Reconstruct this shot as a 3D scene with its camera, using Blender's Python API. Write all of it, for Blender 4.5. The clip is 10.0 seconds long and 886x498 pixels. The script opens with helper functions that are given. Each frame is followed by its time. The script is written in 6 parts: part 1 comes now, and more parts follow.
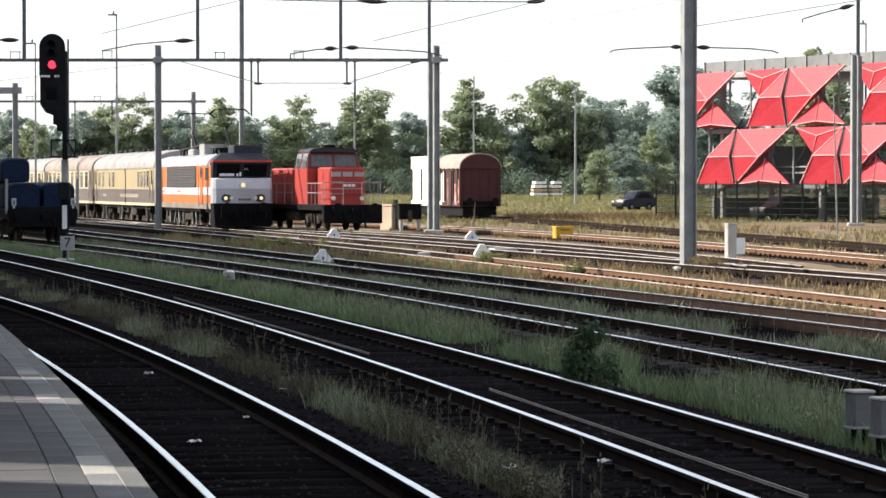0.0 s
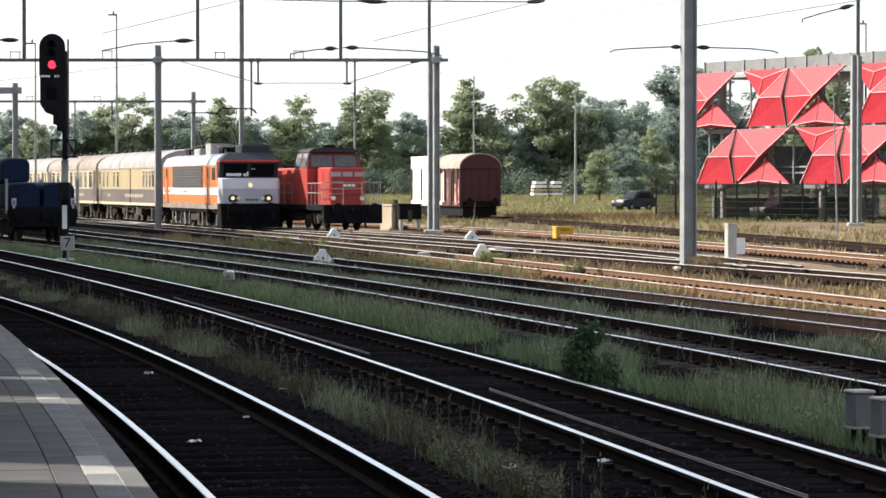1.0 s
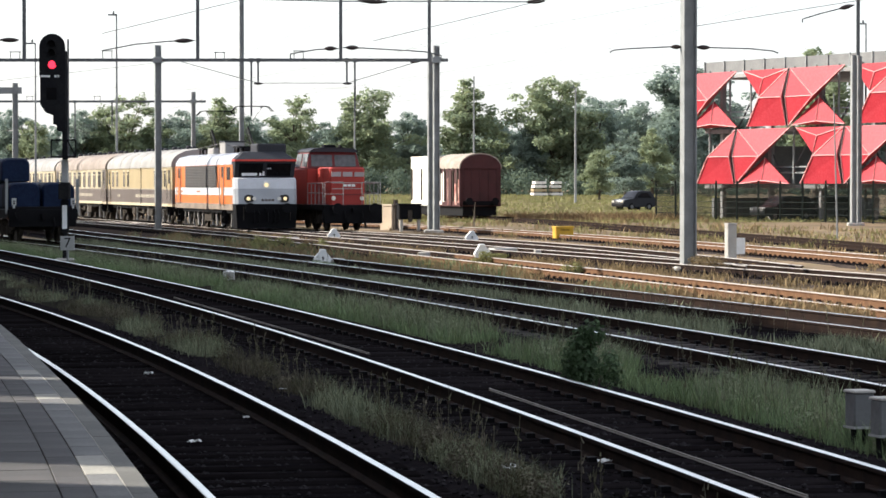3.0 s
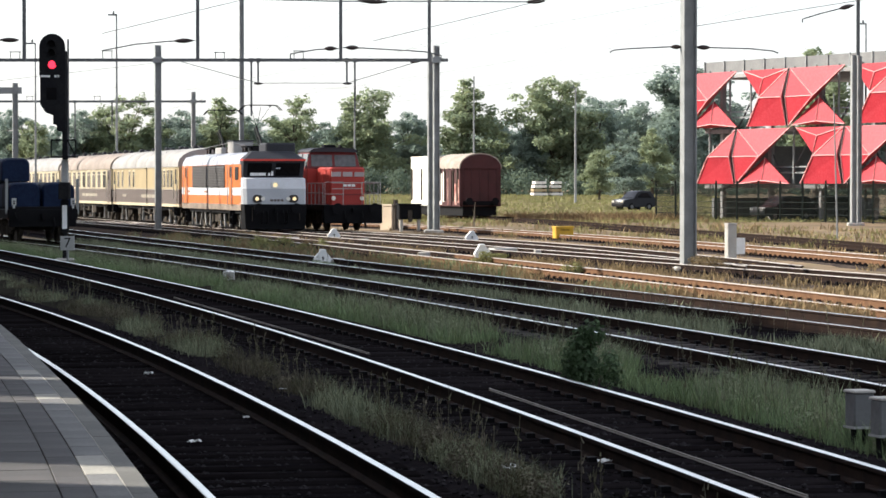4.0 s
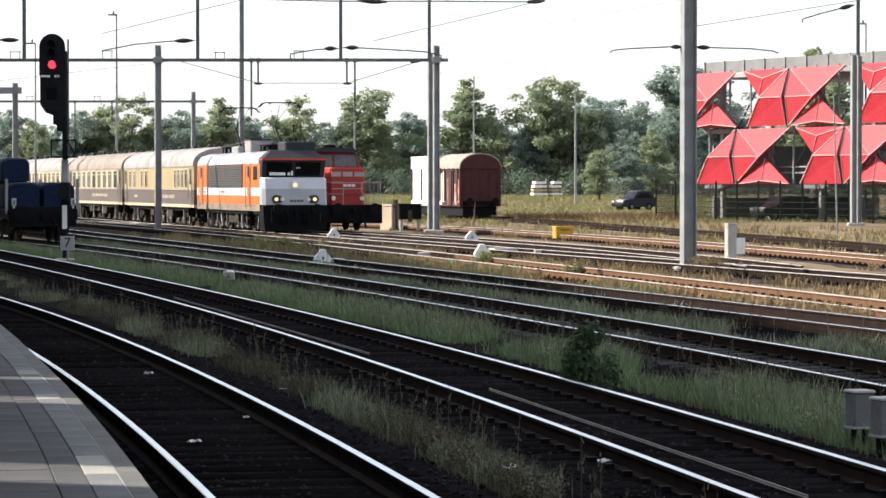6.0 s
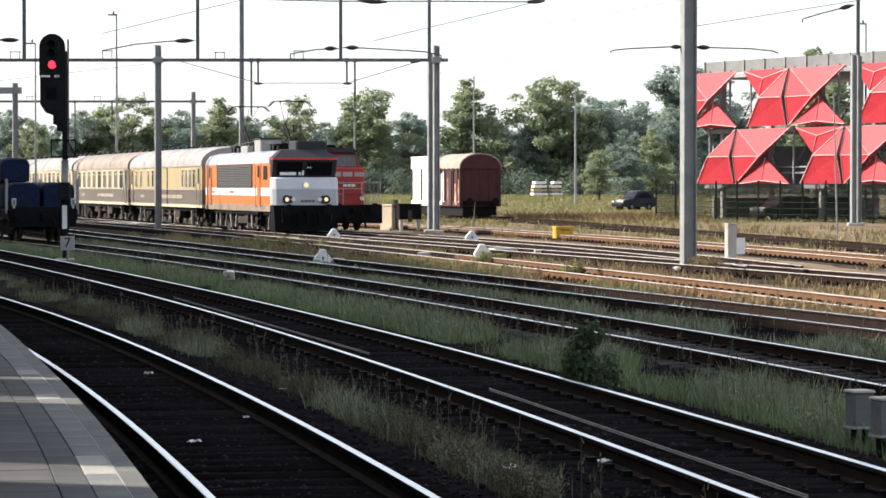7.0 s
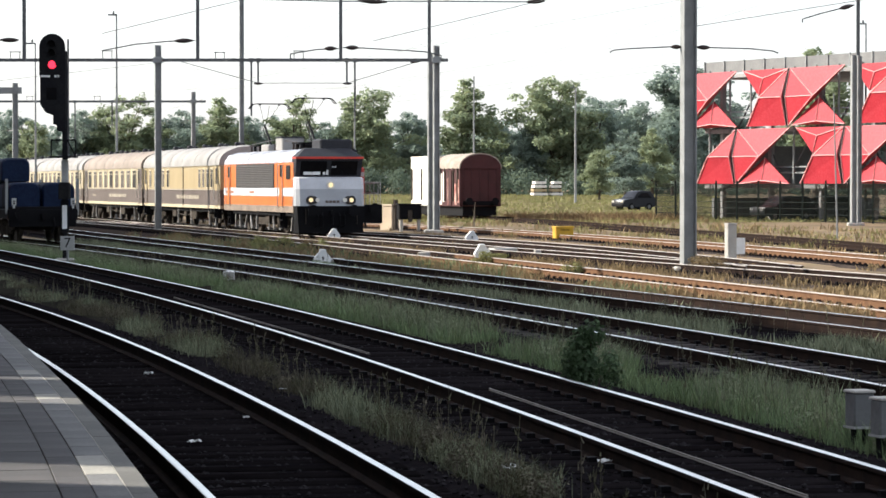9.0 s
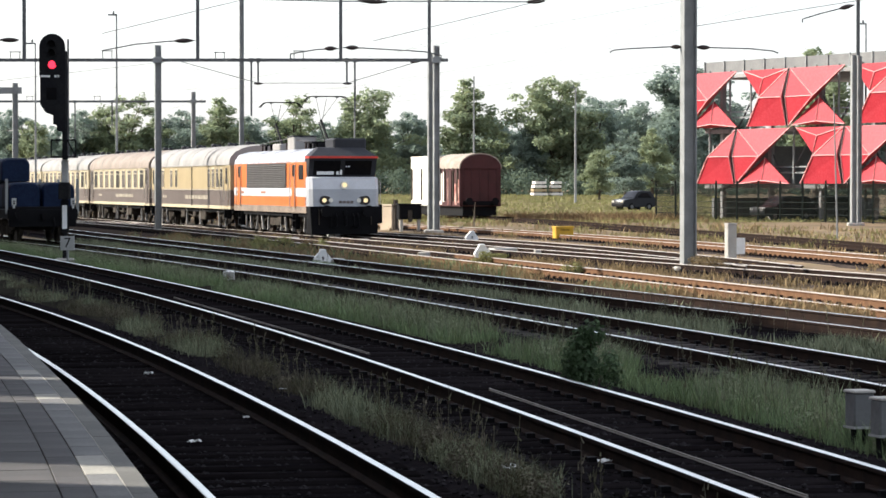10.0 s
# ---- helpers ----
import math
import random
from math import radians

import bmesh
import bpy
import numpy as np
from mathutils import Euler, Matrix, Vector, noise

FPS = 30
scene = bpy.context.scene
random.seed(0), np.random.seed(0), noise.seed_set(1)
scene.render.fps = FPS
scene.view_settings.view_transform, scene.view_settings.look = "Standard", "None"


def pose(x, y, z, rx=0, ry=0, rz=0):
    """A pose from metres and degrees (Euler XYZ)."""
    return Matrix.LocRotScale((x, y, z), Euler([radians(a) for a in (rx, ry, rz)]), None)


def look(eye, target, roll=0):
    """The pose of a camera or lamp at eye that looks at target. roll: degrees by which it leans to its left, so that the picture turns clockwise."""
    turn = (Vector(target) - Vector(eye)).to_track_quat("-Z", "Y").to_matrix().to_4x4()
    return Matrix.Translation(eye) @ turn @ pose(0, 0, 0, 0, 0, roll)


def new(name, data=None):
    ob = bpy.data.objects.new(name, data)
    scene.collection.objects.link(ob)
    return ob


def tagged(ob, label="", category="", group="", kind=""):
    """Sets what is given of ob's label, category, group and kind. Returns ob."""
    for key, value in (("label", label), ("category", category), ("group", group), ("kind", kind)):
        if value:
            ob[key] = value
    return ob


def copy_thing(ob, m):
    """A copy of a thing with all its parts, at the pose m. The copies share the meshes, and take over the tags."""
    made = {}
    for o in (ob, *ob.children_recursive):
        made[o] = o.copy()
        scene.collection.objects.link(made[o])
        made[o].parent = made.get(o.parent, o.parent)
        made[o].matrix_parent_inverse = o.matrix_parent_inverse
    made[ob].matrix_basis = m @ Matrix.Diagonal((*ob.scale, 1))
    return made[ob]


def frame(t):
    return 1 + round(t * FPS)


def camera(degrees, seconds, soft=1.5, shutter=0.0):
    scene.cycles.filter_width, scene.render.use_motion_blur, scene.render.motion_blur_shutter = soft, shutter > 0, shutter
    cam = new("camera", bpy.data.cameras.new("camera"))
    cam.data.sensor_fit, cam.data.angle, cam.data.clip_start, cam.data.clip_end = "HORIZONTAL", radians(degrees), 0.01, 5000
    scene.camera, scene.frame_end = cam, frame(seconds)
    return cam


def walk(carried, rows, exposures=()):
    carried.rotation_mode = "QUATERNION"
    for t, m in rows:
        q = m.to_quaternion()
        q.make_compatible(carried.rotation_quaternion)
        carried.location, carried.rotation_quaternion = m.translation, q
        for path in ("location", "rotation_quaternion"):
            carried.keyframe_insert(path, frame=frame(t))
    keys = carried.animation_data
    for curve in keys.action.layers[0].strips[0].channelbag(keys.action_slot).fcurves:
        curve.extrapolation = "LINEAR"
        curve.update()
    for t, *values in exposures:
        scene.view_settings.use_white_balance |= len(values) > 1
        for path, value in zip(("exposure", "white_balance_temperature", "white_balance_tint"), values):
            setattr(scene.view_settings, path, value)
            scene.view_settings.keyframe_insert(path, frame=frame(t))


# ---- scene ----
cam = camera(17.0, 10.0, soft=1.6)
EYE = pose(0, 0, 2.125, 90 - 1.239, 0, 0)
walk(cam, [(0.0, EYE), (10.0, EYE)], [(0.0, 1.12, 5950, 8), (10.0, 1.12, 5950, 8)])

# ---- light: low sun from the side, hazy bright sky ----
SUN_AZ, SUN_EL = -72.0, 28.0            # clockwise from +y, and above the horizon
world = bpy.data.worlds.new("world")
scene.world = world
world.use_nodes = True
wn = world.node_tree
sky = wn.nodes.new("ShaderNodeTexSky")
sky.sky_type = "NISHITA"
sky.sun_disc = False
sky.sun_elevation, sky.sun_rotation = radians(SUN_EL), radians(SUN_AZ)
sky.air_density, sky.dust_density, sky.ozone_density = 1.0, 2.0, 1.0
wn.links.new(sky.outputs[0], wn.nodes["Background"].inputs[0])
wn.nodes["Background"].inputs[1].default_value = 0.055
haze = wn.nodes.new("ShaderNodeBackground")          # even white summer haze over the whole sky
haze.inputs[0].default_value, haze.inputs[1].default_value = (1.0, 0.95, 0.93, 1), 0.37
both = wn.nodes.new("ShaderNodeAddShader")
wn.links.new(wn.nodes["Background"].outputs[0], both.inputs[0])
wn.links.new(haze.outputs[0], both.inputs[1])
wn.links.new(both.outputs[0], wn.nodes["World Output"].inputs[0])
sd = bpy.data.lights.new("sun", "SUN")
sd.energy, sd.angle, sd.color = 5.0, radians(0.6), (1.0, 0.89, 0.74)
a, e = radians(SUN_AZ), radians(SUN_EL)
SUN_DIR = Vector((math.sin(a) * math.cos(e), math.cos(a) * math.cos(e), math.sin(e)))
sun = new("sun", sd)
sun.matrix_world = look(SUN_DIR * 100, (0, 0, 0))


# ---- building helpers ----
class Geo:
    """Vertices and faces of one mesh."""

    def __init__(self):
        self.v, self.f = [], []

    def add(self, verts, faces):
        n = len(self.v)
        self.v.extend([tuple(p) for p in verts])
        self.f.extend([tuple(i + n for i in q) for q in faces])
        return self

    def hexa(self, p):
        """Eight corners: four below, four above, both round the same way."""
        return self.add(p, [(3, 2, 1, 0), (4, 5, 6, 7), (0, 1, 5, 4), (1, 2, 6, 5), (2, 3, 7, 6), (3, 0, 4, 7)])

    def box(self, x, y, z, sx, sy, sz, rz=0.0, bevel=0.0):
        """A box by its centre and size, turned rz degrees; bevel cuts its upright edges and its top rim."""
        c, s = math.cos(radians(rz)), math.sin(radians(rz))
        hx, hy, hz = sx / 2, sy / 2, sz / 2

        def at(u, v, w):
            return (x + u * c - v * s, y + u * s + v * c, z + w)
        if bevel <= 0:
            return self.hexa([at(-hx, -hy, -hz), at(hx, -hy, -hz), at(hx, hy, -hz), at(-hx, hy, -hz),
                              at(-hx, -hy, hz), at(hx, -hy, hz), at(hx, hy, hz), at(-hx, hy, hz)])
        b = min(bevel, hx * .9, hy * .9, hz * .9)

        def ring(k, w):
            ax, ay = hx - k, hy - k
            return [at(-ax + b, -ay, w), at(ax - b, -ay, w), at(ax, -ay + b, w), at(ax, ay - b, w),
                    at(ax - b, ay, w), at(-ax + b, ay, w), at(-ax, ay - b, w), at(-ax, -ay + b, w)]
        return self.loft([ring(0, -hz), ring(0, hz - b), ring(b * .9, hz)])

    def loft(self, rings, close=True, caps=True):
        n = len(rings[0])
        verts = [p for r in rings for p in r]
        faces = []
        for i in range(len(rings) - 1):
            for j in range(n if close else n - 1):
                k = (j + 1) % n
                faces.append((i * n + j, i * n + k, (i + 1) * n + k, (i + 1) * n + j))
        if caps:
            faces.append(tuple(reversed(range(n))))
            faces.append(tuple(range((len(rings) - 1) * n, len(rings) * n)))
        return self.add(verts, faces)

    def tube(self, a, b, r, r2=None, n=8):
        """A rod from a to b."""
        a, b = Vector(a), Vector(b)
        r2 = r if r2 is None else r2
        d = (b - a).normalized()
        u = d.orthogonal().normalized()
        w = d.cross(u)
        ang = [2 * math.pi * i / n for i in range(n)]
        return self.loft([[a + (u * math.cos(t) + w * math.sin(t)) * r for t in ang],
                          [b + (u * math.cos(t) + w * math.sin(t)) * r2 for t in ang]])

    def path(self, pts, r, n=6):
        for p, q in zip(pts[:-1], pts[1:]):
            self.tube(p, q, r, n=n)
        return self

    def prism(self, yz, x0, x1):
        """A profile in y and z, drawn out from x0 to x1."""
        return self.loft([[(x0, y, z) for y, z in yz], [(x1, y, z) for y, z in yz]])

    def prism_y(self, xz, y0, y1):
        return self.loft([[(x, y0, z) for x, z in xz], [(x, y1, z) for x, z in xz]])

    def quad(self, a, b, c, d):
        return self.add([a, b, c, d], [(0, 1, 2, 3)])

    def mesh(self, name, smooth=False):
        me = bpy.data.meshes.new(name)
        me.from_pydata(self.v, [], self.f)
        me.validate()
        bm = bmesh.new()
        bm.from_mesh(me)
        if len(bm.faces) < 20000:
            bmesh.ops.recalc_face_normals(bm, faces=bm.faces)
        bm.to_mesh(me)
        bm.free()
        if smooth:
            for p in me.polygons:
                p.use_smooth = True
            me.set_sharp_from_angle(angle=radians(35))
        return me


def link(name, geo, material, m=None, smooth=False):
    me = geo if isinstance(geo, bpy.types.Mesh) else geo.mesh(name, smooth)
    if material and not me.materials:
        me.materials.append(material)
    ob = new(name, me)
    if m is not None:
        ob.matrix_basis = m
    return ob


def part(name, geo, material, parent, label="", m=None, smooth=False):
    ob = link(name, geo, material, m, smooth)
    ob.parent = parent
    if label:
        ob["label"] = label
    return ob


def thing(name, label, category, m=None, group="", kind=""):
    ob = new(name)
    ob.empty_display_size = 0.3
    if m is not None:
        ob.matrix_basis = m
    return tagged(ob, label, category, group, kind)


# ---- materials ----
def mat(name, c1, c2=None, rough=0.6, metal=0.0, s1=1.5, s2=25.0, bump=0.25, depth=0.01, rand=0.0, c3=None, emit=None, strength=0.0,
        isl=0.0, mix3=0.5, spec=0.22):
    m = bpy.data.materials.new(name)
    m.use_nodes = True
    nt = m.node_tree
    N, L = nt.nodes, nt.links
    p = N["Principled BSDF"]
    p.inputs["Roughness"].default_value, p.inputs["Metallic"].default_value = rough, metal
    p.inputs["Specular IOR Level"].default_value = spec
    c2 = c2 or tuple(v * 0.75 for v in c1)
    tc = N.new("ShaderNodeTexCoord")
    n1, n2 = N.new("ShaderNodeTexNoise"), N.new("ShaderNodeTexNoise")
    for n, s in ((n1, s1), (n2, s2)):
        n.inputs["Scale"].default_value = s
        n.inputs["Detail"].default_value = 5
        L.new(tc.outputs["Object"], n.inputs["Vector"])
    ramp = N.new("ShaderNodeValToRGB")
    ramp.color_ramp.elements[0].position, ramp.color_ramp.elements[1].position = 0.35, 0.65
    ramp.color_ramp.elements[0].color, ramp.color_ramp.elements[1].color = (*c2, 1), (*c1, 1)
    L.new(n1.outputs["Fac"], ramp.inputs["Fac"])
    col = ramp.outputs["Color"]
    grain = N.new("ShaderNodeMix")
    grain.data_type, grain.blend_type = "RGBA", "MIX"
    gr = N.new("ShaderNodeValToRGB")
    gr.color_ramp.elements[0].position, gr.color_ramp.elements[1].position = 0.42, 0.68
    gr.color_ramp.elements[0].color, gr.color_ramp.elements[1].color = (0, 0, 0, 1), (mix3, mix3, mix3, 1)
    L.new(n2.outputs["Fac"], gr.inputs["Fac"])
    L.new(gr.outputs["Color"], grain.inputs["Factor"])
    L.new(col, grain.inputs["A"])
    grain.inputs["B"].default_value = (*(c3 or tuple(v * 0.6 for v in c1)), 1)
    col = grain.outputs["Result"]
    if rand or isl:
        info = N.new("ShaderNodeObjectInfo") if rand else N.new("ShaderNodeNewGeometry")
        hs = N.new("ShaderNodeHueSaturation")
        mr = N.new("ShaderNodeMapRange")
        k = rand or isl
        mr.inputs["To Min"].default_value, mr.inputs["To Max"].default_value = 1 - k, 1 + k
        L.new(info.outputs["Random" if rand else "Random Per Island"], mr.inputs["Value"])
        L.new(mr.outputs["Result"], hs.inputs["Value"])
        L.new(col, hs.inputs["Color"])
        col = hs.outputs["Color"]
    L.new(col, p.inputs["Base Color"])
    if bump:
        b = N.new("ShaderNodeBump")
        b.inputs["Strength"].default_value, b.inputs["Distance"].default_value = bump, depth
        L.new(n2.outputs["Fac"], b.inputs["Height"])
        L.new(b.outputs["Normal"], p.inputs["Normal"])
    if emit:
        p.inputs["Emission Color"].default_value, p.inputs["Emission Strength"].default_value = (*emit, 1), strength
    return m


M_GROUND = mat("dry_ground", (0.24, 0.172, 0.11), (0.125, 0.093, 0.062), 1.0, s1=0.22, s2=1.6, c3=(0.085, 0.085, 0.045), depth=0.05, bump=0.6, spec=0.05)
# Near-black stone: the depth of the near tracks' shade is in its colour.
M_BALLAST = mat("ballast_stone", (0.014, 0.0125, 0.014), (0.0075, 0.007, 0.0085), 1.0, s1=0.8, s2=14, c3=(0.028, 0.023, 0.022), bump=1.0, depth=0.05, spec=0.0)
M_BALLAST_RUST = mat("rusty_ballast_stone", (0.22, 0.13, 0.075), (0.14, 0.085, 0.05), 1.0, s1=0.5, s2=12, c3=(0.09, 0.055, 0.035), bump=1.0, depth=0.05, spec=0.0)
M_BALLAST_GREY = mat("dusty_grey_ballast_stone", (0.085, 0.066, 0.054), (0.036, 0.03, 0.028), 1.0, s1=0.5, s2=12, c3=(0.045, 0.037, 0.034), bump=1.0, depth=0.05, spec=0.0, mix3=0.7)
M_RAILTOP = mat("polished_rail_steel", (0.75, 0.74, 0.72), (0.62, 0.61, 0.60), 0.28, 1.0, s1=3, s2=60, bump=0.05, mix3=0.2)
# Pale worn steel; sunlight on the rail sides is put into its colour.
M_RAILWORN_SUNLIT = mat("sunlit_toned_worn_rail_steel", (0.56, 0.51, 0.47), (0.42, 0.37, 0.33), 0.45, 0.35, s1=1.5, s2=40, bump=0.05, mix3=0.3)
M_RAIL = mat("rusted_rail_steel", (0.026, 0.016, 0.012), (0.015, 0.010, 0.009), 0.9, 0.0, s1=4, s2=50, spec=0.05)
M_RAIL_RUST = mat("orange_rusted_steel", (0.16, 0.088, 0.05), (0.11, 0.062, 0.036), 0.9, 0.0, s1=4, s2=50, spec=0.05)
# Sleeper colour is taken as dark as the shaded near tracks.
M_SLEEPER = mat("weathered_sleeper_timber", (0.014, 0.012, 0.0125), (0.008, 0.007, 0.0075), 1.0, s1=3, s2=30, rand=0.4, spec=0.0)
M_CONC = mat("weathered_concrete", (0.42, 0.40, 0.36), (0.32, 0.30, 0.27), 0.85, s1=1.5, s2=30, rand=0.12)
M_GALV = mat("galvanised_steel", (0.28, 0.285, 0.28), (0.21, 0.215, 0.21), 0.6, 0.0, s1=2, s2=40, bump=0.1)
M_DARKSTEEL = mat("dull_grey_steel", (0.16, 0.16, 0.16), (0.11, 0.11, 0.11), 0.6, 0.4, s1=2, s2=40, bump=0.1)
M_INSUL = mat("brown_glazed_insulator", (0.05, 0.035, 0.03), None, 0.3, s2=20, bump=0.05)
M_WIRE = mat("oxidised_wire", (0.20, 0.19, 0.17), None, 0.6, 0.5, bump=0)
M_BLACK = mat("sooty_black_paint", (0.0045, 0.0045, 0.006), (0.003, 0.003, 0.004), 0.65, s1=3, s2=30, c3=(0.010, 0.009, 0.008), spec=0.08)
M_WHITE = mat("white_paint", (0.78, 0.78, 0.76), (0.68, 0.68, 0.66), 0.5, s1=2, s2=25, bump=0.05, c3=(0.55, 0.53, 0.50), mix3=0.3)
M_YELLOW = mat("yellow_enamel", (0.58, 0.34, 0.03), (0.48, 0.28, 0.03), 0.6, s1=3, s2=30, bump=0.1)
M_GLASS = mat("dark_window_glass", (0.007, 0.007, 0.008), (0.012, 0.010, 0.009), 0.2, s1=0.8, s2=5, bump=0.0, spec=0.03)
M_RUNNING = mat("dusty_running_gear", (0.05, 0.041, 0.034), (0.02, 0.017, 0.015), 0.9, 0.0, s1=3, s2=25, c3=(0.12, 0.10, 0.076), spec=0.1)


# ---- ground ----
def ground_height(x, y):
    rise = 0.0052 * min(max(y - 205, 0), 400)
    return -0.24 + rise + 0.05 * noise.noise((x * 0.15, y * 0.15, 0)) + 0.03 * noise.noise((x * 0.7, y * 0.7, 3))


def build_ground():
    g = Geo()
    ys = [-60, -30, -10] + [i * 1.5 for i in range(0, 80)] + [120 + i * 5 for i in range(1, 40)] + [400, 450, 520, 605, 800, 1500, 4000]
    nx = 60
    for y in ys:
        half = 45 + max(0, y) * 0.9
        for i in range(nx + 1):
            x = (i / nx * 2 - 1) * half
            g.v.append((x, y, ground_height(x, y)))
    for j in range(len(ys) - 1):
        for i in range(nx):
            a0 = j * (nx + 1) + i
            g.f.append((a0, a0 + 1, a0 + nx + 2, a0 + nx + 1))
    ob = link("ground", g, M_GROUND, smooth=True)
    tagged(ob, "dry grassy earth of a wide railway yard", "ground", kind="structure")


build_ground()


# ---- tracks ----
def poly(c, y):
    return sum(k * y ** i for i, k in enumerate(c))


def centre_line(right, y0, y1, step=1.5):
    """The middle of a track whose right-hand rail runs x = right(y)."""
    pts = []
    n = int((y1 - y0) / step)
    for i in range(n + 1):
        y = y0 + (y1 - y0) * i / n
        d = (poly(right, y + 0.1) - poly(right, y - 0.1)) / 0.2
        k = 0.7525 / math.hypot(1, d)
        pts.append((poly(right, y) - k, y + k * d))
    return pts


def offset(pts, o):
    out = []
    for i, p in enumerate(pts):
        q, r = pts[max(i - 1, 0)], pts[min(i + 1, len(pts) - 1)]
        tx, ty = r[0] - q[0], r[1] - q[1]
        n = math.hypot(tx, ty)
        out.append((p[0] + ty / n * o, p[1] - tx / n * o))
    return out


def sweep(g, pts, prof, close=True):
    lines = [offset(pts, o) for o, z in prof]
    rings = [[(lines[k][i][0], lines[k][i][1], prof[k][1]) for k in range(len(prof))] for i in range(len(pts))]
    return g.loft(rings, close=close, caps=close)


RAIL_PROFILE = [(-0.07, -0.172), (0.07, -0.172), (0.07, -0.16), (0.012, -0.14), (0.012, -0.045), (0.035, -0.035), (0.035, -0.004),
                (-0.035, -0.004), (-0.035, -0.035), (-0.012, -0.045), (-0.012, -0.14), (-0.07, -0.16)]
HEAD_PROFILE = [(-0.033, -0.004), (0.033, -0.004), (0.028, 0.0), (-0.028, 0.0)]
WORN_HEAD = [(-0.037, -0.017), (0.037, -0.017), (0.037, -0.006), (0.030, 0.0), (-0.030, 0.0), (-0.037, -0.006)]


def walk_along(pts, step, start=0.0):
    """Places and headings at even steps along a line."""
    out, acc, nxt = [], 0.0, start
    for p, q in zip(pts[:-1], pts[1:]):
        d = math.hypot(q[0] - p[0], q[1] - p[1])
        while nxt <= acc + d:
            u = (nxt - acc) / d
            out.append((p[0] + (q[0] - p[0]) * u, p[1] + (q[1] - p[1]) * u, math.degrees(math.atan2(q[1] - p[1], q[0] - p[0])) - 90))
            nxt += step
        acc += d
    return out


SLEEPER_MESH = Geo().box(0, 0, 0, 2.5, 0.24, 0.14, bevel=0.015).mesh("sleeper")


def track(pts, label, rail_mat, bed_mat, sleeper_top=-0.165, shiny=True, bed_w=1.7, fasteners=False, sleeper=None, head=None):
    t = thing("railway_track", label, "track", kind="structure")
    bed = Geo()
    sweep(bed, pts, [(-bed_w - 0.5, -0.34), (-bed_w, -0.20), (-0.8, -0.185), (0.8, -0.185), (bed_w, -0.20), (bed_w + 0.5, -0.34)], close=False)
    part("ballast_bed", bed, bed_mat, t, "bed of crushed stone")
    for o in (-0.7525, 0.7525):
        line = offset(pts, o)
        r = part("rail", sweep(Geo(), line, RAIL_PROFILE), rail_mat, t)
        part("rail_head", sweep(Geo(), line, WORN_HEAD if head else HEAD_PROFILE), head or (M_RAILTOP if shiny else rail_mat), r, "polished running surface" if shiny else "")
    spots = walk_along(pts, 0.6)[:300]
    if not SLEEPER_MESH.materials:
        SLEEPER_MESH.materials.append(M_SLEEPER)
    for x, y, rz in spots:
        part("sleeper", sleeper or SLEEPER_MESH, None, t, m=pose(x, y, sleeper_top - 0.07 + random.uniform(-.006, .006), 0, 0, rz + random.uniform(-.6, .6)))
    if fasteners:
        g = Geo()
        for x, y, rz in spots:
            c, s = math.cos(radians(rz)), math.sin(radians(rz))
            for o in (-0.7525, 0.7525):
                for k in (-0.12, 0.12):
                    g.box(x + (o + k) * c, y + (o + k) * s, -0.142, 0.075, 0.09, 0.045, rz)
        f = part("rail_fastenings", g, M_BLACK if rail_mat is M_RAIL else M_RAIL, t, "dark clamps along both rails")
        f["kind"] = "stuff"
    return t


# Earth colour darkened for the shade that lies on the near tracks.
M_SOIL = mat("shade_dark_cess_soil", (0.026, 0.023, 0.02), (0.014, 0.013, 0.012), 1.0, s1=0.6, s2=10, c3=(0.05, 0.05, 0.03), bump=0.8, depth=0.04, spec=0.0)
T1 = centre_line((3.117, -0.1305, -0.001326), -8, 95)
T2 = centre_line((6.6623, -0.12428, -0.0013469, 3.85e-6), -5, 130)
T3 = centre_line(np.polyfit([35.4, 49, 64, 81, 100, 106.7], [5.3, 2.45, -1.2, -5.8, -11.14, -13.0], 2)[::-1].tolist(), 5, 170)
T4 = centre_line(np.polyfit([46.9, 64.2, 80.5, 114], [7.0, 2.64, -1.9, -10.6], 2)[::-1].tolist(), 12, 170)
T5 = centre_line(np.polyfit([54.6, 78.5, 103.7], [8.16, 3.23, -2.45], 2)[::-1].tolist(), 25, 170)
SLOPE = 0.265                                     # the train's line: x = -4.05 - 0.265 (y - 122)
T6 = [(-4.05 - SLOPE * (y - 122), y) for y in [40 + 2 * i for i in range(95)]]
T7 = centre_line(np.polyfit([80.5, 94.1, 106.7, 133.6], [9.1, 7.3, 4.39, -3.16], 2)[::-1].tolist(), 78, 190)
T8 = centre_line(np.polyfit([89.1, 105.7, 140.3], [13.31, 10.66, 3.37], 2)[::-1].tolist(), 60, 200)
T9 = centre_line(np.polyfit([107, 120.6, 203, 235], [15.99, 14.0, 3.4, -2.0], 2)[::-1].tolist(), 70, 250)


M_GRAVEL = mat("dark_dusty_gravel", (0.05, 0.040, 0.035), (0.026, 0.022, 0.020), 1.0, s1=0.5, s2=9, c3=(0.085, 0.068, 0.052), bump=1.0, depth=0.05, spec=0.0, mix3=0.6)


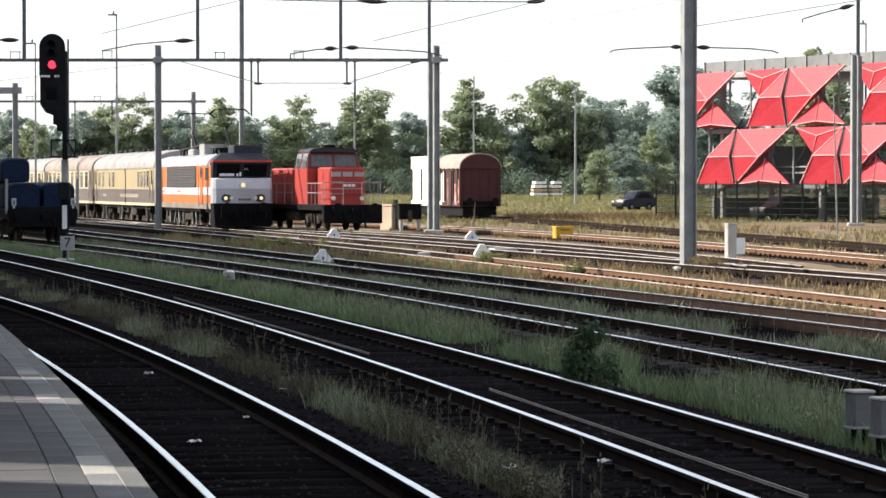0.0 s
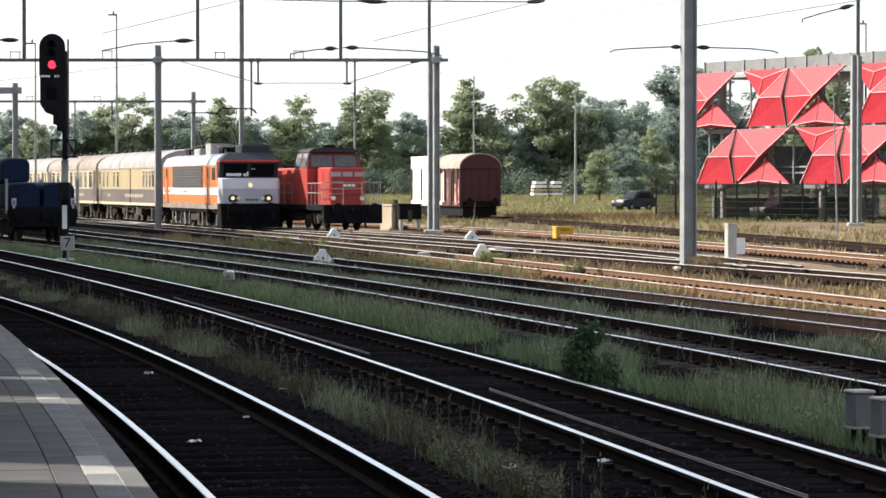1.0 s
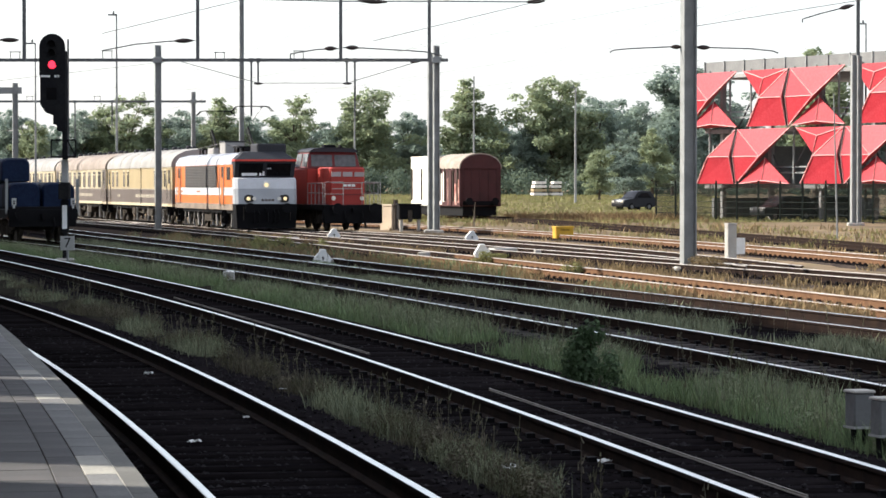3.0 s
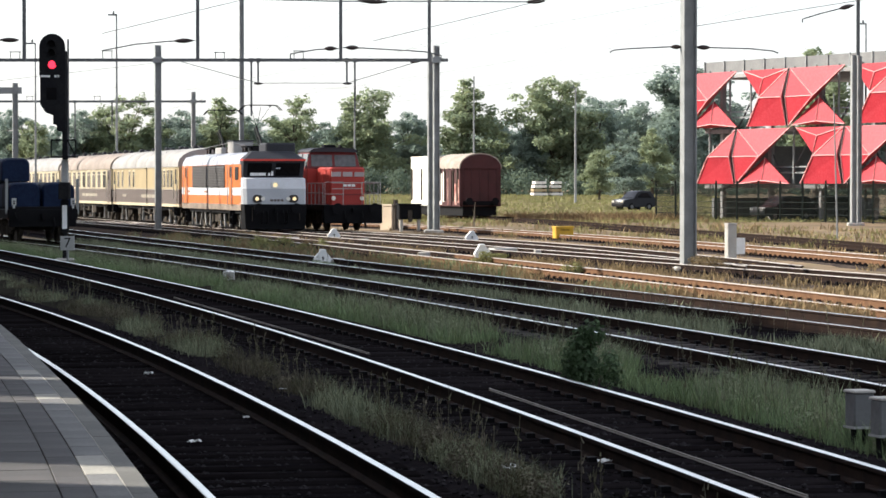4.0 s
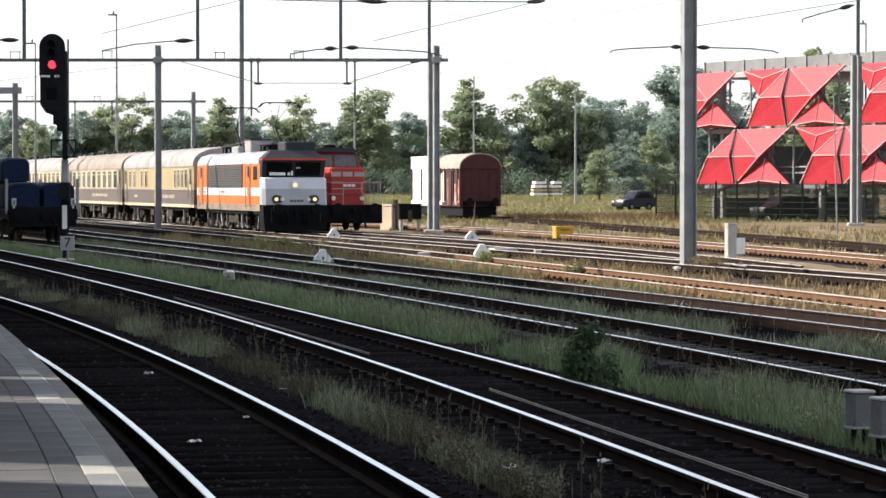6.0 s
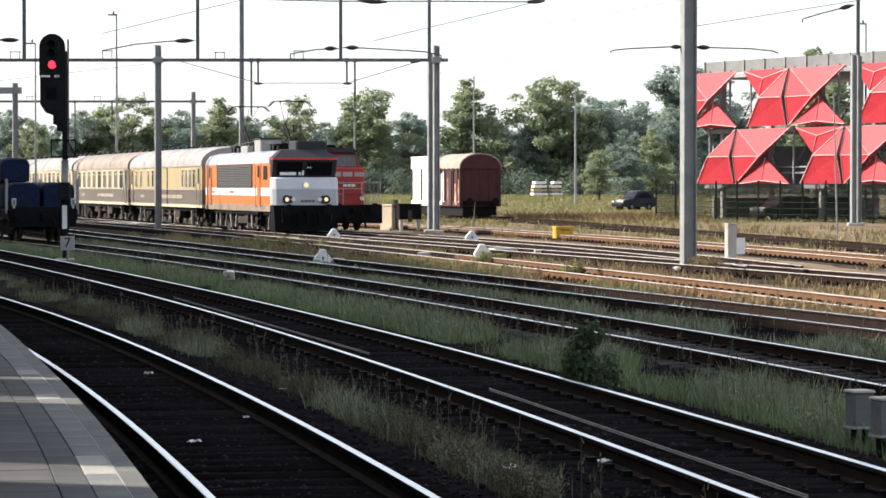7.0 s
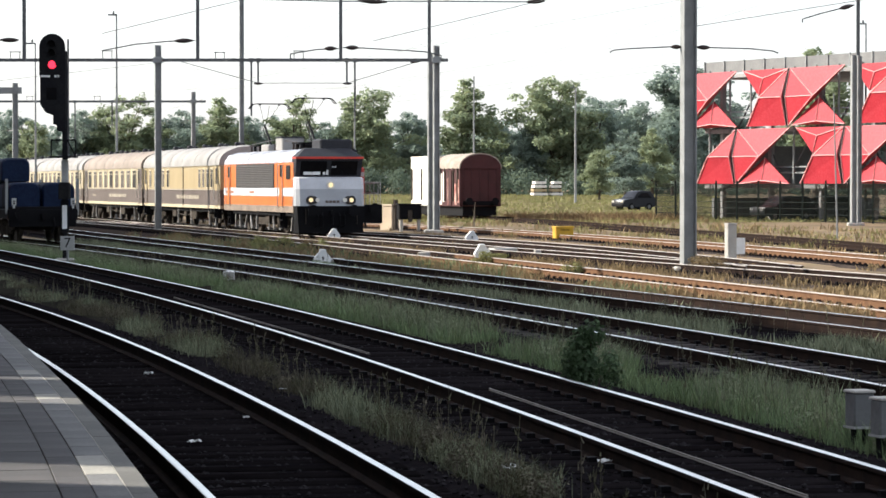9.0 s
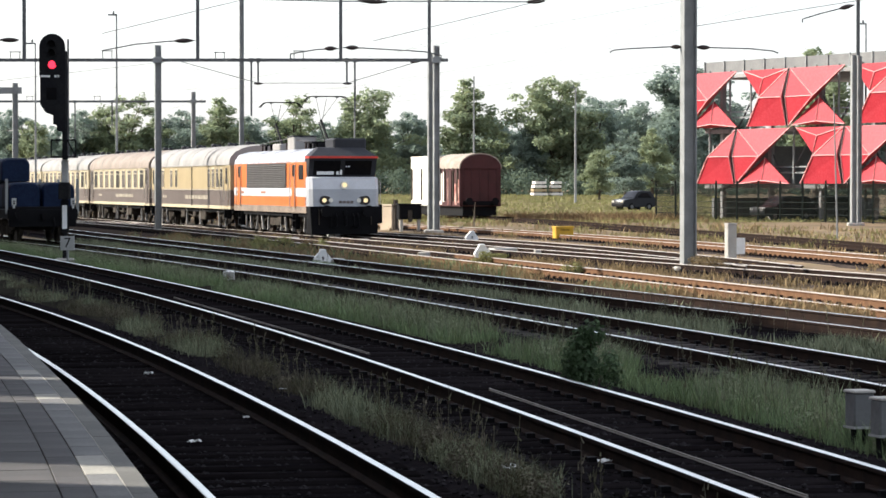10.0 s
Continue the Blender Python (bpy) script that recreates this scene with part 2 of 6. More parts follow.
def soil_sheet(name, label, la, lb, y0, y1, z, material):
    """A sheet of trodden earth between two lines."""
    A, B = np.array(la), np.array(lb)
    g = Geo()
    n, rows = 22, int((y1 - y0) / 1.2)
    for j in range(rows + 1):
        y = y0 + 1.2 * j
        xa, xb = np.interp(y, A[:, 1], A[:, 0]), np.interp(y, B[:, 1], B[:, 0])
        for i in range(n + 1):
            x = xa + (xb - xa) * i / n
            g.v.append((x, y, z + 0.012 * noise.noise((x * 1.3, y * 0.9, 5))))
    for j in range(rows):
        for i in range(n):
            q = j * (n + 1) + i
            g.f.append((q, q + 1, q + n + 2, q + n + 1))
    tagged(link(name, g, material, smooth=True), label, "soil", kind="structure")


soil_sheet("cess_soil", "trodden earth between the near tracks, coloured dark for shade", offset(T1, 1.2), offset(T4, 1.0), 12, 101, -0.212, M_SOIL)
soil_sheet("gravel_yard", "dark dusty gravel between the yard tracks", offset(T4, 1.1), offset(T7, -1.5), 92, 172, -0.200, M_GRAVEL)
M_SLEEPER_PALE = mat("pale_weathered_sleeper", (0.075, 0.068, 0.064), (0.05, 0.045, 0.043), 1.0, s1=3, s2=30, rand=0.4, spec=0.0)
PALE_SLEEPER = Geo().box(0, 0, 0, 2.4, 0.15, 0.14, bevel=0.02).mesh("sleeper")
PALE_SLEEPER.materials.append(M_SLEEPER_PALE)
track(T1, "platform track with polished rails on ballast coloured dark for shade", M_RAIL, M_BALLAST)
track(T2, "curved main track with polished rails on ballast coloured dark for shade", M_RAIL, M_BALLAST, fasteners=True)
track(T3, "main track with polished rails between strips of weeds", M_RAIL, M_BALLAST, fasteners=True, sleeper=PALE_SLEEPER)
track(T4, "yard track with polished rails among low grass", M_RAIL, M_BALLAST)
track([p for p in T5 if p[1] < 92], "rusty siding with dark rail clamps on brown ballast", M_RAIL_RUST, M_BALLAST_RUST, fasteners=True, head=M_RAILWORN_SUNLIT)
track([p for p in T5 if p[1] > 90.6], "yard track with worn rails on dark dusty ballast", M_RAIL, M_GRAVEL, fasteners=True, head=M_RAILWORN_SUNLIT)
track(T6, "yard track on dusty ballast that carries the passenger train", M_RAIL, M_GRAVEL, fasteners=True, head=M_RAILWORN_SUNLIT)
track(T7, "yard track on dusty ballast that carries the shunting locomotive", M_RAIL, M_BALLAST_GREY, fasteners=True, head=M_RAILWORN_SUNLIT)
track(T8, "rusty siding overgrown with dry grass", M_RAIL_RUST, M_BALLAST_GREY, shiny=False, bed_w=1.4, fasteners=True, head=M_RAILWORN_SUNLIT)
track(T9, "rusty siding that ends at the old goods van", M_RAIL, M_GROUND, shiny=False, bed_w=1.4)


# ---- vehicle materials ----
M_ORANGE = mat("orange_coach_paint", (0.54, 0.158, 0.042), (0.47, 0.13, 0.034), 0.38, s1=0.8, s2=18, bump=0.04, c3=(0.46, 0.15, 0.04), mix3=0.35)
M_LOCOWHITE = mat("off_white_loco_paint", (0.60, 0.605, 0.63), (0.51, 0.515, 0.54), 0.42, s1=0.8, s2=18, bump=0.04, c3=(0.45, 0.43, 0.41), mix3=0.35)
M_NOSEGREY = mat("cool_grey_nose_paint", (0.40, 0.41, 0.43), (0.34, 0.35, 0.37), 0.42, s1=0.8, s2=18, bump=0.04, c3=(0.30, 0.29, 0.28), mix3=0.35)
M_LOCOROOF = mat("streaked_white_roof_paint", (0.46, 0.47, 0.51), (0.22, 0.235, 0.28), 0.5, s1=1.3, s2=6, bump=0.05, c3=(0.30, 0.31, 0.34), mix3=0.5)
M_SILL = mat("grimy_brown_sill", (0.26, 0.205, 0.16), (0.18, 0.14, 0.11), 0.8, s1=1.2, s2=12, c3=(0.10, 0.08, 0.065), mix3=0.6)
M_GRILLE = mat("dark_grille_steel", (0.060, 0.054, 0.052), (0.045, 0.041, 0.039), 0.7, 0.2, s1=1.5, s2=30)
M_ROOFGREY = mat("dusty_grey_roof", (0.32, 0.31, 0.295), (0.23, 0.22, 0.21), 0.75, s1=0.7, s2=10, c3=(0.24, 0.22, 0.20))
M_ROOFDARK = mat("dark_grey_roof_paint", (0.042, 0.043, 0.05), (0.03, 0.03, 0.034), 0.6, s1=1, s2=15, spec=0.12)
M_REDLINE = mat("red_trim_paint", (0.55, 0.05, 0.03), None, 0.45, s2=20, bump=0.03)
M_LAMP = mat("lit_lamp_glass", (0.75, 0.6, 0.32), None, 0.2, bump=0, emit=(1.0, 0.72, 0.36), strength=0.45)
M_CHROME = mat("bright_metal_rim", (0.7, 0.68, 0.64), None, 0.3, 0.9, bump=0.02)
M_CREAM = mat("cream_coach_paint", (0.365, 0.29, 0.165), (0.32, 0.25, 0.14), 0.4, s1=0.6, s2=14, bump=0.04, c3=(0.42, 0.32, 0.18), mix3=0.4)
M_IVORY = mat("ivory_coach_paint", (0.53, 0.46, 0.32), (0.45, 0.39, 0.265), 0.4, s1=0.6, s2=14, bump=0.04, mix3=0.25, c3=(0.5, 0.4, 0.26))
M_UMBER = mat("grey_brown_coach_paint", (0.12, 0.095, 0.085), (0.09, 0.07, 0.062), 0.4, s1=0.6, s2=14, bump=0.04, c3=(0.16, 0.14, 0.12), mix3=0.3)
M_CURTAIN = mat("curtained_coach_glass", (0.10, 0.082, 0.066), (0.05, 0.042, 0.036), 0.25, s1=1.2, s2=6, bump=0, spec=0.4)
M_GOLD = mat("faded_gold_lettering", (0.42, 0.37, 0.29), None, 0.5, bump=0)
M_ROOFBROWN = mat("brownish_dusty_roof", (0.30, 0.25, 0.21), (0.22, 0.18, 0.15), 0.75, s1=0.7, s2=10, c3=(0.16, 0.13, 0.11))
M_RED = mat("red_loco_paint", (0.34, 0.042, 0.032), (0.29, 0.034, 0.027), 0.5, s1=0.8, s2=18, bump=0.04, c3=(0.32, 0.04, 0.03), mix3=0.35)
M_REDDARK = mat("sooty_dark_red", (0.16, 0.03, 0.03), (0.11, 0.025, 0.025), 0.6, s1=1, s2=15)
M_VANRED = mat("weathered_oxide_red_boards", (0.062, 0.021, 0.021), (0.045, 0.017, 0.017), 0.8, s1=1, s2=12, c3=(0.07, 0.03, 0.03))
M_VANROOF = mat("rust_stained_roof", (0.36, 0.31, 0.26), (0.27, 0.22, 0.18), 0.85, s1=0.8, s2=8, c3=(0.14, 0.09, 0.07))
M_TARP = mat("dark_blue_tarpaulin", (0.006, 0.013, 0.036), (0.004, 0.008, 0.024), 0.6, s1=1.5, s2=9, bump=0.4, depth=0.03, c3=(0.010, 0.02, 0.05), spec=0.1)

HEADING = 180 + math.degrees(math.atan(SLOPE))
TRAIN, WHEELS = [], []          # things with the metres that they trail the front; wheels in their thing's space


def wheel_geo(r):
    g = Geo()
    n = 20

    def ring(rad, x):
        return [(x, rad * math.cos(2 * math.pi * i / n), rad * math.sin(2 * math.pi * i / n)) for i in range(n)]
    g.loft([ring(0.1, 0.02), ring(r * 0.72, 0.01), ring(r * 0.8, 0.04), ring(r, 0.045), ring(r, -0.06), ring(r + 0.03, -0.065), ring(r + 0.03, -0.09),
            ring(r * 0.8, -0.09), ring(r * 0.72, -0.05), ring(0.1, -0.06)])
    g.loft([ring(0.09, 0.02), ring(0.09, 0.10)])
    for k in range(3):
        t = k * 2.094
        g.box(0.035, r * 0.45 * math.cos(t), r * 0.45 * math.sin(t), 0.02, 0.1, 0.1)
    return g


WHEEL_MESH = {}


def wheel(owner, side, y, r, rolls=True):
    key = (r, side)
    if key not in WHEEL_MESH:
        g = wheel_geo(r)
        if side < 0:
            g.v = [(-x, yy, z) for x, yy, z in g.v]
        me = g.mesh("wheel", True)
        me.materials.append(M_RUNNING)
        WHEEL_MESH[key] = me
    w = part("wheel", WHEEL_MESH[key], None, owner, m=pose(side * 0.7525, y, r))
    if rolls:
        WHEELS.append((w, side * 0.7525, y, r, r))
    return w


def bogie(owner, y, base, r, rolls=True, light=False):
    g = Geo()
    for s in (-1, 1):
        g.box(s * 1.02, y, r + 0.12, 0.12, base + 1.3, 0.22, bevel=0.03)
        for k in (-base / 2, base / 2):
            g.box(s * 1.05, y + k, r, 0.22, 0.34, 0.36, bevel=0.05)
            for q in (-0.3, 0.3):
                g.tube((s * 1.06, y + k + q, r - 0.08), (s * 1.06, y + k + q, r + 0.3), 0.07, n=8)
        g.tube((s * 1.12, y - 0.25, r - 0.2), (s * 1.12, y - 0.1, r + 0.55), 0.05)
        g.tube((s * 1.12, y + 0.45, r - 0.2), (s * 1.12, y + 0.3, r + 0.55), 0.05)
        g.box(s * 0.95, y - base / 2 - 0.75, r - 0.22, 0.1, 0.08, 0.35)
        g.box(s * 0.95, y + base / 2 + 0.75, r - 0.22, 0.1, 0.08, 0.35)
    g.box(0, y, r + 0.1, 2.0, 0.5, 0.3, bevel=0.03)
    part("bogie", g, M_RUNNING, owner, "dusty bogie frame with springs")
    for s in (-1, 1):
        for k in (-base / 2, base / 2):
            wheel(owner, s, y + k, r, rolls)


def dampers(owner, ys):
    """Pale struts and pipes that catch the light on a bogie's flank."""
    for s in (-1, 1):
        for y, lean, r in ys:
            part("damper", Geo().tube((s * 1.22, y, 0.22), (s * 1.22, y + lean, 1.0), r, n=8).box(s * 1.2, y, 0.22, 0.12, 0.16, 0.12), M_ROOFGREY, owner, "pale strut")


def buffers(owner, y, sign, z=1.05):
    for s in (-1, 1):
        g = Geo().tube((s * 0.875, y, z), (s * 0.875, y + sign * 0.32, z), 0.1, n=12)
        g.tube((s * 0.875, y + sign * 0.32, z), (s * 0.875, y + sign * 0.56, z), 0.07, n=12)
        g.tube((s * 0.875, y + sign * 0.56, z), (s * 0.875, y + sign * 0.60, z), 0.24, n=16)
        part("buffer", g, M_BLACK, owner)


def pantograph(owner, y, top):
    p = part("pantograph", Geo().box(0, y, 3.92, 1.5, 1.5, 0.06).tube((-0.5, y - 0.6, 3.6), (-0.5, y - 0.6, 3.92), 0.06)
             .tube((0.5, y - 0.6, 3.6), (0.5, y - 0.6, 3.92), 0.06).tube((-0.5, y + 0.6, 3.6), (-0.5, y + 0.6, 3.92), 0.06)
             .tube((0.5, y + 0.6, 3.6), (0.5, y + 0.6, 3.92), 0.06), M_BLACK, owner)
    mid = 3.95 + (top - 3.95) * 0.48
    part("lower_arm", Geo().tube((0, y + 0.6, 3.95), (0, y - 0.85, mid), 0.06).tube((0.12, y + 0.5, 3.95), (0.1, y - 0.8, mid - .08), 0.025), M_BLACK, p)
    part("upper_arm", Geo().tube((0, y - 0.85, mid), (-0.45, y + 0.25, top - 0.08), 0.009).tube((0, y - 0.85, mid), (0.45, y + 0.25, top - 0.08), 0.009)
         .tube((0, y - 0.7, mid - 0.1), (0, y + 0.25, top - 0.1), 0.012), M_BLACK, p)
    head = Geo()
    for k in (0.08, 0.42):
        head.path([(-0.98, y + k, top - 0.24), (-0.78, y + k, top - 0.03), (-0.6, y + k, top), (0.6, y + k, top), (0.78, y + k, top - 0.03), (0.98, y + k, top - 0.24)], 0.022)
    head.tube((-0.45, y + 0.08, top - 0.05), (-0.45, y + 0.42, top - 0.05), 0.025).tube((0.45, y + 0.08, top - 0.05), (0.45, y + 0.42, top - 0.05), 0.025)
    part("collector_head", head, M_BLACK, p)


def bars(g, side_x, y0, z, widths, h, gap=0.05, sign=1):
    """Unreadable lettering as plain bars along a side."""
    y = y0
    for w in widths:
        g.box(side_x, y - sign * w / 2, z, 0.012, w, h)
        y -= sign * (w + gap)
    return g


M_BROWNLETTER = mat("reddish_lettering", (0.45, 0.22, 0.15), None, 0.5, bump=0)


# ---- the electric locomotive ----
def crown_slope(H):
    """The short slope between the nose and the windscreen."""
    lo = [(-H, -0.98, 2.40), (H, -0.98, 2.40), (H, -0.37, 2.40), (1.33, -0.20, 2.40), (-1.33, -0.20, 2.40), (-H, -0.37, 2.40)]
    hi = [(-H, -0.98, 2.46), (H, -0.98, 2.46), (H - 0.03, -0.60, 2.46), (1.30, -0.42, 2.46), (-1.30, -0.42, 2.46), (-H + 0.03, -0.60, 2.46)]
    return lo + hi, [tuple(range(5, -1, -1)), tuple(range(6, 12))] + [(i, (i + 1) % 6, 6 + (i + 1) % 6, 6 + i) for i in range(6)]


def locomotive():
    t = thing("electric_locomotive", "orange, white and black electric locomotive with lit headlights, rolling slowly", "locomotive")
    H = 1.465
    R = -16.5
    part("underframe", Geo().box(0, -8.3, 0.95, 2.7, 15.6, 0.3, bevel=0.03), M_BLACK, t)
    low = part("lower_body", Geo().box(0, (R - 0.75) / 2, 1.44, 2 * H, -R - 0.75, 0.42, bevel=0.02), M_ORANGE, t, "orange lower side panel")
    part("sill_strip", Geo().box(0, (R - 0.75) / 2, 1.09, 2 * H + 0.01, -R - 0.75, 0.28), M_SILL, low, "dirty grey sill")
    st = part("stripe_band", Geo().box(0, (R - 0.75) / 2, 1.82, 2 * H + 0.006, -R - 0.75, 0.36), M_LOCOWHITE, t, "broad white stripe")
    for y, widths in ((-9.2, [0.25, 0.2, 0.3, 0.15]), (-14.1, [0.3, 0.45, 0.35, 0.5])):
        part("lettering", bars(Geo(), H + 0.008, y, 1.8, widths, 0.1), M_BROWNLETTER, st, "unreadable reddish lettering")
    up = part("upper_body", Geo().box(0, (R - 0.75) / 2, 2.54, 2 * H, -R - 0.75, 1.08, bevel=0.02), M_ORANGE, t, "orange upper side panel")
    for s in (-1, 1):
        gp = part("grille_panel", Geo().box(s * (H + 0.01), -9.05, 2.53, 0.03, 8.7, 1.06), M_GRILLE, up, "dark ventilation grille panel")
        for i in range(12):
            part("louvre", LOUVRE, None, gp, m=pose(s * (H + 0.035), -9.05, 2.08 + i * 0.08))
        for y in (-3.2, -15.2):
            d = part("cab_door", Geo().box(s * (H + 0.008), y, 2.15, 0.03, 0.72, 1.85, bevel=0.008), M_ORANGE, t)
            part("door_window", Geo().box(s * (H + 0.02), y, 2.72, 0.02, 0.45, 0.5), M_GLASS, d)
            for k in (-0.48, 0.48):
                part("handrail", Geo().path([(s * (H + 0.01), y + k, 1.15), (s * (H + 0.07), y + k, 1.2), (s * (H + 0.07), y + k, 2.95), (s * (H + 0.01), y + k, 3.0)], 0.02),
                     M_CHROME, d)
            part("step", Geo().box(s * (H - 0.1), y, 0.62, 0.25, 0.6, 0.04).box(s * (H - 0.1), y, 0.3, 0.25, 0.6, 0.04)
                 .box(s * (H - 0.1), y - 0.3, 0.65, 0.2, 0.03, 0.75).box(s * (H - 0.1), y + 0.3, 0.65, 0.2, 0.03, 0.75), M_BLACK, d)
        part("cab_side_window", Geo().box(s * (H + 0.008), -1.75, 2.66, 0.03, 0.85, 0.6, bevel=0.01), M_GLASS, t)
    prof = [(-H, 3.08), (H, 3.08), (H - 0.03, 3.24), (H - 0.2, 3.5), (0.8, 3.64), (0, 3.68), (-0.8, 3.64), (-H + 0.2, 3.5), (-H + 0.03, 3.24)]
    roof = part("roof", Geo().prism_y(prof, R + 0.05, -0.95), M_LOCOROOF, t, "pale roof with dirty streaks", smooth=True)
    for y in (-4.8, -7.9, -10.9, -13.4):
        part("roof_seam", Geo().prism_y([(x * 1.006, z + 0.012) for x, z in prof], y - 0.03, y + 0.03), M_ROOFGREY, roof)
    part("equipment_box", Geo().box(0.15, -7.7, 3.92, 1.0, 1.4, 0.6, bevel=0.05), M_ROOFGREY, t, "pale stained roof equipment box")
    part("box_lid", Geo().box(0.15, -7.7, 4.24, 1.06, 1.46, 0.05, bevel=0.02), M_ROOFDARK, t)
    part("roof_cooler", Geo().box(-0.3, -5.0, 3.80, 1.3, 0.9, 0.36, bevel=0.04), M_ROOFDARK, t)
    part("equipment_box", Geo().box(0, -10.4, 3.80, 1.5, 1.6, 0.3, bevel=0.05), M_ROOFGREY, t)
    part("roof_hatch", Geo().box(-0.42, -1.7, 3.84, 1.4, 1.6, 0.44, bevel=0.06), M_ROOFDARK, t, "dark box on the cab roof")
    g = Geo()
    for y in (-4.6, -5.2, -9.2, -11.3, -12.0, -14.6):
        for x in (-0.5, 0.5):
            g.tube((x, y, 3.6), (x, y, 3.98), 0.06, 0.04)
    g.path([(0.5, -4.6, 3.98), (0.5, -5.2, 4.0), (0.5, -9.2, 4.15), (0.5, -14.6, 4.0)], 0.02)
    g.path([(-0.5, -4.6, 3.98), (-0.5, -9.2, 4.2), (-0.5, -14.6, 4.0)], 0.02)
    part("roof_insulators", g, M_INSUL, t)
    pantograph(t, -3.7, 5.86)
    pantograph(t, -13.2, 5.86)

    # the nose: bumper, white band, slanting windscreen, red line and roof cap
    def slab(z0, y0, w0, z1, y1, w1, back=-0.98):
        return Geo().hexa([(-H, back, z0), (H, back, z0), (w0, y0, z0), (-w0, y0, z0), (-H, back, z1), (H, back, z1), (w1, y1, z1), (-w1, y1, z1)])

    def bowed(z0, y0, z1, y1, w=1.33, c=0.17):
        """A slab whose front corners are cut off at a slant."""
        return Geo().loft([[(-H, -0.98, z), (H, -0.98, z), (H, y - c, z), (w, y, z), (-w, y, z), (-H, y - c, z)] for z, y in ((z0, y0), (z1, y1))])
    nose = part("nose", bowed(1.24, -0.02, 1.95, -0.10), M_NOSEGREY, t, "grey lower nose band")
    part("nose_lip", bowed(1.95, -0.10, 2.40, -0.20).add(*crown_slope(H)), M_LOCOWHITE, nose, "white upper nose band")
    g = Geo()
    for x, w in ((-0.30, 0.12), (-0.14, 0.12), (0.02, 0.12), (0.18, 0.12)):
        g.box(x, -0.03, 1.42, w, 0.03, 0.10)
    part("number_bars", g, M_UMBER, nose, "unreadable dark number")
    ws = part("windscreen_surround", slab(2.44, -0.62, 1.41, 3.22, -0.28, 1.43), M_ROOFDARK, t, "black windscreen surround")
    for x0, x1 in ((-1.22, -0.1), (0.1, 1.22)):
        part("windscreen", Geo().hexa([(x0, -0.62, 2.54), (x1, -0.62, 2.54), (x1, -0.55, 2.54), (x0, -0.55, 2.54),
                                       (x0, -0.35, 3.12), (x1, -0.35, 3.12), (x1, -0.28, 3.12), (x0, -0.28, 3.12)]), M_GLASS, ws)
        xm = (x0 + x1) / 2
        part("wiper", Geo().tube((xm, -0.53, 2.5), (xm + 0.2, -0.42, 2.95), 0.015), M_BLACK, ws)
    part("destination_card", Geo().box(0.72, -0.50, 2.66, 0.72, 0.03, 0.22).box(0.2, -0.50, 2.66, 0.1, 0.03, 0.22).box(0.06, -0.50, 2.66, 0.1, 0.03, 0.22), M_WHITE, ws, "white card behind the windscreen")
    part("marker_plate", Geo().box(-0.15, -0.40, 2.92, 0.06, 0.05, 0.13).box(-0.26, -0.40, 2.92, 0.06, 0.05, 0.13), M_LOCOWHITE, ws)
    part("red_line", slab(3.22, -0.22, 1.46, 3.31, -0.24, 1.46), M_REDLINE, t, "red line above the windscreen")
    part("cab_roof", Geo().hexa([(-H, -0.98, 3.31), (H, -0.98, 3.31), (1.40, -0.24, 3.31), (-1.40, -0.24, 3.31),
                                 (-1.0, -0.98, 3.68), (1.0, -0.98, 3.68), (0.95, -0.8, 3.66), (-0.95, -0.8, 3.66)]), M_ROOFDARK, t, "dark cab roof cap")
    part("cab_back", slab(1.24, -0.75, 1.44, 3.31, -0.75, 1.44, back=-1.0), M_LOCOWHITE, t)
    for x in (-0.87, 0.87):
        hl = part("headlight", Geo().tube((x - 0.12 * (1 if x > 0 else -1), -0.2, 1.49), (x - 0.12 * (1 if x > 0 else -1), 0.02, 1.49), 0.17, n=20)
                  .tube((x, -0.2, 1.49), (x, 0.03, 1.49), 0.19, n=20), M_GRILLE, t, "round headlight in a dark housing")
        part("lens", Geo().tube((x, 0.0, 1.49), (x, 0.045, 1.49), 0.09, n=20), M_LAMP, hl, "lit warm white lens")
        part("rim", Geo().tube((x - 0.28 * (1 if x > 0 else -1), 0.0, 1.49), (x - 0.28 * (1 if x > 0 else -1), 0.035, 1.49), 0.09, n=16), M_CHROME, hl)
    hl = part("headlight", Geo().tube((0, -0.2, 2.12), (0, -0.06, 2.12), 0.17, n=20), M_CHROME, t, "round top headlight with a bright rim")
    part("lens", Geo().tube((0, -0.2, 2.12), (0, -0.045, 2.12), 0.10, n=20), M_LAMP, hl, "lit warm white lens")
    part("front_skirt", Geo().hexa([(-1.42, -0.9, 0.10), (1.42, -0.9, 0.10), (1.38, -0.05, 0.10), (-1.38, -0.05, 0.10),
                                    (-1.42, -0.9, 1.24), (1.42, -0.9, 1.24), (1.46, -0.03, 1.24), (-1.46, -0.03, 1.24)]), M_BLACK, t, "black front skirt")
    g = Geo()
    for x in (-0.55, -0.35, 0.38, 0.6):
        part("brake_hose", Geo().path([(x, -0.05, 0.95), (x, 0.12, 0.8), (x, 0.14, 0.45), (x + 0.1, 0.05, 0.35)], 0.035), M_BLACK, t)
    g.box(0, 0.1, 0.95, 0.16, 0.35, 0.2).tube((0, 0.2, 0.92), (0, 0.22, 0.45), 0.05)
    part("coupling", g, M_BLACK, t, "screw coupling")
    for x in (-1.1, 1.1):
        part("front_handrail", Geo().path([(x, -0.04, 1.1), (x, 0.06, 1.1), (x, 0.06, 0.5), (x, -0.04, 0.5)], 0.02), M_RUNNING, t)
    buffers(t, -0.05, 1)
    buffers(t, R, -1)
    bogie(t, -4.1, 2.6, 0.6)
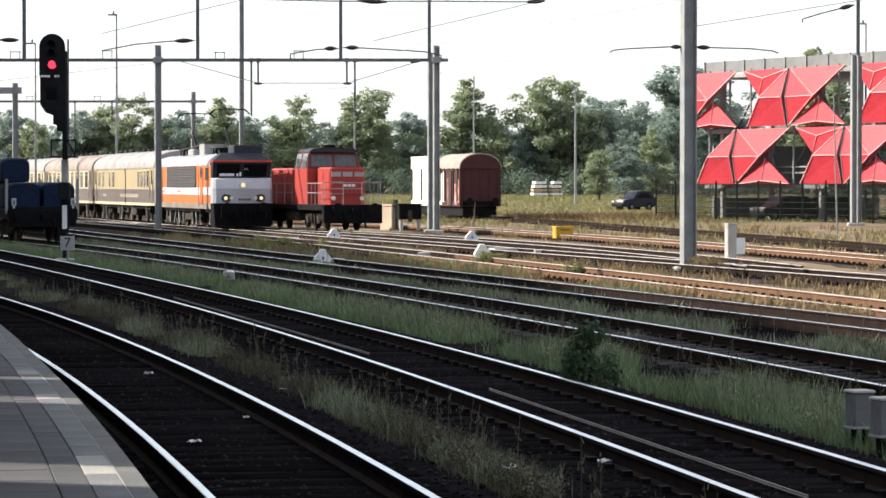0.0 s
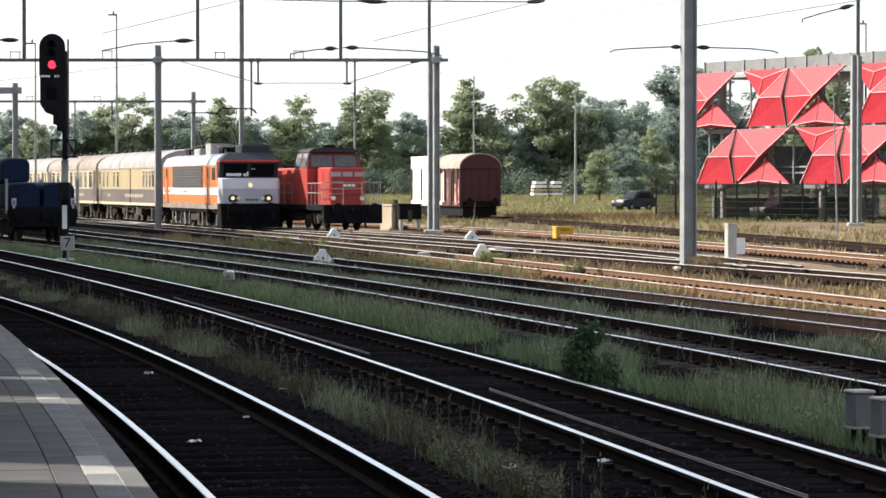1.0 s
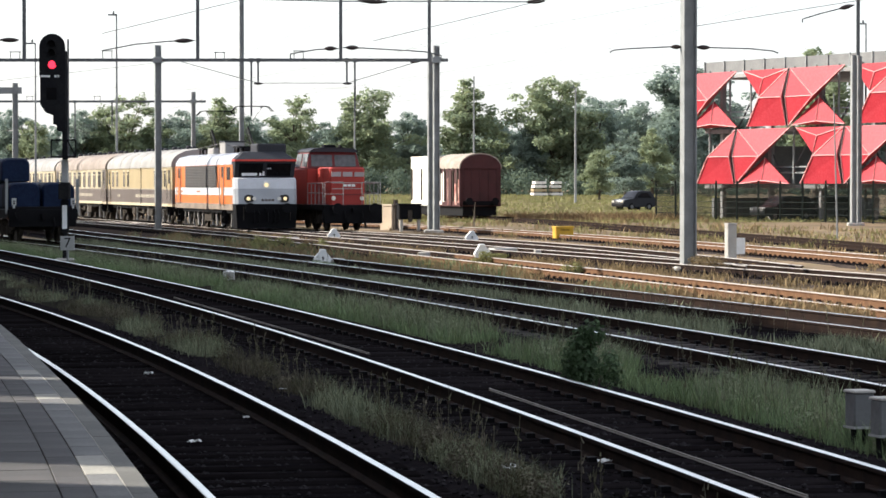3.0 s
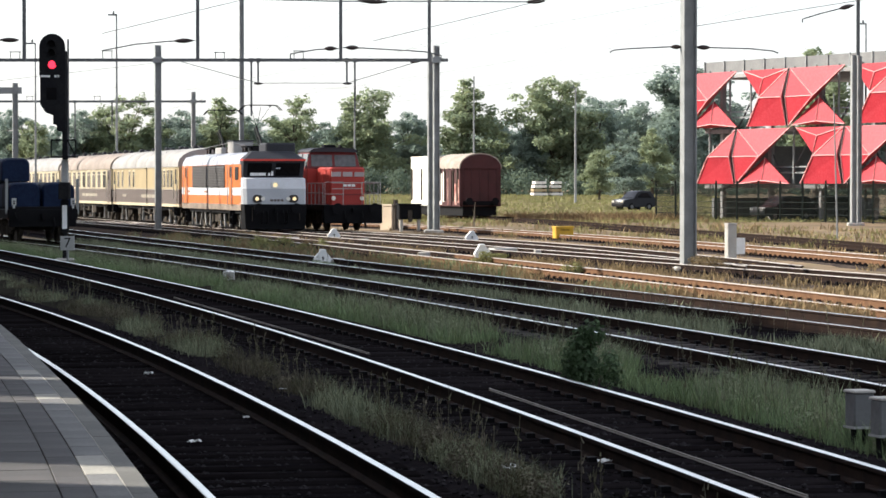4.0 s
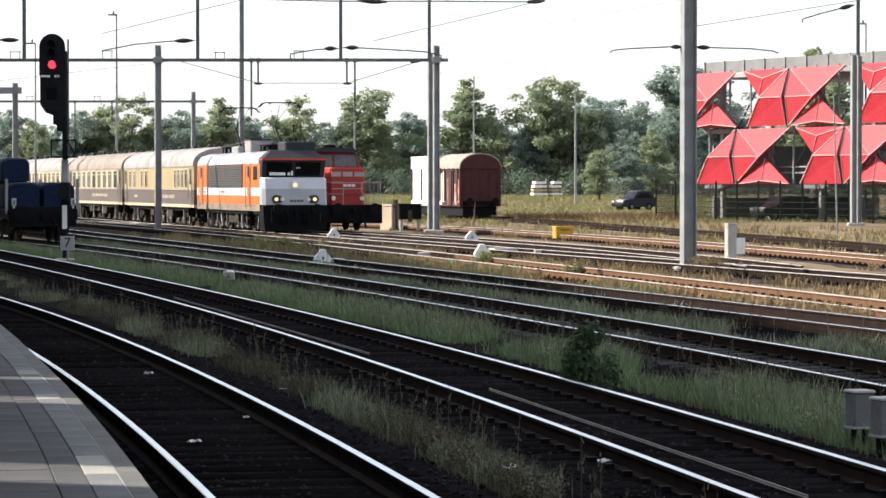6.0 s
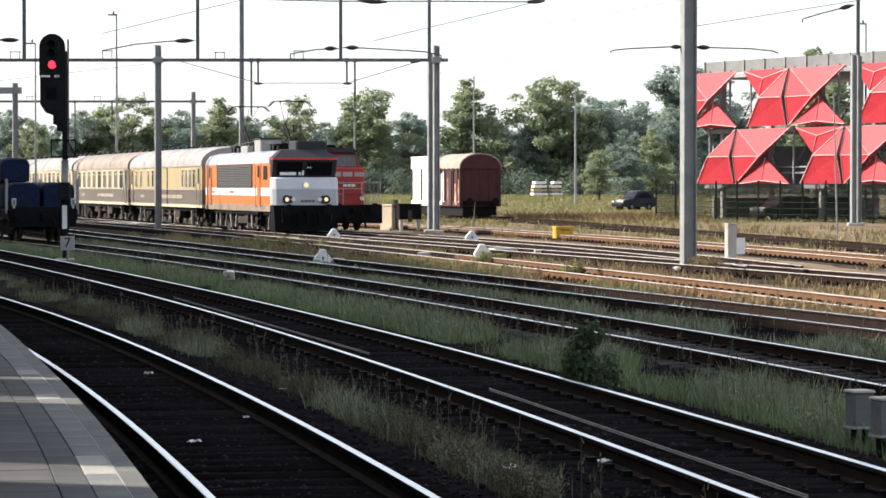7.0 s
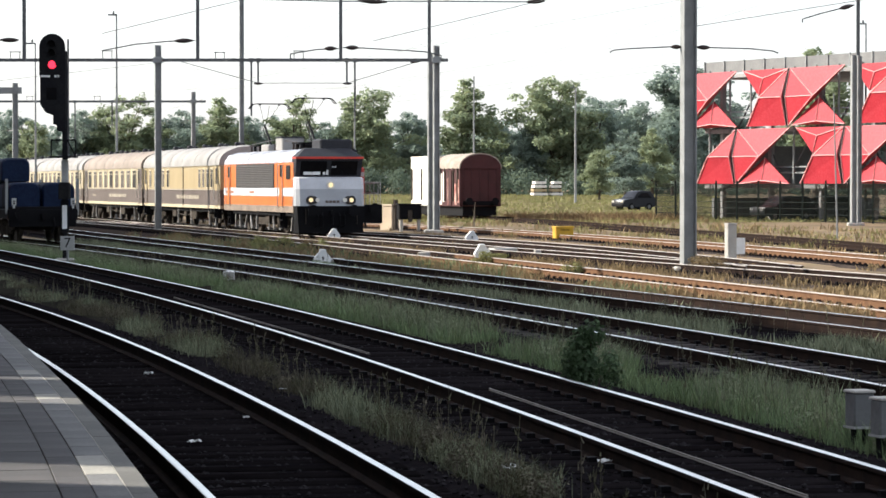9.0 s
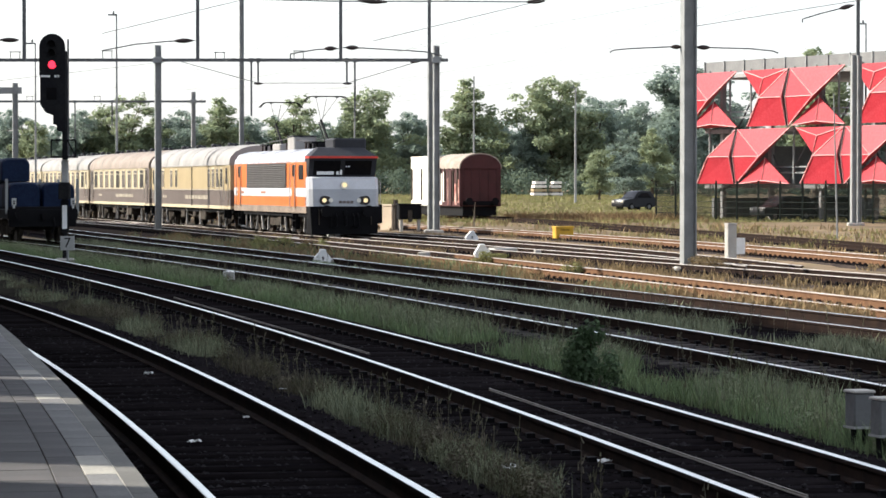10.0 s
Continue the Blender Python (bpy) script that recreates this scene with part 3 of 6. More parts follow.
    bogie(t, -12.6, 2.6, 0.6)
    dampers(t, [(-2.2, 0.25, 0.05), (-3.3, -0.4, 0.06), (-4.6, 0.5, 0.05), (-5.9, -0.2, 0.06), (-7.0, 0.0, 0.04), (-9.8, 0.1, 0.05), (-10.9, -0.4, 0.06), (-12.4, 0.5, 0.05), (-13.6, -0.2, 0.06), (-14.8, 0.1, 0.05)])
    g = Geo()
    for x in (-0.9, 0.9):
        g.box(x, -8.3, 0.62, 0.55, 3.2, 0.5, bevel=0.05)
        g.box(x * 1.35, -7.2, 0.6, 0.1, 0.8, 0.35)
    part("battery_box", g, M_RUNNING, t)
    for x in (-0.85, 0.85):
        part("tail_pipe", Geo().box(x, R - 0.02, 1.3, 0.2, 0.06, 0.2), M_BLACK, t)
    TRAIN.append((t, 0.0))


LOUVRE = Geo().hexa([(-0.01, -4.25, -0.02), (0.02, -4.25, -0.03), (0.02, 4.25, -0.03), (-0.01, 4.25, -0.02),
                     (-0.01, -4.25, 0.01), (0.0, -4.25, 0.01), (0.0, 4.25, 0.01), (-0.01, 4.25, 0.01)]).mesh("louvre")
LOUVRE.materials.append(M_GRILLE)
locomotive()


# ---- the coaches ----
def coach(label, back, length, windows, doors, upper, windows_tall=1.0, bag=(), roof_mat=None, end=None, wide=1.22):
    """windows: middles along the side, from the front end; doors: middles; bag: wide plain luggage doors."""
    t = thing("railway_coach", label, "railway coach", group="coaches of the passenger train")
    H, y0, y1 = 1.42, -0.35, -length + 0.35
    mid, ln = (y0 + y1) / 2, y0 - y1
    part("underframe", Geo().box(0, mid, 0.92, 2.5, ln - 0.4, 0.22), M_BLACK, t)
    part("sole_strip", Geo().box(0, mid, 1.06, 2 * H + 0.02, ln, 0.15, bevel=0.01), M_IVORY, t, "ivory strip along the sole bar")
    lo = part("lower_panel", Geo().box(0, mid, 1.50, 2 * H, ln, 0.74, bevel=0.01), M_UMBER, t, "grey-brown lower side")
    for y, widths, h, gap in ((-length * 0.26, [0.5, 0.9, 0.35, 0.7, 0.6, 1.0, 0.45, 0.8], 0.18, 0.16), (-length * 0.78, [0.5, 0.4], 0.14, 0.2)):
        part("lettering", bars(Geo(), H + 0.006, y, 1.52, widths, h, gap), M_GOLD, lo, "unreadable faded gold lettering")
    part("waist_strip", Geo().box(0, mid, 1.90, 2 * H + 0.03, ln, 0.05), M_GOLD, lo)
    up = part("upper_panel", Geo().box(0, mid, 2.48, 2 * H, ln, 1.16, bevel=0.01), upper, t)
    part("eaves_strip", Geo().box(0, mid, 3.05, 2 * H + 0.05, ln, 0.05), M_IVORY, up)
    for s in (-1, 1):
        for i, y in enumerate(windows):
            w = part("window", Geo().box(s * (H + 0.01), -y, 2.47, 0.03, wide + 0.23, 1.08 * windows_tall, bevel=0.012), M_IVORY, up)
            part("pane", Geo().box(s * (H + 0.018), -y, 2.45, 0.03, wide, 0.96 * windows_tall), M_CURTAIN if i % 4 else M_GLASS, w)
            part("top_light", Geo().box(s * (H + 0.026), -y, 2.45 + 0.30 * windows_tall, 0.025, wide, 0.03), M_IVORY, w)
        for y in doors:
            d = part("door", Geo().box(s * (H + 0.008), -y, 2.04, 0.03, 0.78, 1.92, bevel=0.01), end or upper, t)
            part("door_window", Geo().box(s * (H + 0.02), -y, 2.55, 0.02, 0.46, 0.75), M_GLASS, d)
            part("door_foot", Geo().box(s * (H + 0.018), -y, 1.5, 0.02, 0.76, 0.72), M_UMBER, d)
            for k in (-0.52, 0.52):
                part("handrail", Geo().tube((s * (H + 0.05), -y + k, 1.4), (s * (H + 0.05), -y + k, 2.4), 0.02), M_CHROME, d)
            part("step", Geo().box(s * (H - 0.05), -y, 0.55, 0.25, 0.75, 0.05).box(s * (H - 0.05), -y - 0.36, 0.78, 0.2, 0.03, 0.5)
                 .box(s * (H - 0.05), -y + 0.36, 0.78, 0.2, 0.03, 0.5), M_BLACK, d)
        for y in bag:
            part("luggage_door", Geo().box(s * (H + 0.008), -y, 2.06, 0.03, 0.14, 1.96).box(s * (H + 0.02), -y, 3.0, 0.03, 0.2, 0.08), M_BLACK, up, "dark door gap")
        if end:
            for y in (1.08, length - 1.08):
                part("vestibule_panel", Geo().box(s * (H + 0.004), -y, 2.08, 0.012, 1.4, 1.9), end, t, "dark brown end panel")
    n = 16
    rings = []
    for k, yy in ((0.93, y0 + 0.02), (1.0, y0 - 0.6), (1.0, y1 + 0.6), (0.93, y1 - 0.02)):
        ring = [((H + 0.06) * math.cos(math.pi * i / n), yy, 3.06 + (0.98 * k) * math.sin(math.pi * i / n) ** 0.8) for i in range(n + 1)]
        rings.append(ring)
    roof = part("roof", Geo().loft(rings), roof_mat or M_ROOFGREY, t, "dusty arched roof", smooth=True)
    for yy in [y0 - 3.2 - i * 3.6 for i in range(int(ln / 3.6))]:
        g = Geo().loft([[((H + 0.07) * math.cos(math.pi * i / n), q, 3.06 + 0.995 * math.sin(math.pi * i / n) ** 0.8) for i in range(n + 1)] for q in (yy - 0.03, yy + 0.03)])
        part("roof_seam", g, M_ROOFGREY, roof)
    for i in range(int(ln / 2.2)):
        part("roof_vent", VENT, None, roof, m=pose(-0.35 if i % 2 else 0.3, y0 - 1.4 - i * 2.2, 4.0))
    for yy, sg in ((y0, 1), (y1, -1)):
        part("gangway", Geo().box(0, yy + sg * 0.2, 2.1, 1.35, 0.5, 2.1, bevel=0.06), M_BLACK, t, "black folding gangway")
        buffers(t, yy - sg * 0.1, sg)
    bogie(t, -3.3, 2.5, 0.47)
    bogie(t, -length + 3.3, 2.5, 0.47)
    dampers(t, [(-2.6, 0.2, 0.04), (-4.2, -0.2, 0.04), (-9.3, 0.0, 0.05), (-13.2, 0.1, 0.05), (-length + 2.6, 0.2, 0.04), (-length + 4.2, -0.2, 0.04)])
    g = Geo()
    for x in (-0.95, 0.95):
        g.box(x, mid + 3.0, 0.68, 0.6, 1.8, 0.5, bevel=0.04).box(x, mid - 2.6, 0.72, 0.6, 1.1, 0.45, bevel=0.04).box(x, mid + 0.4, 0.74, 0.5, 0.7, 0.4, bevel=0.04)
    for x in (-1.1, 1.1):
        g.path([(x, y0 - 6, 0.82), (x, mid, 0.55), (x, y1 + 6, 0.82)], 0.035)
    part("underfloor_box", g, M_RUNNING, t)
    TRAIN.append((t, back))
    return t


VENT = Geo().box(0, 0, 0.08, 0.25, 0.4, 0.2, bevel=0.05).mesh("roof_vent")
VENT.materials.append(M_ROOFDARK)
coach("cream and grey-brown luggage and kitchen coach with few windows, rolling", 17.4, 23.4, (2.5, 3.6, 4.7, 5.8, 15.2, 16.7, 19.3, 20.9), (1.2, 22.4), M_CREAM, 0.9, (10.6,), wide=0.55)
coach("ivory and grey-brown parlour coach with a brownish roof, rolling", 41.0, 23.4, [2.9 + 2.2 * i for i in range(9)], (1.3, 22.2), M_IVORY, roof_mat=M_ROOFBROWN, end=M_UMBER)
coach("ivory and grey-brown parlour coach with a row of windows, rolling", 64.6, 23.4, [2.9 + 2.2 * i for i in range(9)], (1.3, 22.2), M_IVORY)
coach("ivory and grey-brown parlour coach with a row of windows, rolling", 88.2, 23.4, [2.9 + 2.2 * i for i in range(9)], (1.3, 22.2), M_IVORY)


M_PALEPANEL = mat("dusty_pale_panel", (0.42, 0.36, 0.35), (0.34, 0.28, 0.27), 0.7, s2=20, bump=0.1)


# ---- the red shunting locomotive ----
def shunter():
    t = thing("shunting_locomotive", "red diesel shunting locomotive with a tall cab, standing still", "locomotive", pose(-4.15, 137.0, 0, 0, 0, 196.2))
    part("frame", Geo().box(0, -7.0, 1.08, 2.8, 13.9, 0.26, bevel=0.02), M_BLACK, t)
    part("headstock", Geo().box(0, -0.18, 0.78, 2.8, 0.34, 0.86, bevel=0.03), M_BLACK, t, "black buffer beam")
    part("headstock", Geo().box(0, -13.85, 0.78, 2.8, 0.3, 0.86, bevel=0.03), M_BLACK, t)
    hood = part("short_hood", Geo().box(0, -2.35, 2.08, 1.66, 2.6, 1.74, bevel=0.07), M_RED, t, "red short bonnet")
    for i in range(3):
        part("grille", Geo().box(-0.55 + i * 0.55, -1.035, 2.62, 0.46, 0.03, 0.22), M_PALEPANEL, hood, "pale ventilation panel")
    for z in (2.22, 1.95, 1.68):
        part("hood_rib", Geo().box(0, -1.035, z, 1.5, 0.03, 0.035), M_PALEPANEL if z > 1.7 else M_REDDARK, hood)
    part("number_bars", Geo().box(-0.28, -1.035, 2.1, 0.16, 0.03, 0.1).box(-0.08, -1.035, 2.1, 0.16, 0.03, 0.1).box(0.12, -1.035, 2.1, 0.16, 0.03, 0.1), M_WHITE, hood, "unreadable pale number")
    for s in (-1, 1):
        part("marker_lamp", Geo().tube((s * 0.68, -1.05, 1.5), (s * 0.68, -0.98, 1.5), 0.1, n=14), M_CHROME, hood)
        for y in (-1.7, -2.9):
            part("hood_door", Geo().box(s * 0.835, y, 2.0, 0.03, 0.95, 1.4, bevel=0.008), M_RED, hood)
    cab = part("cab", Geo().box(0, -5.0, 2.05, 2.6, 2.6, 1.7, bevel=0.04), M_RED, t, "red driver's cab")
    part("cab_upper", Geo().hexa([(-1.3, -6.3, 2.9), (1.3, -6.3, 2.9), (1.3, -3.7, 2.9), (-1.3, -3.7, 2.9), (-1.12, -6.1, 3.72), (1.12, -6.1, 3.72), (1.12, -3.9, 3.72), (-1.12, -3.9, 3.72)]),
         M_REDDARK, cab, "dark red upper cab")
    part("cab_roof", Geo().prism_y([(-1.17, 3.68), (1.17, 3.68), (1.14, 3.76), (0.95, 3.85), (0.5, 3.9), (-0.5, 3.9), (-0.95, 3.85), (-1.14, 3.76)], -6.35, -3.65), M_ROOFDARK, cab, "sooty rounded cab roof", smooth=True)
    part("roof_horn", Geo().box(0.1, -4.3, 3.95, 0.6, 0.5, 0.16, bevel=0.05).tube((-0.3, -3.9, 3.95), (-0.3, -3.5, 3.95), 0.05), M_BLACK, cab)
    for x0, x1 in ((-1.08, -0.06), (0.06, 1.08)):
        part("cab_window", Geo().hexa([(x0, -3.74, 3.0), (x1, -3.74, 3.0), (x1, -3.68, 3.0), (x0, -3.68, 3.0), (x0, -3.90, 3.55), (x1, -3.90, 3.55), (x1, -3.83, 3.55), (x0, -3.83, 3.55)]), M_PALEGLASS, cab)
    for s in (-1, 1):
        for y in (-4.35, -5.6):
            part("side_window", Geo().hexa([(s * 1.27, y - 0.5, 3.0), (s * 1.31, y - 0.5, 3.0), (s * 1.31, y + 0.5, 3.0), (s * 1.27, y + 0.5, 3.0),
                                            (s * 1.15, y - 0.48, 3.6), (s * 1.19, y - 0.48, 3.6), (s * 1.19, y + 0.48, 3.6), (s * 1.15, y + 0.48, 3.6)]), M_PALEGLASS, cab)
    lh = part("long_hood", Geo().box(0, -9.85, 2.08, 1.66, 7.0, 1.74, bevel=0.07), M_RED, t, "red long bonnet")
    for s in (-1, 1):
        for i in range(6):
            part("hood_door", Geo().box(s * 0.835, -7.1 - i * 1.1, 2.0, 0.03, 1.0, 1.4, bevel=0.008), M_RED, lh)
        # walkway rails
        g = Geo()
        for a0, b0 in ((-0.5, -3.5), (-6.6, -13.4)):
            for z in (2.2, 1.75):
                g.tube((s * 1.32, a0, z), (s * 1.32, b0, z), 0.02)
            for i in range(5):
                y = a0 + (b0 - a0) * i / 4
                g.tube((s * 1.32, y, 1.2), (s * 1.32, y, 2.2), 0.02)
        part("handrail", g, M_ROOFGREY, t, "pale tubular walkway rail")
        part("front_rail", Geo().path([(s * 1.32, -0.1, 1.2), (s * 1.32, -0.1, 2.25), (s * 0.45, -0.1, 2.25), (s * 0.45, -0.1, 1.2)], 0.018).tube((s * 1.32, -0.1, 1.7), (s * 0.45, -0.1, 1.7), 0.016), M_ROOFGREY, t)
    part("exhaust", Geo().box(0.2, -7.6, 3.05, 0.5, 0.8, 0.25, bevel=0.05), M_BLACK, t)
    part("coupling", Geo().box(0, 0.15, 0.95, 0.16, 0.4, 0.2), M_BLACK, t)
    for s in (-1, 1):
        part("brake_hose", Geo().path([(s * 0.4, 0, 0.9), (s * 0.42, 0.2, 0.6), (s * 0.3, 0.1, 0.35)], 0.035), M_BLACK, t)
    part("fuel_tank", Geo().box(0, -7.0, 0.68, 2.5, 2.6, 0.55, bevel=0.06), M_RUNNING, t)
    buffers(t, 0.0, 1)
    buffers(t, -14.0, -1)
    bogie(t, -3.2, 2.1, 0.5, rolls=False)
    bogie(t, -10.8, 2.1, 0.5, rolls=False)


# Pale base colour paints the sky's reflection into the cab windows.
M_PALEGLASS = mat("sky_toned_window_glass", (0.10, 0.10, 0.10), (0.14, 0.14, 0.14), 0.08, s1=1, s2=4, bump=0)
shunter()


# ---- goods vans ----
def goods_van(name, label, m, length, body, roof_mat, rounded, ribs, extra=0.0):
    t = thing(name, label, "goods wagon", m)
    H = 1.4
    part("underframe", Geo().box(0, -length / 2, 0.92, 2.4, length - 0.3, 0.28), M_BLACK, t)
    b = part("body", Geo().box(0, -length / 2, 1.98 + extra / 2, 2 * H, length - 0.5, 2.54 + extra, bevel=0.02), body, t)
    # Black block standing in for the shadow beneath the wagon.
    part("brake_gear", Geo().box(0, -length / 2, 0.45, 2.3, length - 0.9, 0.72), M_BLACK, t)
    n = 14
    top = 1.02 if rounded else 0.06
    cols = [[((H + 0.05) * math.cos(math.pi * i / n), yy, 3.2 + extra + top * math.sin(math.pi * i / n) ** 0.9) for i in range(n + 1)] for yy in (-0.2, -length + 0.2)]
    part("roof", Geo().loft(cols), roof_mat, t, smooth=True)
    if rounded:
        part("end_panel", Geo().loft([[((H - 0.02) * math.cos(math.pi * i / n), yy, 3.2 + 0.94 * math.sin(math.pi * i / n) ** 0.9) for i in range(n + 1)] for yy in (-0.18, -0.3)]), body, b)
    for s in (-1, 1):
        for i in range(ribs):
            y = -0.7 - i * (length - 1.4) / (ribs - 1)
            part("side_post", Geo().box(s * (H + 0.04), y, 2.15, 0.09, 0.14, 2.2), M_RUNNING, b)
    for k in range(5 if rounded else 0):
        part("end_rib", Geo().box(-1.15 + k * 0.575, -0.23, 2.2, 0.07, 0.06, 2.2), body, b)
    for y in (-1.9, -length + 1.9):
        for s in (-1, 1):
            wheel(t, s, y, 0.47, rolls=False)
            part("axle_guard", Geo().box(s * 0.98, y, 0.6, 0.08, 0.5, 0.55).box(s * 1.02, y, 0.88, 0.1, 1.2, 0.08), M_BLACK, t)
    buffers(t, -0.25, 1)
    buffers(t, -length + 0.25, -1)
    return t


M_VANWHITE = mat("sunbleached_white_panel", (0.80, 0.77, 0.70), (0.72, 0.68, 0.60), 0.6, s1=0.7, s2=10, c3=(0.5, 0.4, 0.3), mix3=0.25)
M_VANPINK = mat("flaking_pinkish_boards", (0.55, 0.36, 0.30), (0.28, 0.11, 0.09), 0.8, s1=2.0, s2=9, c3=(0.20, 0.07, 0.06), mix3=0.5)
van = goods_van("goods_van", "old oxide-red goods van with an arched rusty roof, on the siding", pose(2.52, 195.0, 0, 0, 0, 193.5), 7.4, M_VANRED, M_VANROOF, True, 6)
for y, w, z0, z1 in ((-0.62, 0.5, 0.95, 2.5), (-1.35, 0.45, 0.8, 2.2), (-2.0, 0.3, 1.2, 2.9), (-3.3, 0.35, 0.8, 2.6), (-4.6, 0.5, 1.0, 3.0), (-5.5, 0.6, 0.8, 2.9), (-6.4, 0.5, 0.8, 3.0)):
    part("bleached_board", Geo().box(1.42, y, (z0 + z1) / 2, 0.04, w, z1 - z0), M_VANPINK if y > -4 else M_VANWHITE, van, "sun-bleached side boards")
part("sliding_door", Geo().box(1.45, -2.75, 1.95, 0.05, 0.8, 2.3).box(1.49, -2.75, 3.1, 0.04, 2.4, 0.08), M_VANRED, van, "dark red sliding door")
goods_van("container_wagon", "white box wagon coupled behind the old goods van", pose(0.78, 202.5, 0, 0, 0, 193.5), 7.4, M_VANWHITE, M_VANWHITE, False, 3, 0.85)


# ---- wagon with blue covers ----
M_SIGNWHITE = mat("dull_white_reflector", (0.5, 0.5, 0.48), None, 0.6, s2=20, bump=0.03)


def rounded_roll(x, y, z, w, l, h):
    """A wrapped roll: rounded in section across, with softly sunken ends."""
    prof = []
    r = min(w, h) * 0.28
    for cx, cz, a0 in ((w / 2 - r, h - r, 0), (-w / 2 + r, h - r, 90), (-w / 2 + r * .4, r * .4, 180), (w / 2 - r * .4, r * .4, 270)):
        rr = r if a0 < 180 else r * .4
        for k in range(5):
            t = radians(a0 + k * 22.5)
            prof.append((x + cx + rr * math.cos(t), z + cz + rr * math.sin(t)))
    rings = []
    for k, yy in ((0.90, 0), (0.98, 0.08), (1.0, 0.25), (0.985, l * .5), (1.0, l - 0.25), (0.98, l - 0.08), (0.90, l)):
        rings.append([(x + (px - x) * k, y - yy, z + (pz - z) * k + (1 - k) * h * .3) for px, pz in prof])
    return Geo().loft(rings)


def coil_wagon(m):
    t = thing("covered_wagon", "flat wagon loaded with dark blue wrapped rolls, in the shade", "goods wagon", m)
    L = 13.0
    part("underframe", Geo().box(0, -L / 2, 1.05, 2.6, L, 0.36, bevel=0.03), M_BLACK, t)
    part("end_board", Geo().box(0, -0.1, 0.95, 2.5, 0.16, 0.75, bevel=0.03), M_BLACK, t)
    for k in range(4):
        for x in (-0.64, 0.64):
            c = part("cover", rounded_roll(x, -0.3 - k * 3.1, 1.22, 1.22, 2.8, 1.0), M_TARP, t, "dark blue wrapped roll", smooth=True)
            part("strap", rounded_roll(x, -1.4 - k * 3.1, 1.215, 1.235, 0.12, 1.012), M_BLACK, c)
        part("cover", rounded_roll(0.75, -1.6 - k * 3.1, 2.23, 1.08, 2.6, 0.9), M_TARP, t, "dark blue wrapped roll", smooth=True)
    for x in (-1.12, 1.08):
        part("tail_board", Geo().box(x, 0.02, 1.5, 0.17, 0.03, 0.26).box(x, 0.02, 1.33, 0.08, 0.03, 0.14), M_SIGNWHITE, t, "white reflective tail board")
        part("tail_board_mark", Geo().box(x, 0.04, 1.52, 0.07, 0.02, 0.05).box(x, 0.04, 1.44, 0.07, 0.02, 0.05), M_BLACK, t)
    for s in (-1, 1):
        for y in (-0.2, -4.4, -8.6, -12.8):
            part("stanchion", Geo().box(s * 1.32, y, 1.7, 0.09, 0.12, 1.3), M_GALV, t)
    part("coupling", Geo().box(0, 0.12, 0.95, 0.16, 0.3, 0.2), M_BLACK, t)
    part("brake_hose", Geo().path([(-0.4, 0, 0.9), (-0.42, 0.15, 0.6), (-0.3, 0.1, 0.35)], 0.035), M_BLACK, t)
    bogie(t, -2.1, 1.8, 0.46, rolls=False)
    bogie(t, -L + 2.1, 1.8, 0.46, rolls=False)
    buffers(t, -0.02, 1)
    buffers(t, -L + 0.05, -1)


i3 = min(range(len(T3)), key=lambda i: abs(T3[i][1] - 110))
ang3 = math.degrees(math.atan2(T3[i3 + 1][1] - T3[i3][1], T3[i3 + 1][0] - T3[i3][0])) - 90 + 180
coil_wagon(pose(T3[i3][0], T3[i3][1], 0, 0, 0, ang3))


# ---- overhead line ----
def insulator(a, b, r=0.07):
    """A slim oval insulator between two points."""
    a, b = Vector(a), Vector(b)
    d = (b - a).normalized()
    u = d.orthogonal().normalized()
    w = d.cross(u)
    ang = [2 * math.pi * i / 10 for i in range(10)]
    return Geo().loft([[a.lerp(b, q) + (u * math.cos(t) + w * math.sin(t)) * r * k for t in ang]
                       for q, k in ((0, 0.3), (0.12, 0.55), (0.3, 0.85), (0.5, 0.95), (0.7, 0.85), (0.88, 0.55), (1, 0.3))])


def h_mast(g, x, y, top, w, d, z0=-0.24, rz=14.0):
    """A broad-flange steel mast."""
    t = 0.015
    c, s = math.cos(radians(rz)), math.sin(radians(rz))
    a, b = w / 2, d / 2
    prof = [(-a, -b), (-a + 2 * t, -b), (-a + 2 * t, -t), (a - 2 * t, -t), (a - 2 * t, -b), (a, -b), (a, b), (a - 2 * t, b), (a - 2 * t, t), (-a + 2 * t, t), (-a + 2 * t, b), (-a, b)]
    g.loft([[(x + u * c - v * s, y + u * s + v * c, z) for u, v in prof] for z in (z0, top)])
    return g


def footing(owner, x, y, w=0.8):
    part("footing", Geo().box(x, y, -0.22, w, w, 0.3, bevel=0.06), M_CONC, owner, "concrete footing")


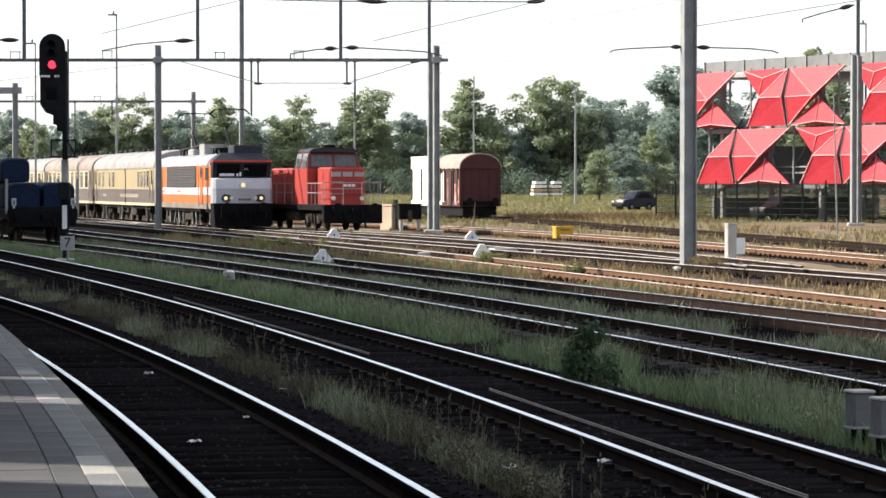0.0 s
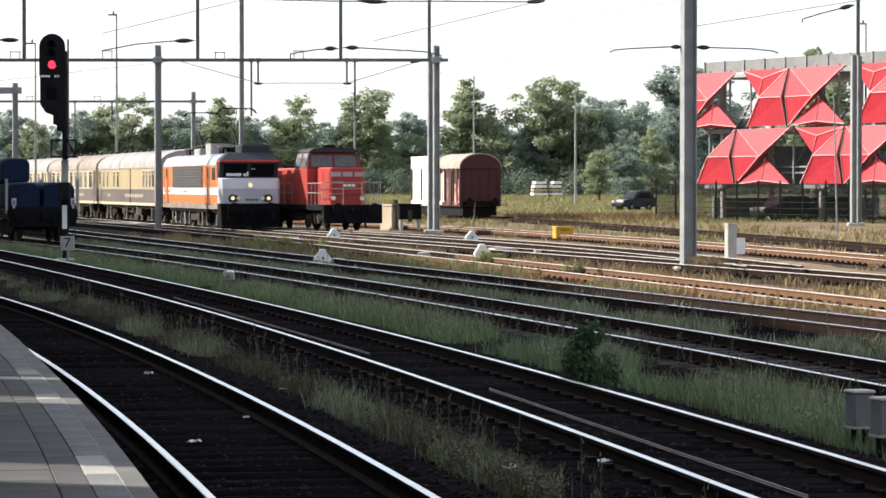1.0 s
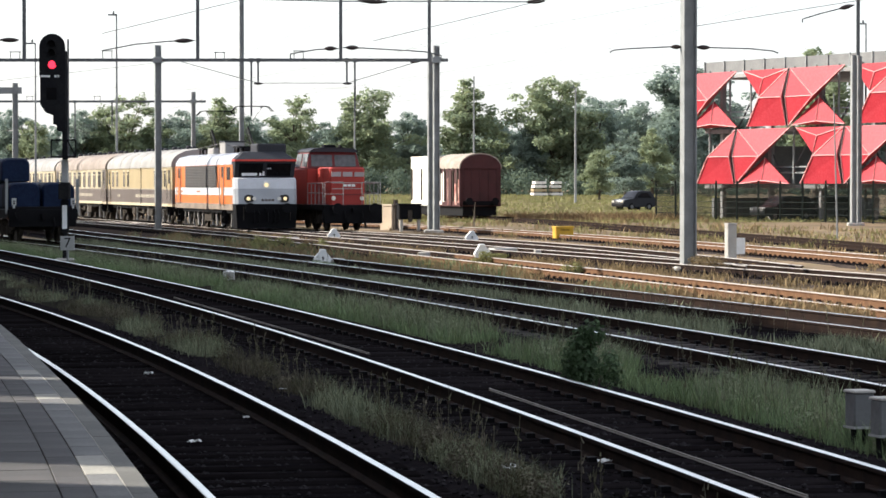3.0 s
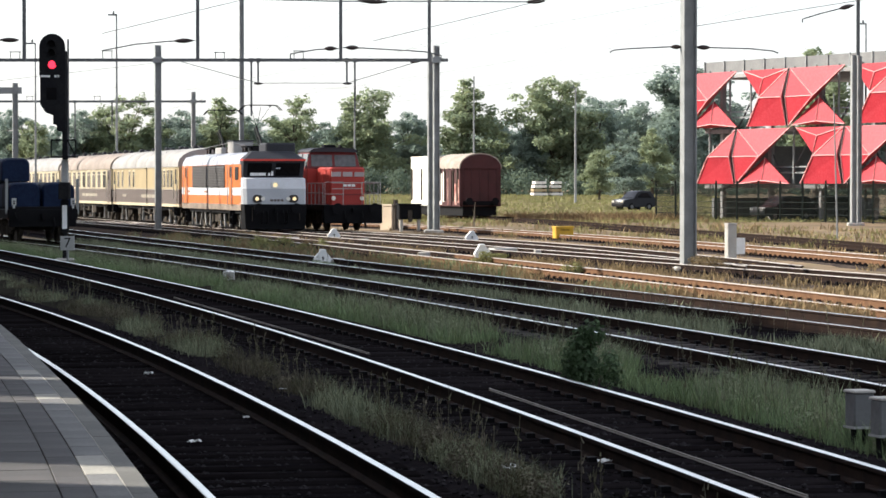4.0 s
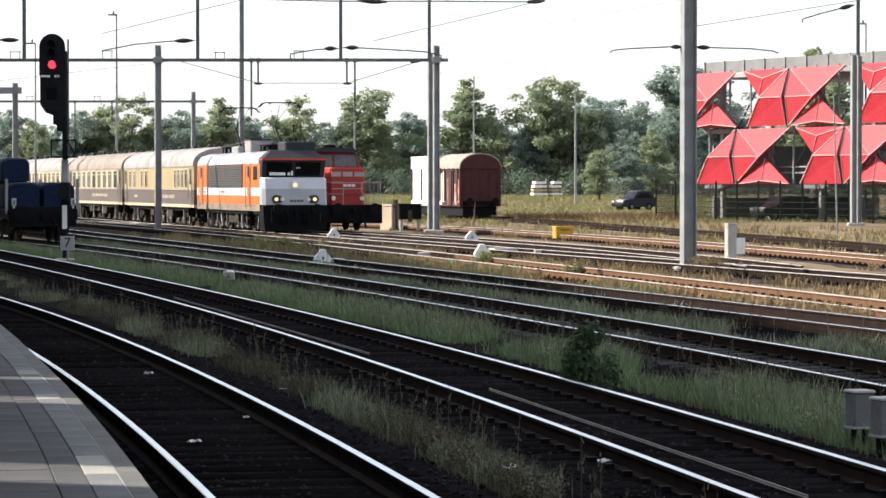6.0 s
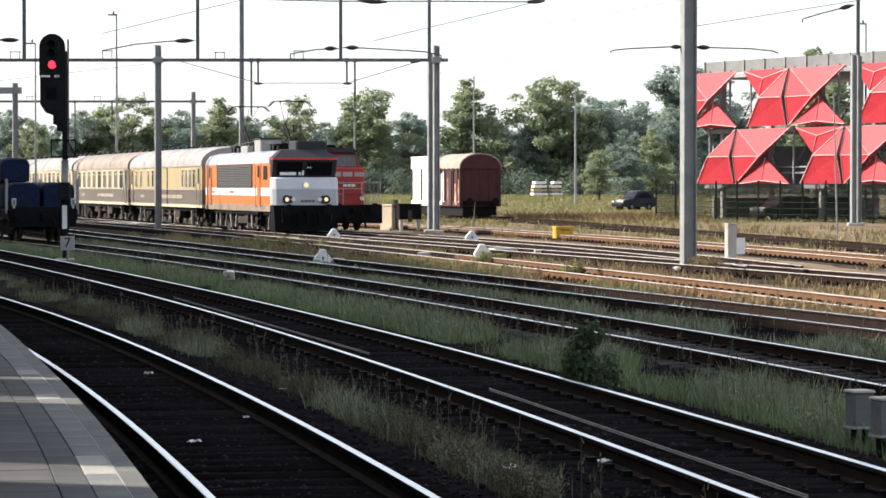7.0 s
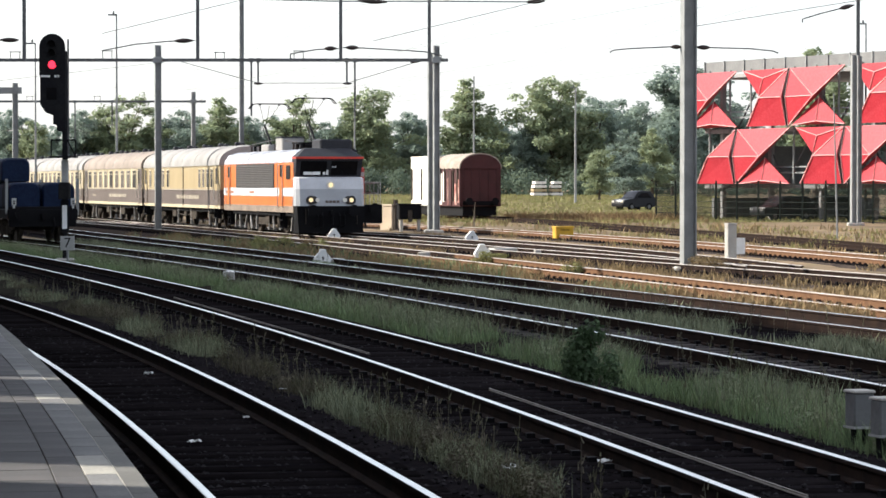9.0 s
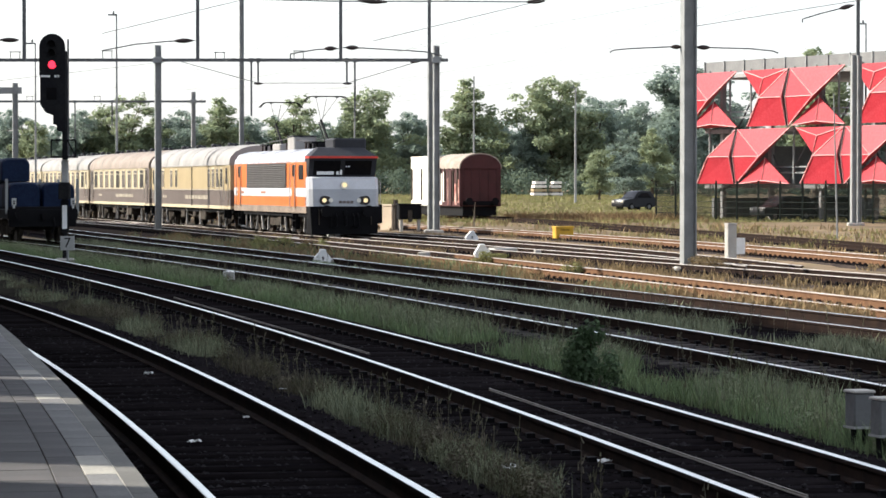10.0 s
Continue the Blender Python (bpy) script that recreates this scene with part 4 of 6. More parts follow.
def gantry(label, y, z, x0, x1, masts, drops, frames=(), beam=0.15, arms=()):
    t = thing("overhead_gantry", label, "catenary gantry", group="gantries of the overhead line")
    for x, top, w in masts:
        part("mast", h_mast(Geo(), x, y, top, w, w), M_GALV, t)
        footing(t, x, y, w + 0.45)
        part("bracket", Geo().box(x, y, z, w + 0.16, w + 0.2, beam + 0.14, bevel=0.02), M_GALV, t)
    b = part("crossbeam", Geo().box((x0 + x1) / 2, y - 0.04, z + beam * .4, x1 - x0, 0.06, beam * .25).box((x0 + x1) / 2, y - 0.04, z - beam * .4, x1 - x0, 0.06, beam * .25)
             .box((x0 + x1) / 2, y, z, x1 - x0, 0.12, beam * .7), M_DARKSTEEL, t)
    for x, z1 in drops:
        d = part("drop_post", Geo().box(x, y + 0.1, (z + z1) / 2, 0.09, 0.09, abs(z - z1)), M_DARKSTEEL, t)
        part("clamp", Geo().box(x, y + 0.06, z, 0.2, 0.22, beam + 0.06, bevel=0.02), M_DARKSTEEL, d)
    for x, w, h in frames:
        g = Geo()
        for k in (-w / 2, w / 2):
            g.tube((x + k, y, z), (x + k, y, z + h), 0.022)
        g.tube((x - w / 2 - .06, y, z + h), (x + w / 2 + .06, y, z + h), 0.022)
        part("wire_bracket", g, M_DARKSTEEL, t)
    for pts, ins in arms:
        a0 = part("registration_arm", Geo().path([(px, y + 0.1, pz) for px, pz in pts], 0.018), M_DARKSTEEL, t)
        part("insulator", insulator((ins[0], y + 0.1, ins[1]), (ins[2], y + 0.1, ins[3])), M_INSUL, a0, "dark ribbed insulator")
    return t


gantry("near steel gantry whose hanging posts carry the contact wires", 80.0, 8.75, -18.5, 12.5,
       [(6.62, 9.4, 0.36), (-17.5, 9.4, 0.36)],
       [(-11.3, 5.48), (-6.62, 5.48), (-2.76, 5.48), (-0.37, 5.52), (11.2, 5.62), (6.1, 8.9)], beam=0.3,
       arms=[([(-11.5, 6.03), (-12.6, 6.02)], (-11.45, 6.03, -11.95, 6.04)),
             ([(-6.70, 6.02), (-7.4, 6.0), (-8.3, 5.92), (-9.2, 5.75)], (-6.75, 6.02, -7.25, 6.01)),
             ([(-2.82, 5.80), (-3.4, 5.78), (-4.12, 5.66), (-4.12, 5.5)], (-2.88, 5.81, -3.2, 5.80)),
             ([(-2.70, 5.83), (-2.2, 5.82), (-0.5, 5.72), (-0.05, 5.62), (-0.05, 5.5)], (-2.62, 5.83, -2.28, 5.83)),
             ([(6.45, 5.85), (6.1, 5.85), (5.0, 5.80), (4.6, 5.76), (4.5, 5.70)], (6.42, 5.85, 6.15, 5.85)),
             ([(6.8, 5.84), (7.2, 5.83), (8.3, 5.80), (8.9, 5.74), (9.05, 5.68)], (6.85, 5.84, 7.2, 5.83)),
             ([(11.1, 6.98), (10.2, 6.75), (9.7, 6.6), (9.7, 6.5)], (11.05, 6.97, 10.7, 6.88)),
             ([(-6.2, 7.16), (-2.8, 7.08), (-0.3, 7.08), (2.6, 7.06)], (-2.3, 7.09, -1.5, 7.06)),
             ([(2.2, 7.06), (3.0, 7.15)], (2.25, 7.06, 2.75, 7.09))])
gantry("middle steel gantry over the yard tracks", 145.0, 8.22, -25.5, 0.25,
       [(-13.93, 8.95, 0.3), (-0.33, 8.93, 0.28)],
       [(-9.37, 5.5), (-9.04, 7.1), (-4.70, 7.1), (-4.31, 5.5)], frames=[(-20.9, 0.45, 0.4), (-16.4, 0.45, 0.45), (-10.9, 0.42, 0.38), (-7.05, 0.45, 0.45)],
       arms=[([(-9.04, 7.1), (-4.7, 7.1)], (-9.25, 7.08, -8.8, 7.08)), ([(-9.04, 7.1), (-12.8, 8.15)], (-4.9, 7.08, -4.45, 7.08)),
             ([(-4.7, 7.1), (-1.4, 8.1)], (-1.6, 8.12, -1.1, 8.18))])
gantry("far steel gantry over the yard tracks", 224.0, 8.42, -36.0, -17.9, [(-18.85, 9.15, 0.3)], [(-27.8, 5.6), (-25.0, 6.6)],
       frames=[(-31.2, 0.45, 0.4), (-26.1, 0.45, 0.4)])


def lone_mast(name, label, x, y, top, w, stub=None):
    t = thing(name, label, "mast")
    part("shaft", h_mast(Geo(), x, y, top, w, w), M_GALV, t)
    footing(t, x, y, w + 0.4)
    if stub:
        part("crossarm", Geo().box(x + (stub[0] + stub[1]) / 2, y, stub[2], stub[1] - stub[0], 0.2, 0.42, bevel=0.03), M_GALV, t)
    return t


lone_mast("catenary_mast", "pale galvanised steel mast beside the yard gantry", -0.62, 146.5, 8.6, 0.25)
lone_mast("catenary_mast", "grey steel mast with a short heavy crossarm", -27.4, 190.0, 8.65, 0.34, (-2.0, 0.42, 8.17))
lone_mast("catenary_mast", "grey steel mast in front of the red building", 23.95, 173.0, 9.7, 0.3)
lone_mast("catenary_mast", "grey steel mast in front of the red building", 24.35, 173.6, 9.7, 0.26)
lone_mast("catenary_mast", "tall thin steel mast behind the train", -11.0, 162.0, 12.6, 0.24)


def light_pole(x, y, top, r, head=True, lean=0.0):
    t = thing("yard_light_pole", "slim tapering grey lighting pole in the yard", "light pole", group="slim poles in the yard")
    part("shaft", Geo().tube((x, y, -0.3), (x + lean, y, top), r, r * 0.55, n=10), M_GALV, t)
    if head:
        part("lamp_head", Geo().box(x + lean - 0.28, y, top - 0.02, 0.6, 0.25, 0.1, bevel=0.03).box(x + lean - 0.2, y, top + 0.12, 0.12, 0.14, 0.22, bevel=0.03), M_DARKSTEEL, t)
    return t


light_pole(-22.0, 200.0, 13.6, 0.1)
light_pole(-26.1, 190.0, 11.2, 0.08)
light_pole(13.4, 300.0, 12.0, 0.14)
light_pole(2.6, 250.0, 11.3, 0.10, False)
light_pole(-7.6, 255.0, 11.0, 0.10, False)
light_pole(17.1, 128.5, 6.1, 0.045, False, -0.18)
light_pole(28.5, 200.0, 13.0, 0.1)
light_pole(30.9, 190.0, 13.4, 0.1)


def overhead_wires():
    t = thing("overhead_wires", "thin contact and carrier wires over the yard tracks", "overhead wire", kind="stuff")
    g = Geo()

    def span(pts_xy, z_contact, z_top):
        for (xa, ya), (xb, yb) in zip(pts_xy[:-1], pts_xy[1:]):
            n = 8
            prev = None
            for i in range(n + 1):
                u = i / n
                x, y = xa + (xb - xa) * u, ya + (yb - ya) * u
                z = z_top - 0.9 * 4 * u * (1 - u)
                if prev:
                    g.tube(prev, (x, y, z), 0.0045, n=4)
                if 0 < i < n and i % 2:
                    g.tube((x, y, z), (x, y, z_contact), 0.003, n=4)
                prev = (x, y, z)
            g.tube((xa, ya, z_contact), (xb, yb, z_contact), 0.0045, n=4)
    for line, zc in ((T4, 5.5), (T5, 5.5), (T6, 5.5), (T7, 5.5)):
        def at(y):
            p = min(line, key=lambda q: abs(q[1] - y))
            return p
        ys = [y for y in (20, 80, 145, 224) if line[0][1] - 2 <= y <= line[-1][1] + 40]
        span([at(y) for y in ys], zc, 6.95)
    for pts in (((-9.2, 80, 6.2), (-4.2, 80, 7.4)), ((-1.9, 80, 6.0), (2.9, 80, 7.15)), ((-13.5, 146, 8.2), (-24, 146, 7.0)), ((6.8, 80, 6.4), (12.5, 80, 7.3))):
        g.tube(pts[0], pts[1], 0.012, n=4)
    part("wire", g, M_WIRE, t)


overhead_wires()


# ---- main signal beside the tracks ----
M_REDLIGHT = mat("red_signal_lens", (0.6, 0.02, 0.02), None, 0.2, bump=0, emit=(1.0, 0.03, 0.06), strength=1.3)
M_SIGNGREY = mat("pale_grey_sign_enamel", (0.36, 0.36, 0.345), (0.30, 0.30, 0.285), 0.6, s2=20, bump=0.05)
M_HEADBLACK = mat("matt_black_signal_plate", (0.012, 0.012, 0.014), (0.02, 0.02, 0.02), 0.8, s2=12, bump=0.05, spec=0.05)


def signal():
    x, y = -11.22, 88.0
    t = thing("railway_signal", "tall black colour-light signal showing red beside the main track", "railway signal", pose(x, y, 0))
    part("post", Geo().box(0, 0, 2.9, 0.14, 0.14, 6.4, bevel=0.02), M_HEADBLACK, t)
    part("post_sleeve", Geo().box(0, 0, 2.52, 0.2, 0.2, 0.72, bevel=0.03), M_SIGNGREY, t, "pale grey post sleeve")
    part("footing", Geo().box(0, 0, -0.2, 0.6, 0.6, 0.3, bevel=0.05), M_CONC, t)
    hx = -0.34
    n = 12
    prof = [(hx + 0.385 * math.cos(math.pi * i / n), 6.2 + 0.4 * math.sin(math.pi * i / n)) for i in range(n + 1)]
    prof += [(hx - 0.385, 5.38), (hx - 0.36, 5.36), (hx - 0.36, 4.5), (hx - 0.20, 4.27), (hx + 0.02, 4.18), (hx + 0.02, 3.92), (hx + 0.12, 3.9), (hx + 0.14, 3.72), (hx + 0.28, 3.7), (hx + 0.40, 3.7), (hx + 0.40, 5.3)]
    head = part("signal_head", Geo().loft([[(px, -0.16, pz) for px, pz in prof], [(px, -0.22, pz) for px, pz in prof]]), M_HEADBLACK, t, "black backing plate with a rounded top")
    part("signal_case", Geo().box(hx, -0.02, 5.95, 0.42, 0.3, 1.0, bevel=0.05).box(hx, -0.02, 4.95, 0.4, 0.3, 0.6, bevel=0.05), M_HEADBLACK, head)
    for z, lit in ((6.28, 0), (6.02, 0), (5.69, 1)):
        hood = Geo()
        rr = 0.115
        arc = [radians(-20 + 220 * i / 10) for i in range(11)]
        hood.loft([[(hx + rr * math.cos(q) * k, yy, z + rr * math.sin(q) * k) for q in arc for k in (1,)] + [(hx + rr * 1.12 * math.cos(q), yy, z + rr * 1.12 * math.sin(q)) for q in reversed(arc)]
                   for k, yy in ((1, -0.22), (1, -0.42))])
        h = part("lamp_hood", hood, M_HEADBLACK, head)
        part("lens", Geo().tube((hx, -0.215, z), (hx, -0.24, z), 0.125 if lit else 0.085, n=20), M_REDLIGHT if lit else M_GLASS, h, "glowing red lens" if lit else "dark lens")
    part("marker_bar", Geo().box(hx - 0.2, -0.235, 5.34, 0.28, 0.02, 0.06).box(hx + 0.1, -0.235, 5.34, 0.06, 0.02, 0.07).box(hx + 0.18, -0.235, 5.34, 0.05, 0.02, 0.07), M_WHITE, head, "white marker bar")
    part("speed_display", Geo().box(hx - 0.02, -0.235, 4.82, 0.3, 0.03, 0.36), M_GLASS, head)
    g = Geo()
    g.tube((0.09, 0.1, 2.9), (0.09, 0.1, 6.45), 0.03)
    g.tube((0.0, 0.05, 3.0), (0.09, 0.1, 3.0), 0.02).tube((0.0, 0.05, 5.9), (0.09, 0.1, 5.9), 0.02)
    part("stay_tube", g, M_DARKSTEEL, t)
    part("service_stand", Geo().box(0.0, -0.1, 2.95, 0.75, 0.5, 0.05).path([(-0.36, -0.34, 2.95), (-0.36, -0.34, 3.45), (0.36, -0.34, 3.45), (0.36, -0.34, 2.95)], 0.022)
         .tube((0.36, -0.34, 2.95), (0.05, 0, 3.5), 0.02), M_HEADBLACK, t)
    part("case", Geo().box(0.0, -0.12, 1.95, 0.34, 0.3, 0.5, bevel=0.04), M_HEADBLACK, t)
    part("white_plate", Geo().box(0.0, -0.10, 1.17, 0.14, 0.03, 0.7), M_WHITE, t, "narrow white plate")
    part("dark_backing", Geo().box(0.0, -0.07, 1.2, 0.24, 0.03, 0.95), M_HEADBLACK, t)


signal()


def words(name, text, size, m, material, parent):
    cu = bpy.data.curves.new(name, "FONT")
    cu.body, cu.size, cu.extrude, cu.align_x, cu.align_y = text, size, 0.004, "CENTER", "CENTER"
    tmp = bpy.data.objects.new(name, cu)
    scene.collection.objects.link(tmp)
    me = bpy.data.meshes.new_from_object(tmp.evaluated_get(bpy.context.evaluated_depsgraph_get()))
    bpy.data.objects.remove(tmp)
    return part(name, me, material, parent, m=m)


sg = thing("track_number_sign", "square grey sign with a black figure seven on a short post", "sign", pose(-11.05, 87.2, 0))
part("plate", Geo().box(0, 0, 0.41, 0.42, 0.03, 0.42, bevel=0.01), M_SIGNGREY, sg)
part("post", Geo().tube((0, 0.05, -0.3), (0, 0.05, 0.55), 0.035), M_GALV, sg)
words("figure", "7", 0.42, pose(0, -0.02, 0.41, 90, 0, 0), M_HEADBLACK, sg)
bpy.context.view_layer.update()


# ---- point indicators, posts and boxes ----
M_DRYSTEM = mat("dry_grey_stem", (0.20, 0.16, 0.12), None, 0.9, s2=20)
def point_indicator(x, y, w, lean=0.0, z0=0.0):
    t = thing("point_indicator", "white house-shaped point indicator box with a dark arrow", "point indicator", pose(x, y, z0, 0, lean, 8), group="white point indicators")
    w *= 0.92
    h = w * 0.64
    prof = [(-w / 2, h * 0.3), (-w / 2 + 0.05, 0.0), (w / 2 - 0.05, 0.0), (w / 2, h * 0.3), (w * 0.44, h * 0.5), (w * 0.17, h), (-w * 0.17, h), (-w * 0.44, h * 0.5)]
    part("lantern", Geo().prism_y(prof, -0.12, 0.16), M_WHITE, t, "white enamel lantern body")
    part("cap", Geo().box(0, 0.02, h + 0.03, w * 0.34, 0.3, 0.06, bevel=0.02), M_WHITE, t)
    part("arrow", Geo().box(0, -0.13, h * 0.36, 0.03, 0.02, h * 0.3).prism_y([(-0.05, h * .42), (0.05, h * .42), (0, h * .58)], -0.14, -0.12), M_HEADBLACK, t, "dark arrow")
    part("foot", Geo().tube((0, 0, -0.35), (0, 0, 0.02), 0.05).box(0, 0, -0.2, 0.5, 0.4, 0.12), M_BLACK, t)
    part("throw_lever", Geo().tube((0.2, 0.1, -0.15), (0.75, 0.1, -0.05), 0.03).tube((0.72, 0.1, -0.05), (0.86, 0.1, -0.04), 0.08, n=10), M_BLACK, t)


point_indicator(-3.38, 83.2, 0.54, 0, -0.06)
point_indicator(1.17, 87.6, 0.54, -6, 0.0)
point_indicator(-4.55, 123.6, 0.58, 0, -0.1)
point_indicator(1.12, 116.5, 0.56, 4, -0.07)

t = thing("concrete_post", "short pale concrete marker post beside the tracks", "post", pose(8.83, 91.0, 0))
part("shaft", Geo().box(0, 0, 0.33, 0.3, 0.26, 1.16, 22, bevel=0.02), M_CONC, t)
part("cap", Geo().box(0, 0, 0.93, 0.32, 0.28, 0.05, 22, bevel=0.015), M_CONC, t)
part("enamel_plate", Geo().box(0.3, 0.02, 0.25, 0.3, 0.03, 0.5, 12), M_WHITE, t)

t = thing("dead_sapling", "thin dry grey stalk standing in the yard grass", "plant", pose(1.55, 150.0, -0.24))
part("stem", Geo().tube((0, 0, 0), (0.03, 0, 0.8), 0.05, 0.035).tube((0.03, 0, 0.8), (0.08, 0, 1.5), 0.035, 0.012).tube((0.04, 0, 0.9), (-0.06, 0, 1.15), 0.015, 0.006), M_DRYSTEM, t)

t = thing("sand_box", "yellow steel box with a lid between the yard tracks", "box", pose(5.14, 127.0, 0, 0, 0, 12))
part("body", Geo().box(0, 0, 0.06, 0.78, 0.6, 0.46, bevel=0.03), M_YELLOW, t)
part("lid", Geo().box(0, 0, 0.32, 0.84, 0.66, 0.07, bevel=0.03), M_YELLOW, t)
part("grip", Geo().tube((-0.2, -0.31, 0.2), (0.2, -0.31, 0.2), 0.015), M_BLACK, t)
for s in (-0.3, 0.3):
    part("foot", Geo().box(s, 0, -0.22, 0.1, 0.5, 0.1), M_BLACK, t)


M_RELAY = mat("dull_grey_box_paint", (0.17, 0.17, 0.17), (0.12, 0.12, 0.12), 0.7, s1=3, s2=30, bump=0.1)


def relay_box(x, y, rz):
    t = thing("trackside_box", "grey trackside relay box with a pale lid on short legs", "relay box", pose(x, y, -0.24, 0, 0, rz), group="trackside relay boxes")
    part("body", Geo().box(0, 0, 0.37, 0.19, 0.2, 0.3, bevel=0.012), M_RELAY, t)
    part("lid", Geo().box(0, 0, 0.535, 0.21, 0.23, 0.022, bevel=0.008), M_CONC, t)
    part("flange", Geo().box(0, 0, 0.215, 0.21, 0.23, 0.02), M_SIGNGREY, t)
    for sx in (-0.055, 0.055):
        part("leg", Geo().box(sx, 0, 0.10, 0.035, 0.05, 0.22), M_BLACK, t)
    part("cable", Geo().path([(0, 0.1, 0.31), (0.05, 0.15, 0.1), (0.1, 0.25, 0.0)], 0.02), M_BLACK, t)


relay_box(3.70, 26.3, 18)
relay_box(3.795, 25.4, 18)

# buffer stop and cabinets behind the shunting engine
t = thing("buffer_stop", "pale concrete buffer stop wall at the end of a siding", "buffer stop", pose(-2.8, 155.0, 0, 0, 0, -48))
M_BEIGE = mat("warm_beige_concrete", (0.55, 0.45, 0.33), (0.46, 0.37, 0.27), 0.85, s1=1.5, s2=20)
part("wall", Geo().box(0, 0, 0.35, 1.0, 0.5, 1.4, bevel=0.05), M_BEIGE, t)
part("coping", Geo().box(0, 0, 1.07, 1.08, 0.58, 0.08, bevel=0.02), M_BEIGE, t)
part("post", Geo().box(0.6, -0.1, 0.5, 0.14, 0.2, 1.7), M_RUNNING, t)
t = thing("trackside_cabinet", "low dark steel cabinet with pale doors beside the siding", "cabinet", pose(-1.72, 150.5, 0, 0, 0, 12))
part("body", Geo().box(0, 0, 0.75, 1.15, 0.7, 0.75, bevel=0.03), M_BLACK, t)
part("door", Geo().box(-0.02, -0.37, 0.55, 0.22, 0.04, 0.6), M_RUNNING, t)
for s in (-0.45, 0.45):
    part("leg", Geo().box(s, -0.2, 0.1, 0.14, 0.2, 0.75), M_CONC, t)
part("lid", Geo().box(0, 0, 1.15, 1.25, 0.8, 0.06), M_BLACK, t)


# ---- loose rails, stones and litter ----
M_DULLBAR = mat("dull_grey_bar", (0.26, 0.235, 0.21), (0.19, 0.17, 0.15), 0.8, s1=2, s2=30, spec=0.1)


def loose_rail(a, b):
    t = thing("loose_rail", "thin rusty spare rail lying between the rails", "rail", group="spare rails on the sleepers")
    d = Vector((b[0] - a[0], b[1] - a[1], 0))
    rz = math.degrees(math.atan2(d.y, d.x)) - 90
    t.matrix_basis = pose((a[0] + b[0]) / 2, (a[1] + b[1]) / 2, -0.163, 0, 0, rz)
    part("bar", Geo().prism_y([(-0.014, 0), (0.014, 0), (0.014, 0.005), (0.005, 0.01), (0.009, 0.024), (-0.009, 0.024), (-0.005, 0.01), (-0.014, 0.005)], -d.length / 2, d.length / 2), M_DULLBAR, t)


loose_rail((0.52, 33.0), (2.66, 21.6))
loose_rail((-5.44, 59.9), (-1.0, 40.0))


def litter(x, y, z, w, label):
    t = thing("litter", label, "litter", pose(x, y, z, 0, 0, 30))
    g = Geo()
    n = 5
    pts = [[(w * (i / n - .5), w * .7 * (j / n - .5), 0.35 * w * noise.noise((i * .9 + x, j * .9 + y, 0))) for i in range(n + 1)] for j in range(n + 1)]
    for j in range(n):
        for i in range(n):
            g.quad(pts[j][i], pts[j][i + 1], pts[j + 1][i + 1], pts[j + 1][i])
    part("sheet", g, M_WHITE, t)


litter(0.53, 22.9, -0.06, 0.15, "crumpled white paper lying among the weeds")
litter(1.32, 24.1, -0.12, 0.11, "crumpled white plastic scrap on the ballast")
litter(-2.2, 26.2, -0.14, 0.11, "flattened white scrap on the sleepers")
litter(-3.55, 35.7, -0.14, 0.1, "flattened white scrap on the sleepers")
litter(-1.92, 28.9, -0.14, 0.06, "small pale scrap on the sleepers")
litter(-1.8, 33.2, -0.16, 0.08, "crumpled white paper lying among the weeds")
t = thing("marker_stone", "small white marker stone in the grass strip between tracks", "marker stone", pose(-5.2, 71.9, -0.24, 0, 0, 20))
part("block", Geo().box(0, 0, 0.13, 0.26, 0.2, 0.3, bevel=0.03), M_WHITE, t)
part("plate", Geo().box(0, -0.105, 0.17, 0.18, 0.012, 0.16), M_CONC, t)


def pale_slab(x, y, w, l, rz, label, mt=None):
    t = thing("concrete_slab", label, "slab", pose(x, y, -0.08, 0, 0, rz), group="loose slabs between the tracks")
    part("slab", Geo().box(0, 0, 0, w, l, 0.16, bevel=0.03), mt or M_CONC, t)


pale_slab(2.05, 100.2, 0.9, 0.6, 20, "pale concrete slab lying between the yard tracks")
pale_slab(-3.2, 117.0, 0.5, 0.4, 50, "pale concrete block lying between the yard tracks")
pale_slab(-3.1, 85.9, 0.4, 0.5, 15, "pale concrete block lying between the yard tracks")
pale_slab(3.1, 97.3, 0.22, 0.25, 5, "pale concrete block lying between the yard tracks")
pale_slab(-6.1, 121.0, 0.35, 0.4, 25, "pale concrete block lying between the yard tracks")
pale_slab(-0.6, 94.0, 0.4, 0.3, 70, "pale concrete block lying between the yard tracks")


# ---- platform ----
M_PAVE = mat("blue_grey_paving", (0.105, 0.097, 0.094), (0.073, 0.068, 0.067), 0.8, s1=2, s2=40, rand=0.16, c3=(0.10, 0.10, 0.105), bump=0.2, depth=0.004)
M_COPING = mat("grey_coping_stone", (0.185, 0.178, 0.162), (0.14, 0.136, 0.126), 0.8, s1=2, s2=40, rand=0.08, bump=0.2, depth=0.004)
M_STRIP = mat("pale_strip_paving", (0.21, 0.205, 0.20), (0.165, 0.162, 0.16), 0.8, s1=2, s2=40, rand=0.10, bump=0.2, depth=0.004)
M_PALETILE = mat("pale_marker_tile", (0.42, 0.40, 0.35), (0.35, 0.33, 0.29), 0.75, s1=2, s2=40, rand=0.10, bump=0.2, depth=0.004)
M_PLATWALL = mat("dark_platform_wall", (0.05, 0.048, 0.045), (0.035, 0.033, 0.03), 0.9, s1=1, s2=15)


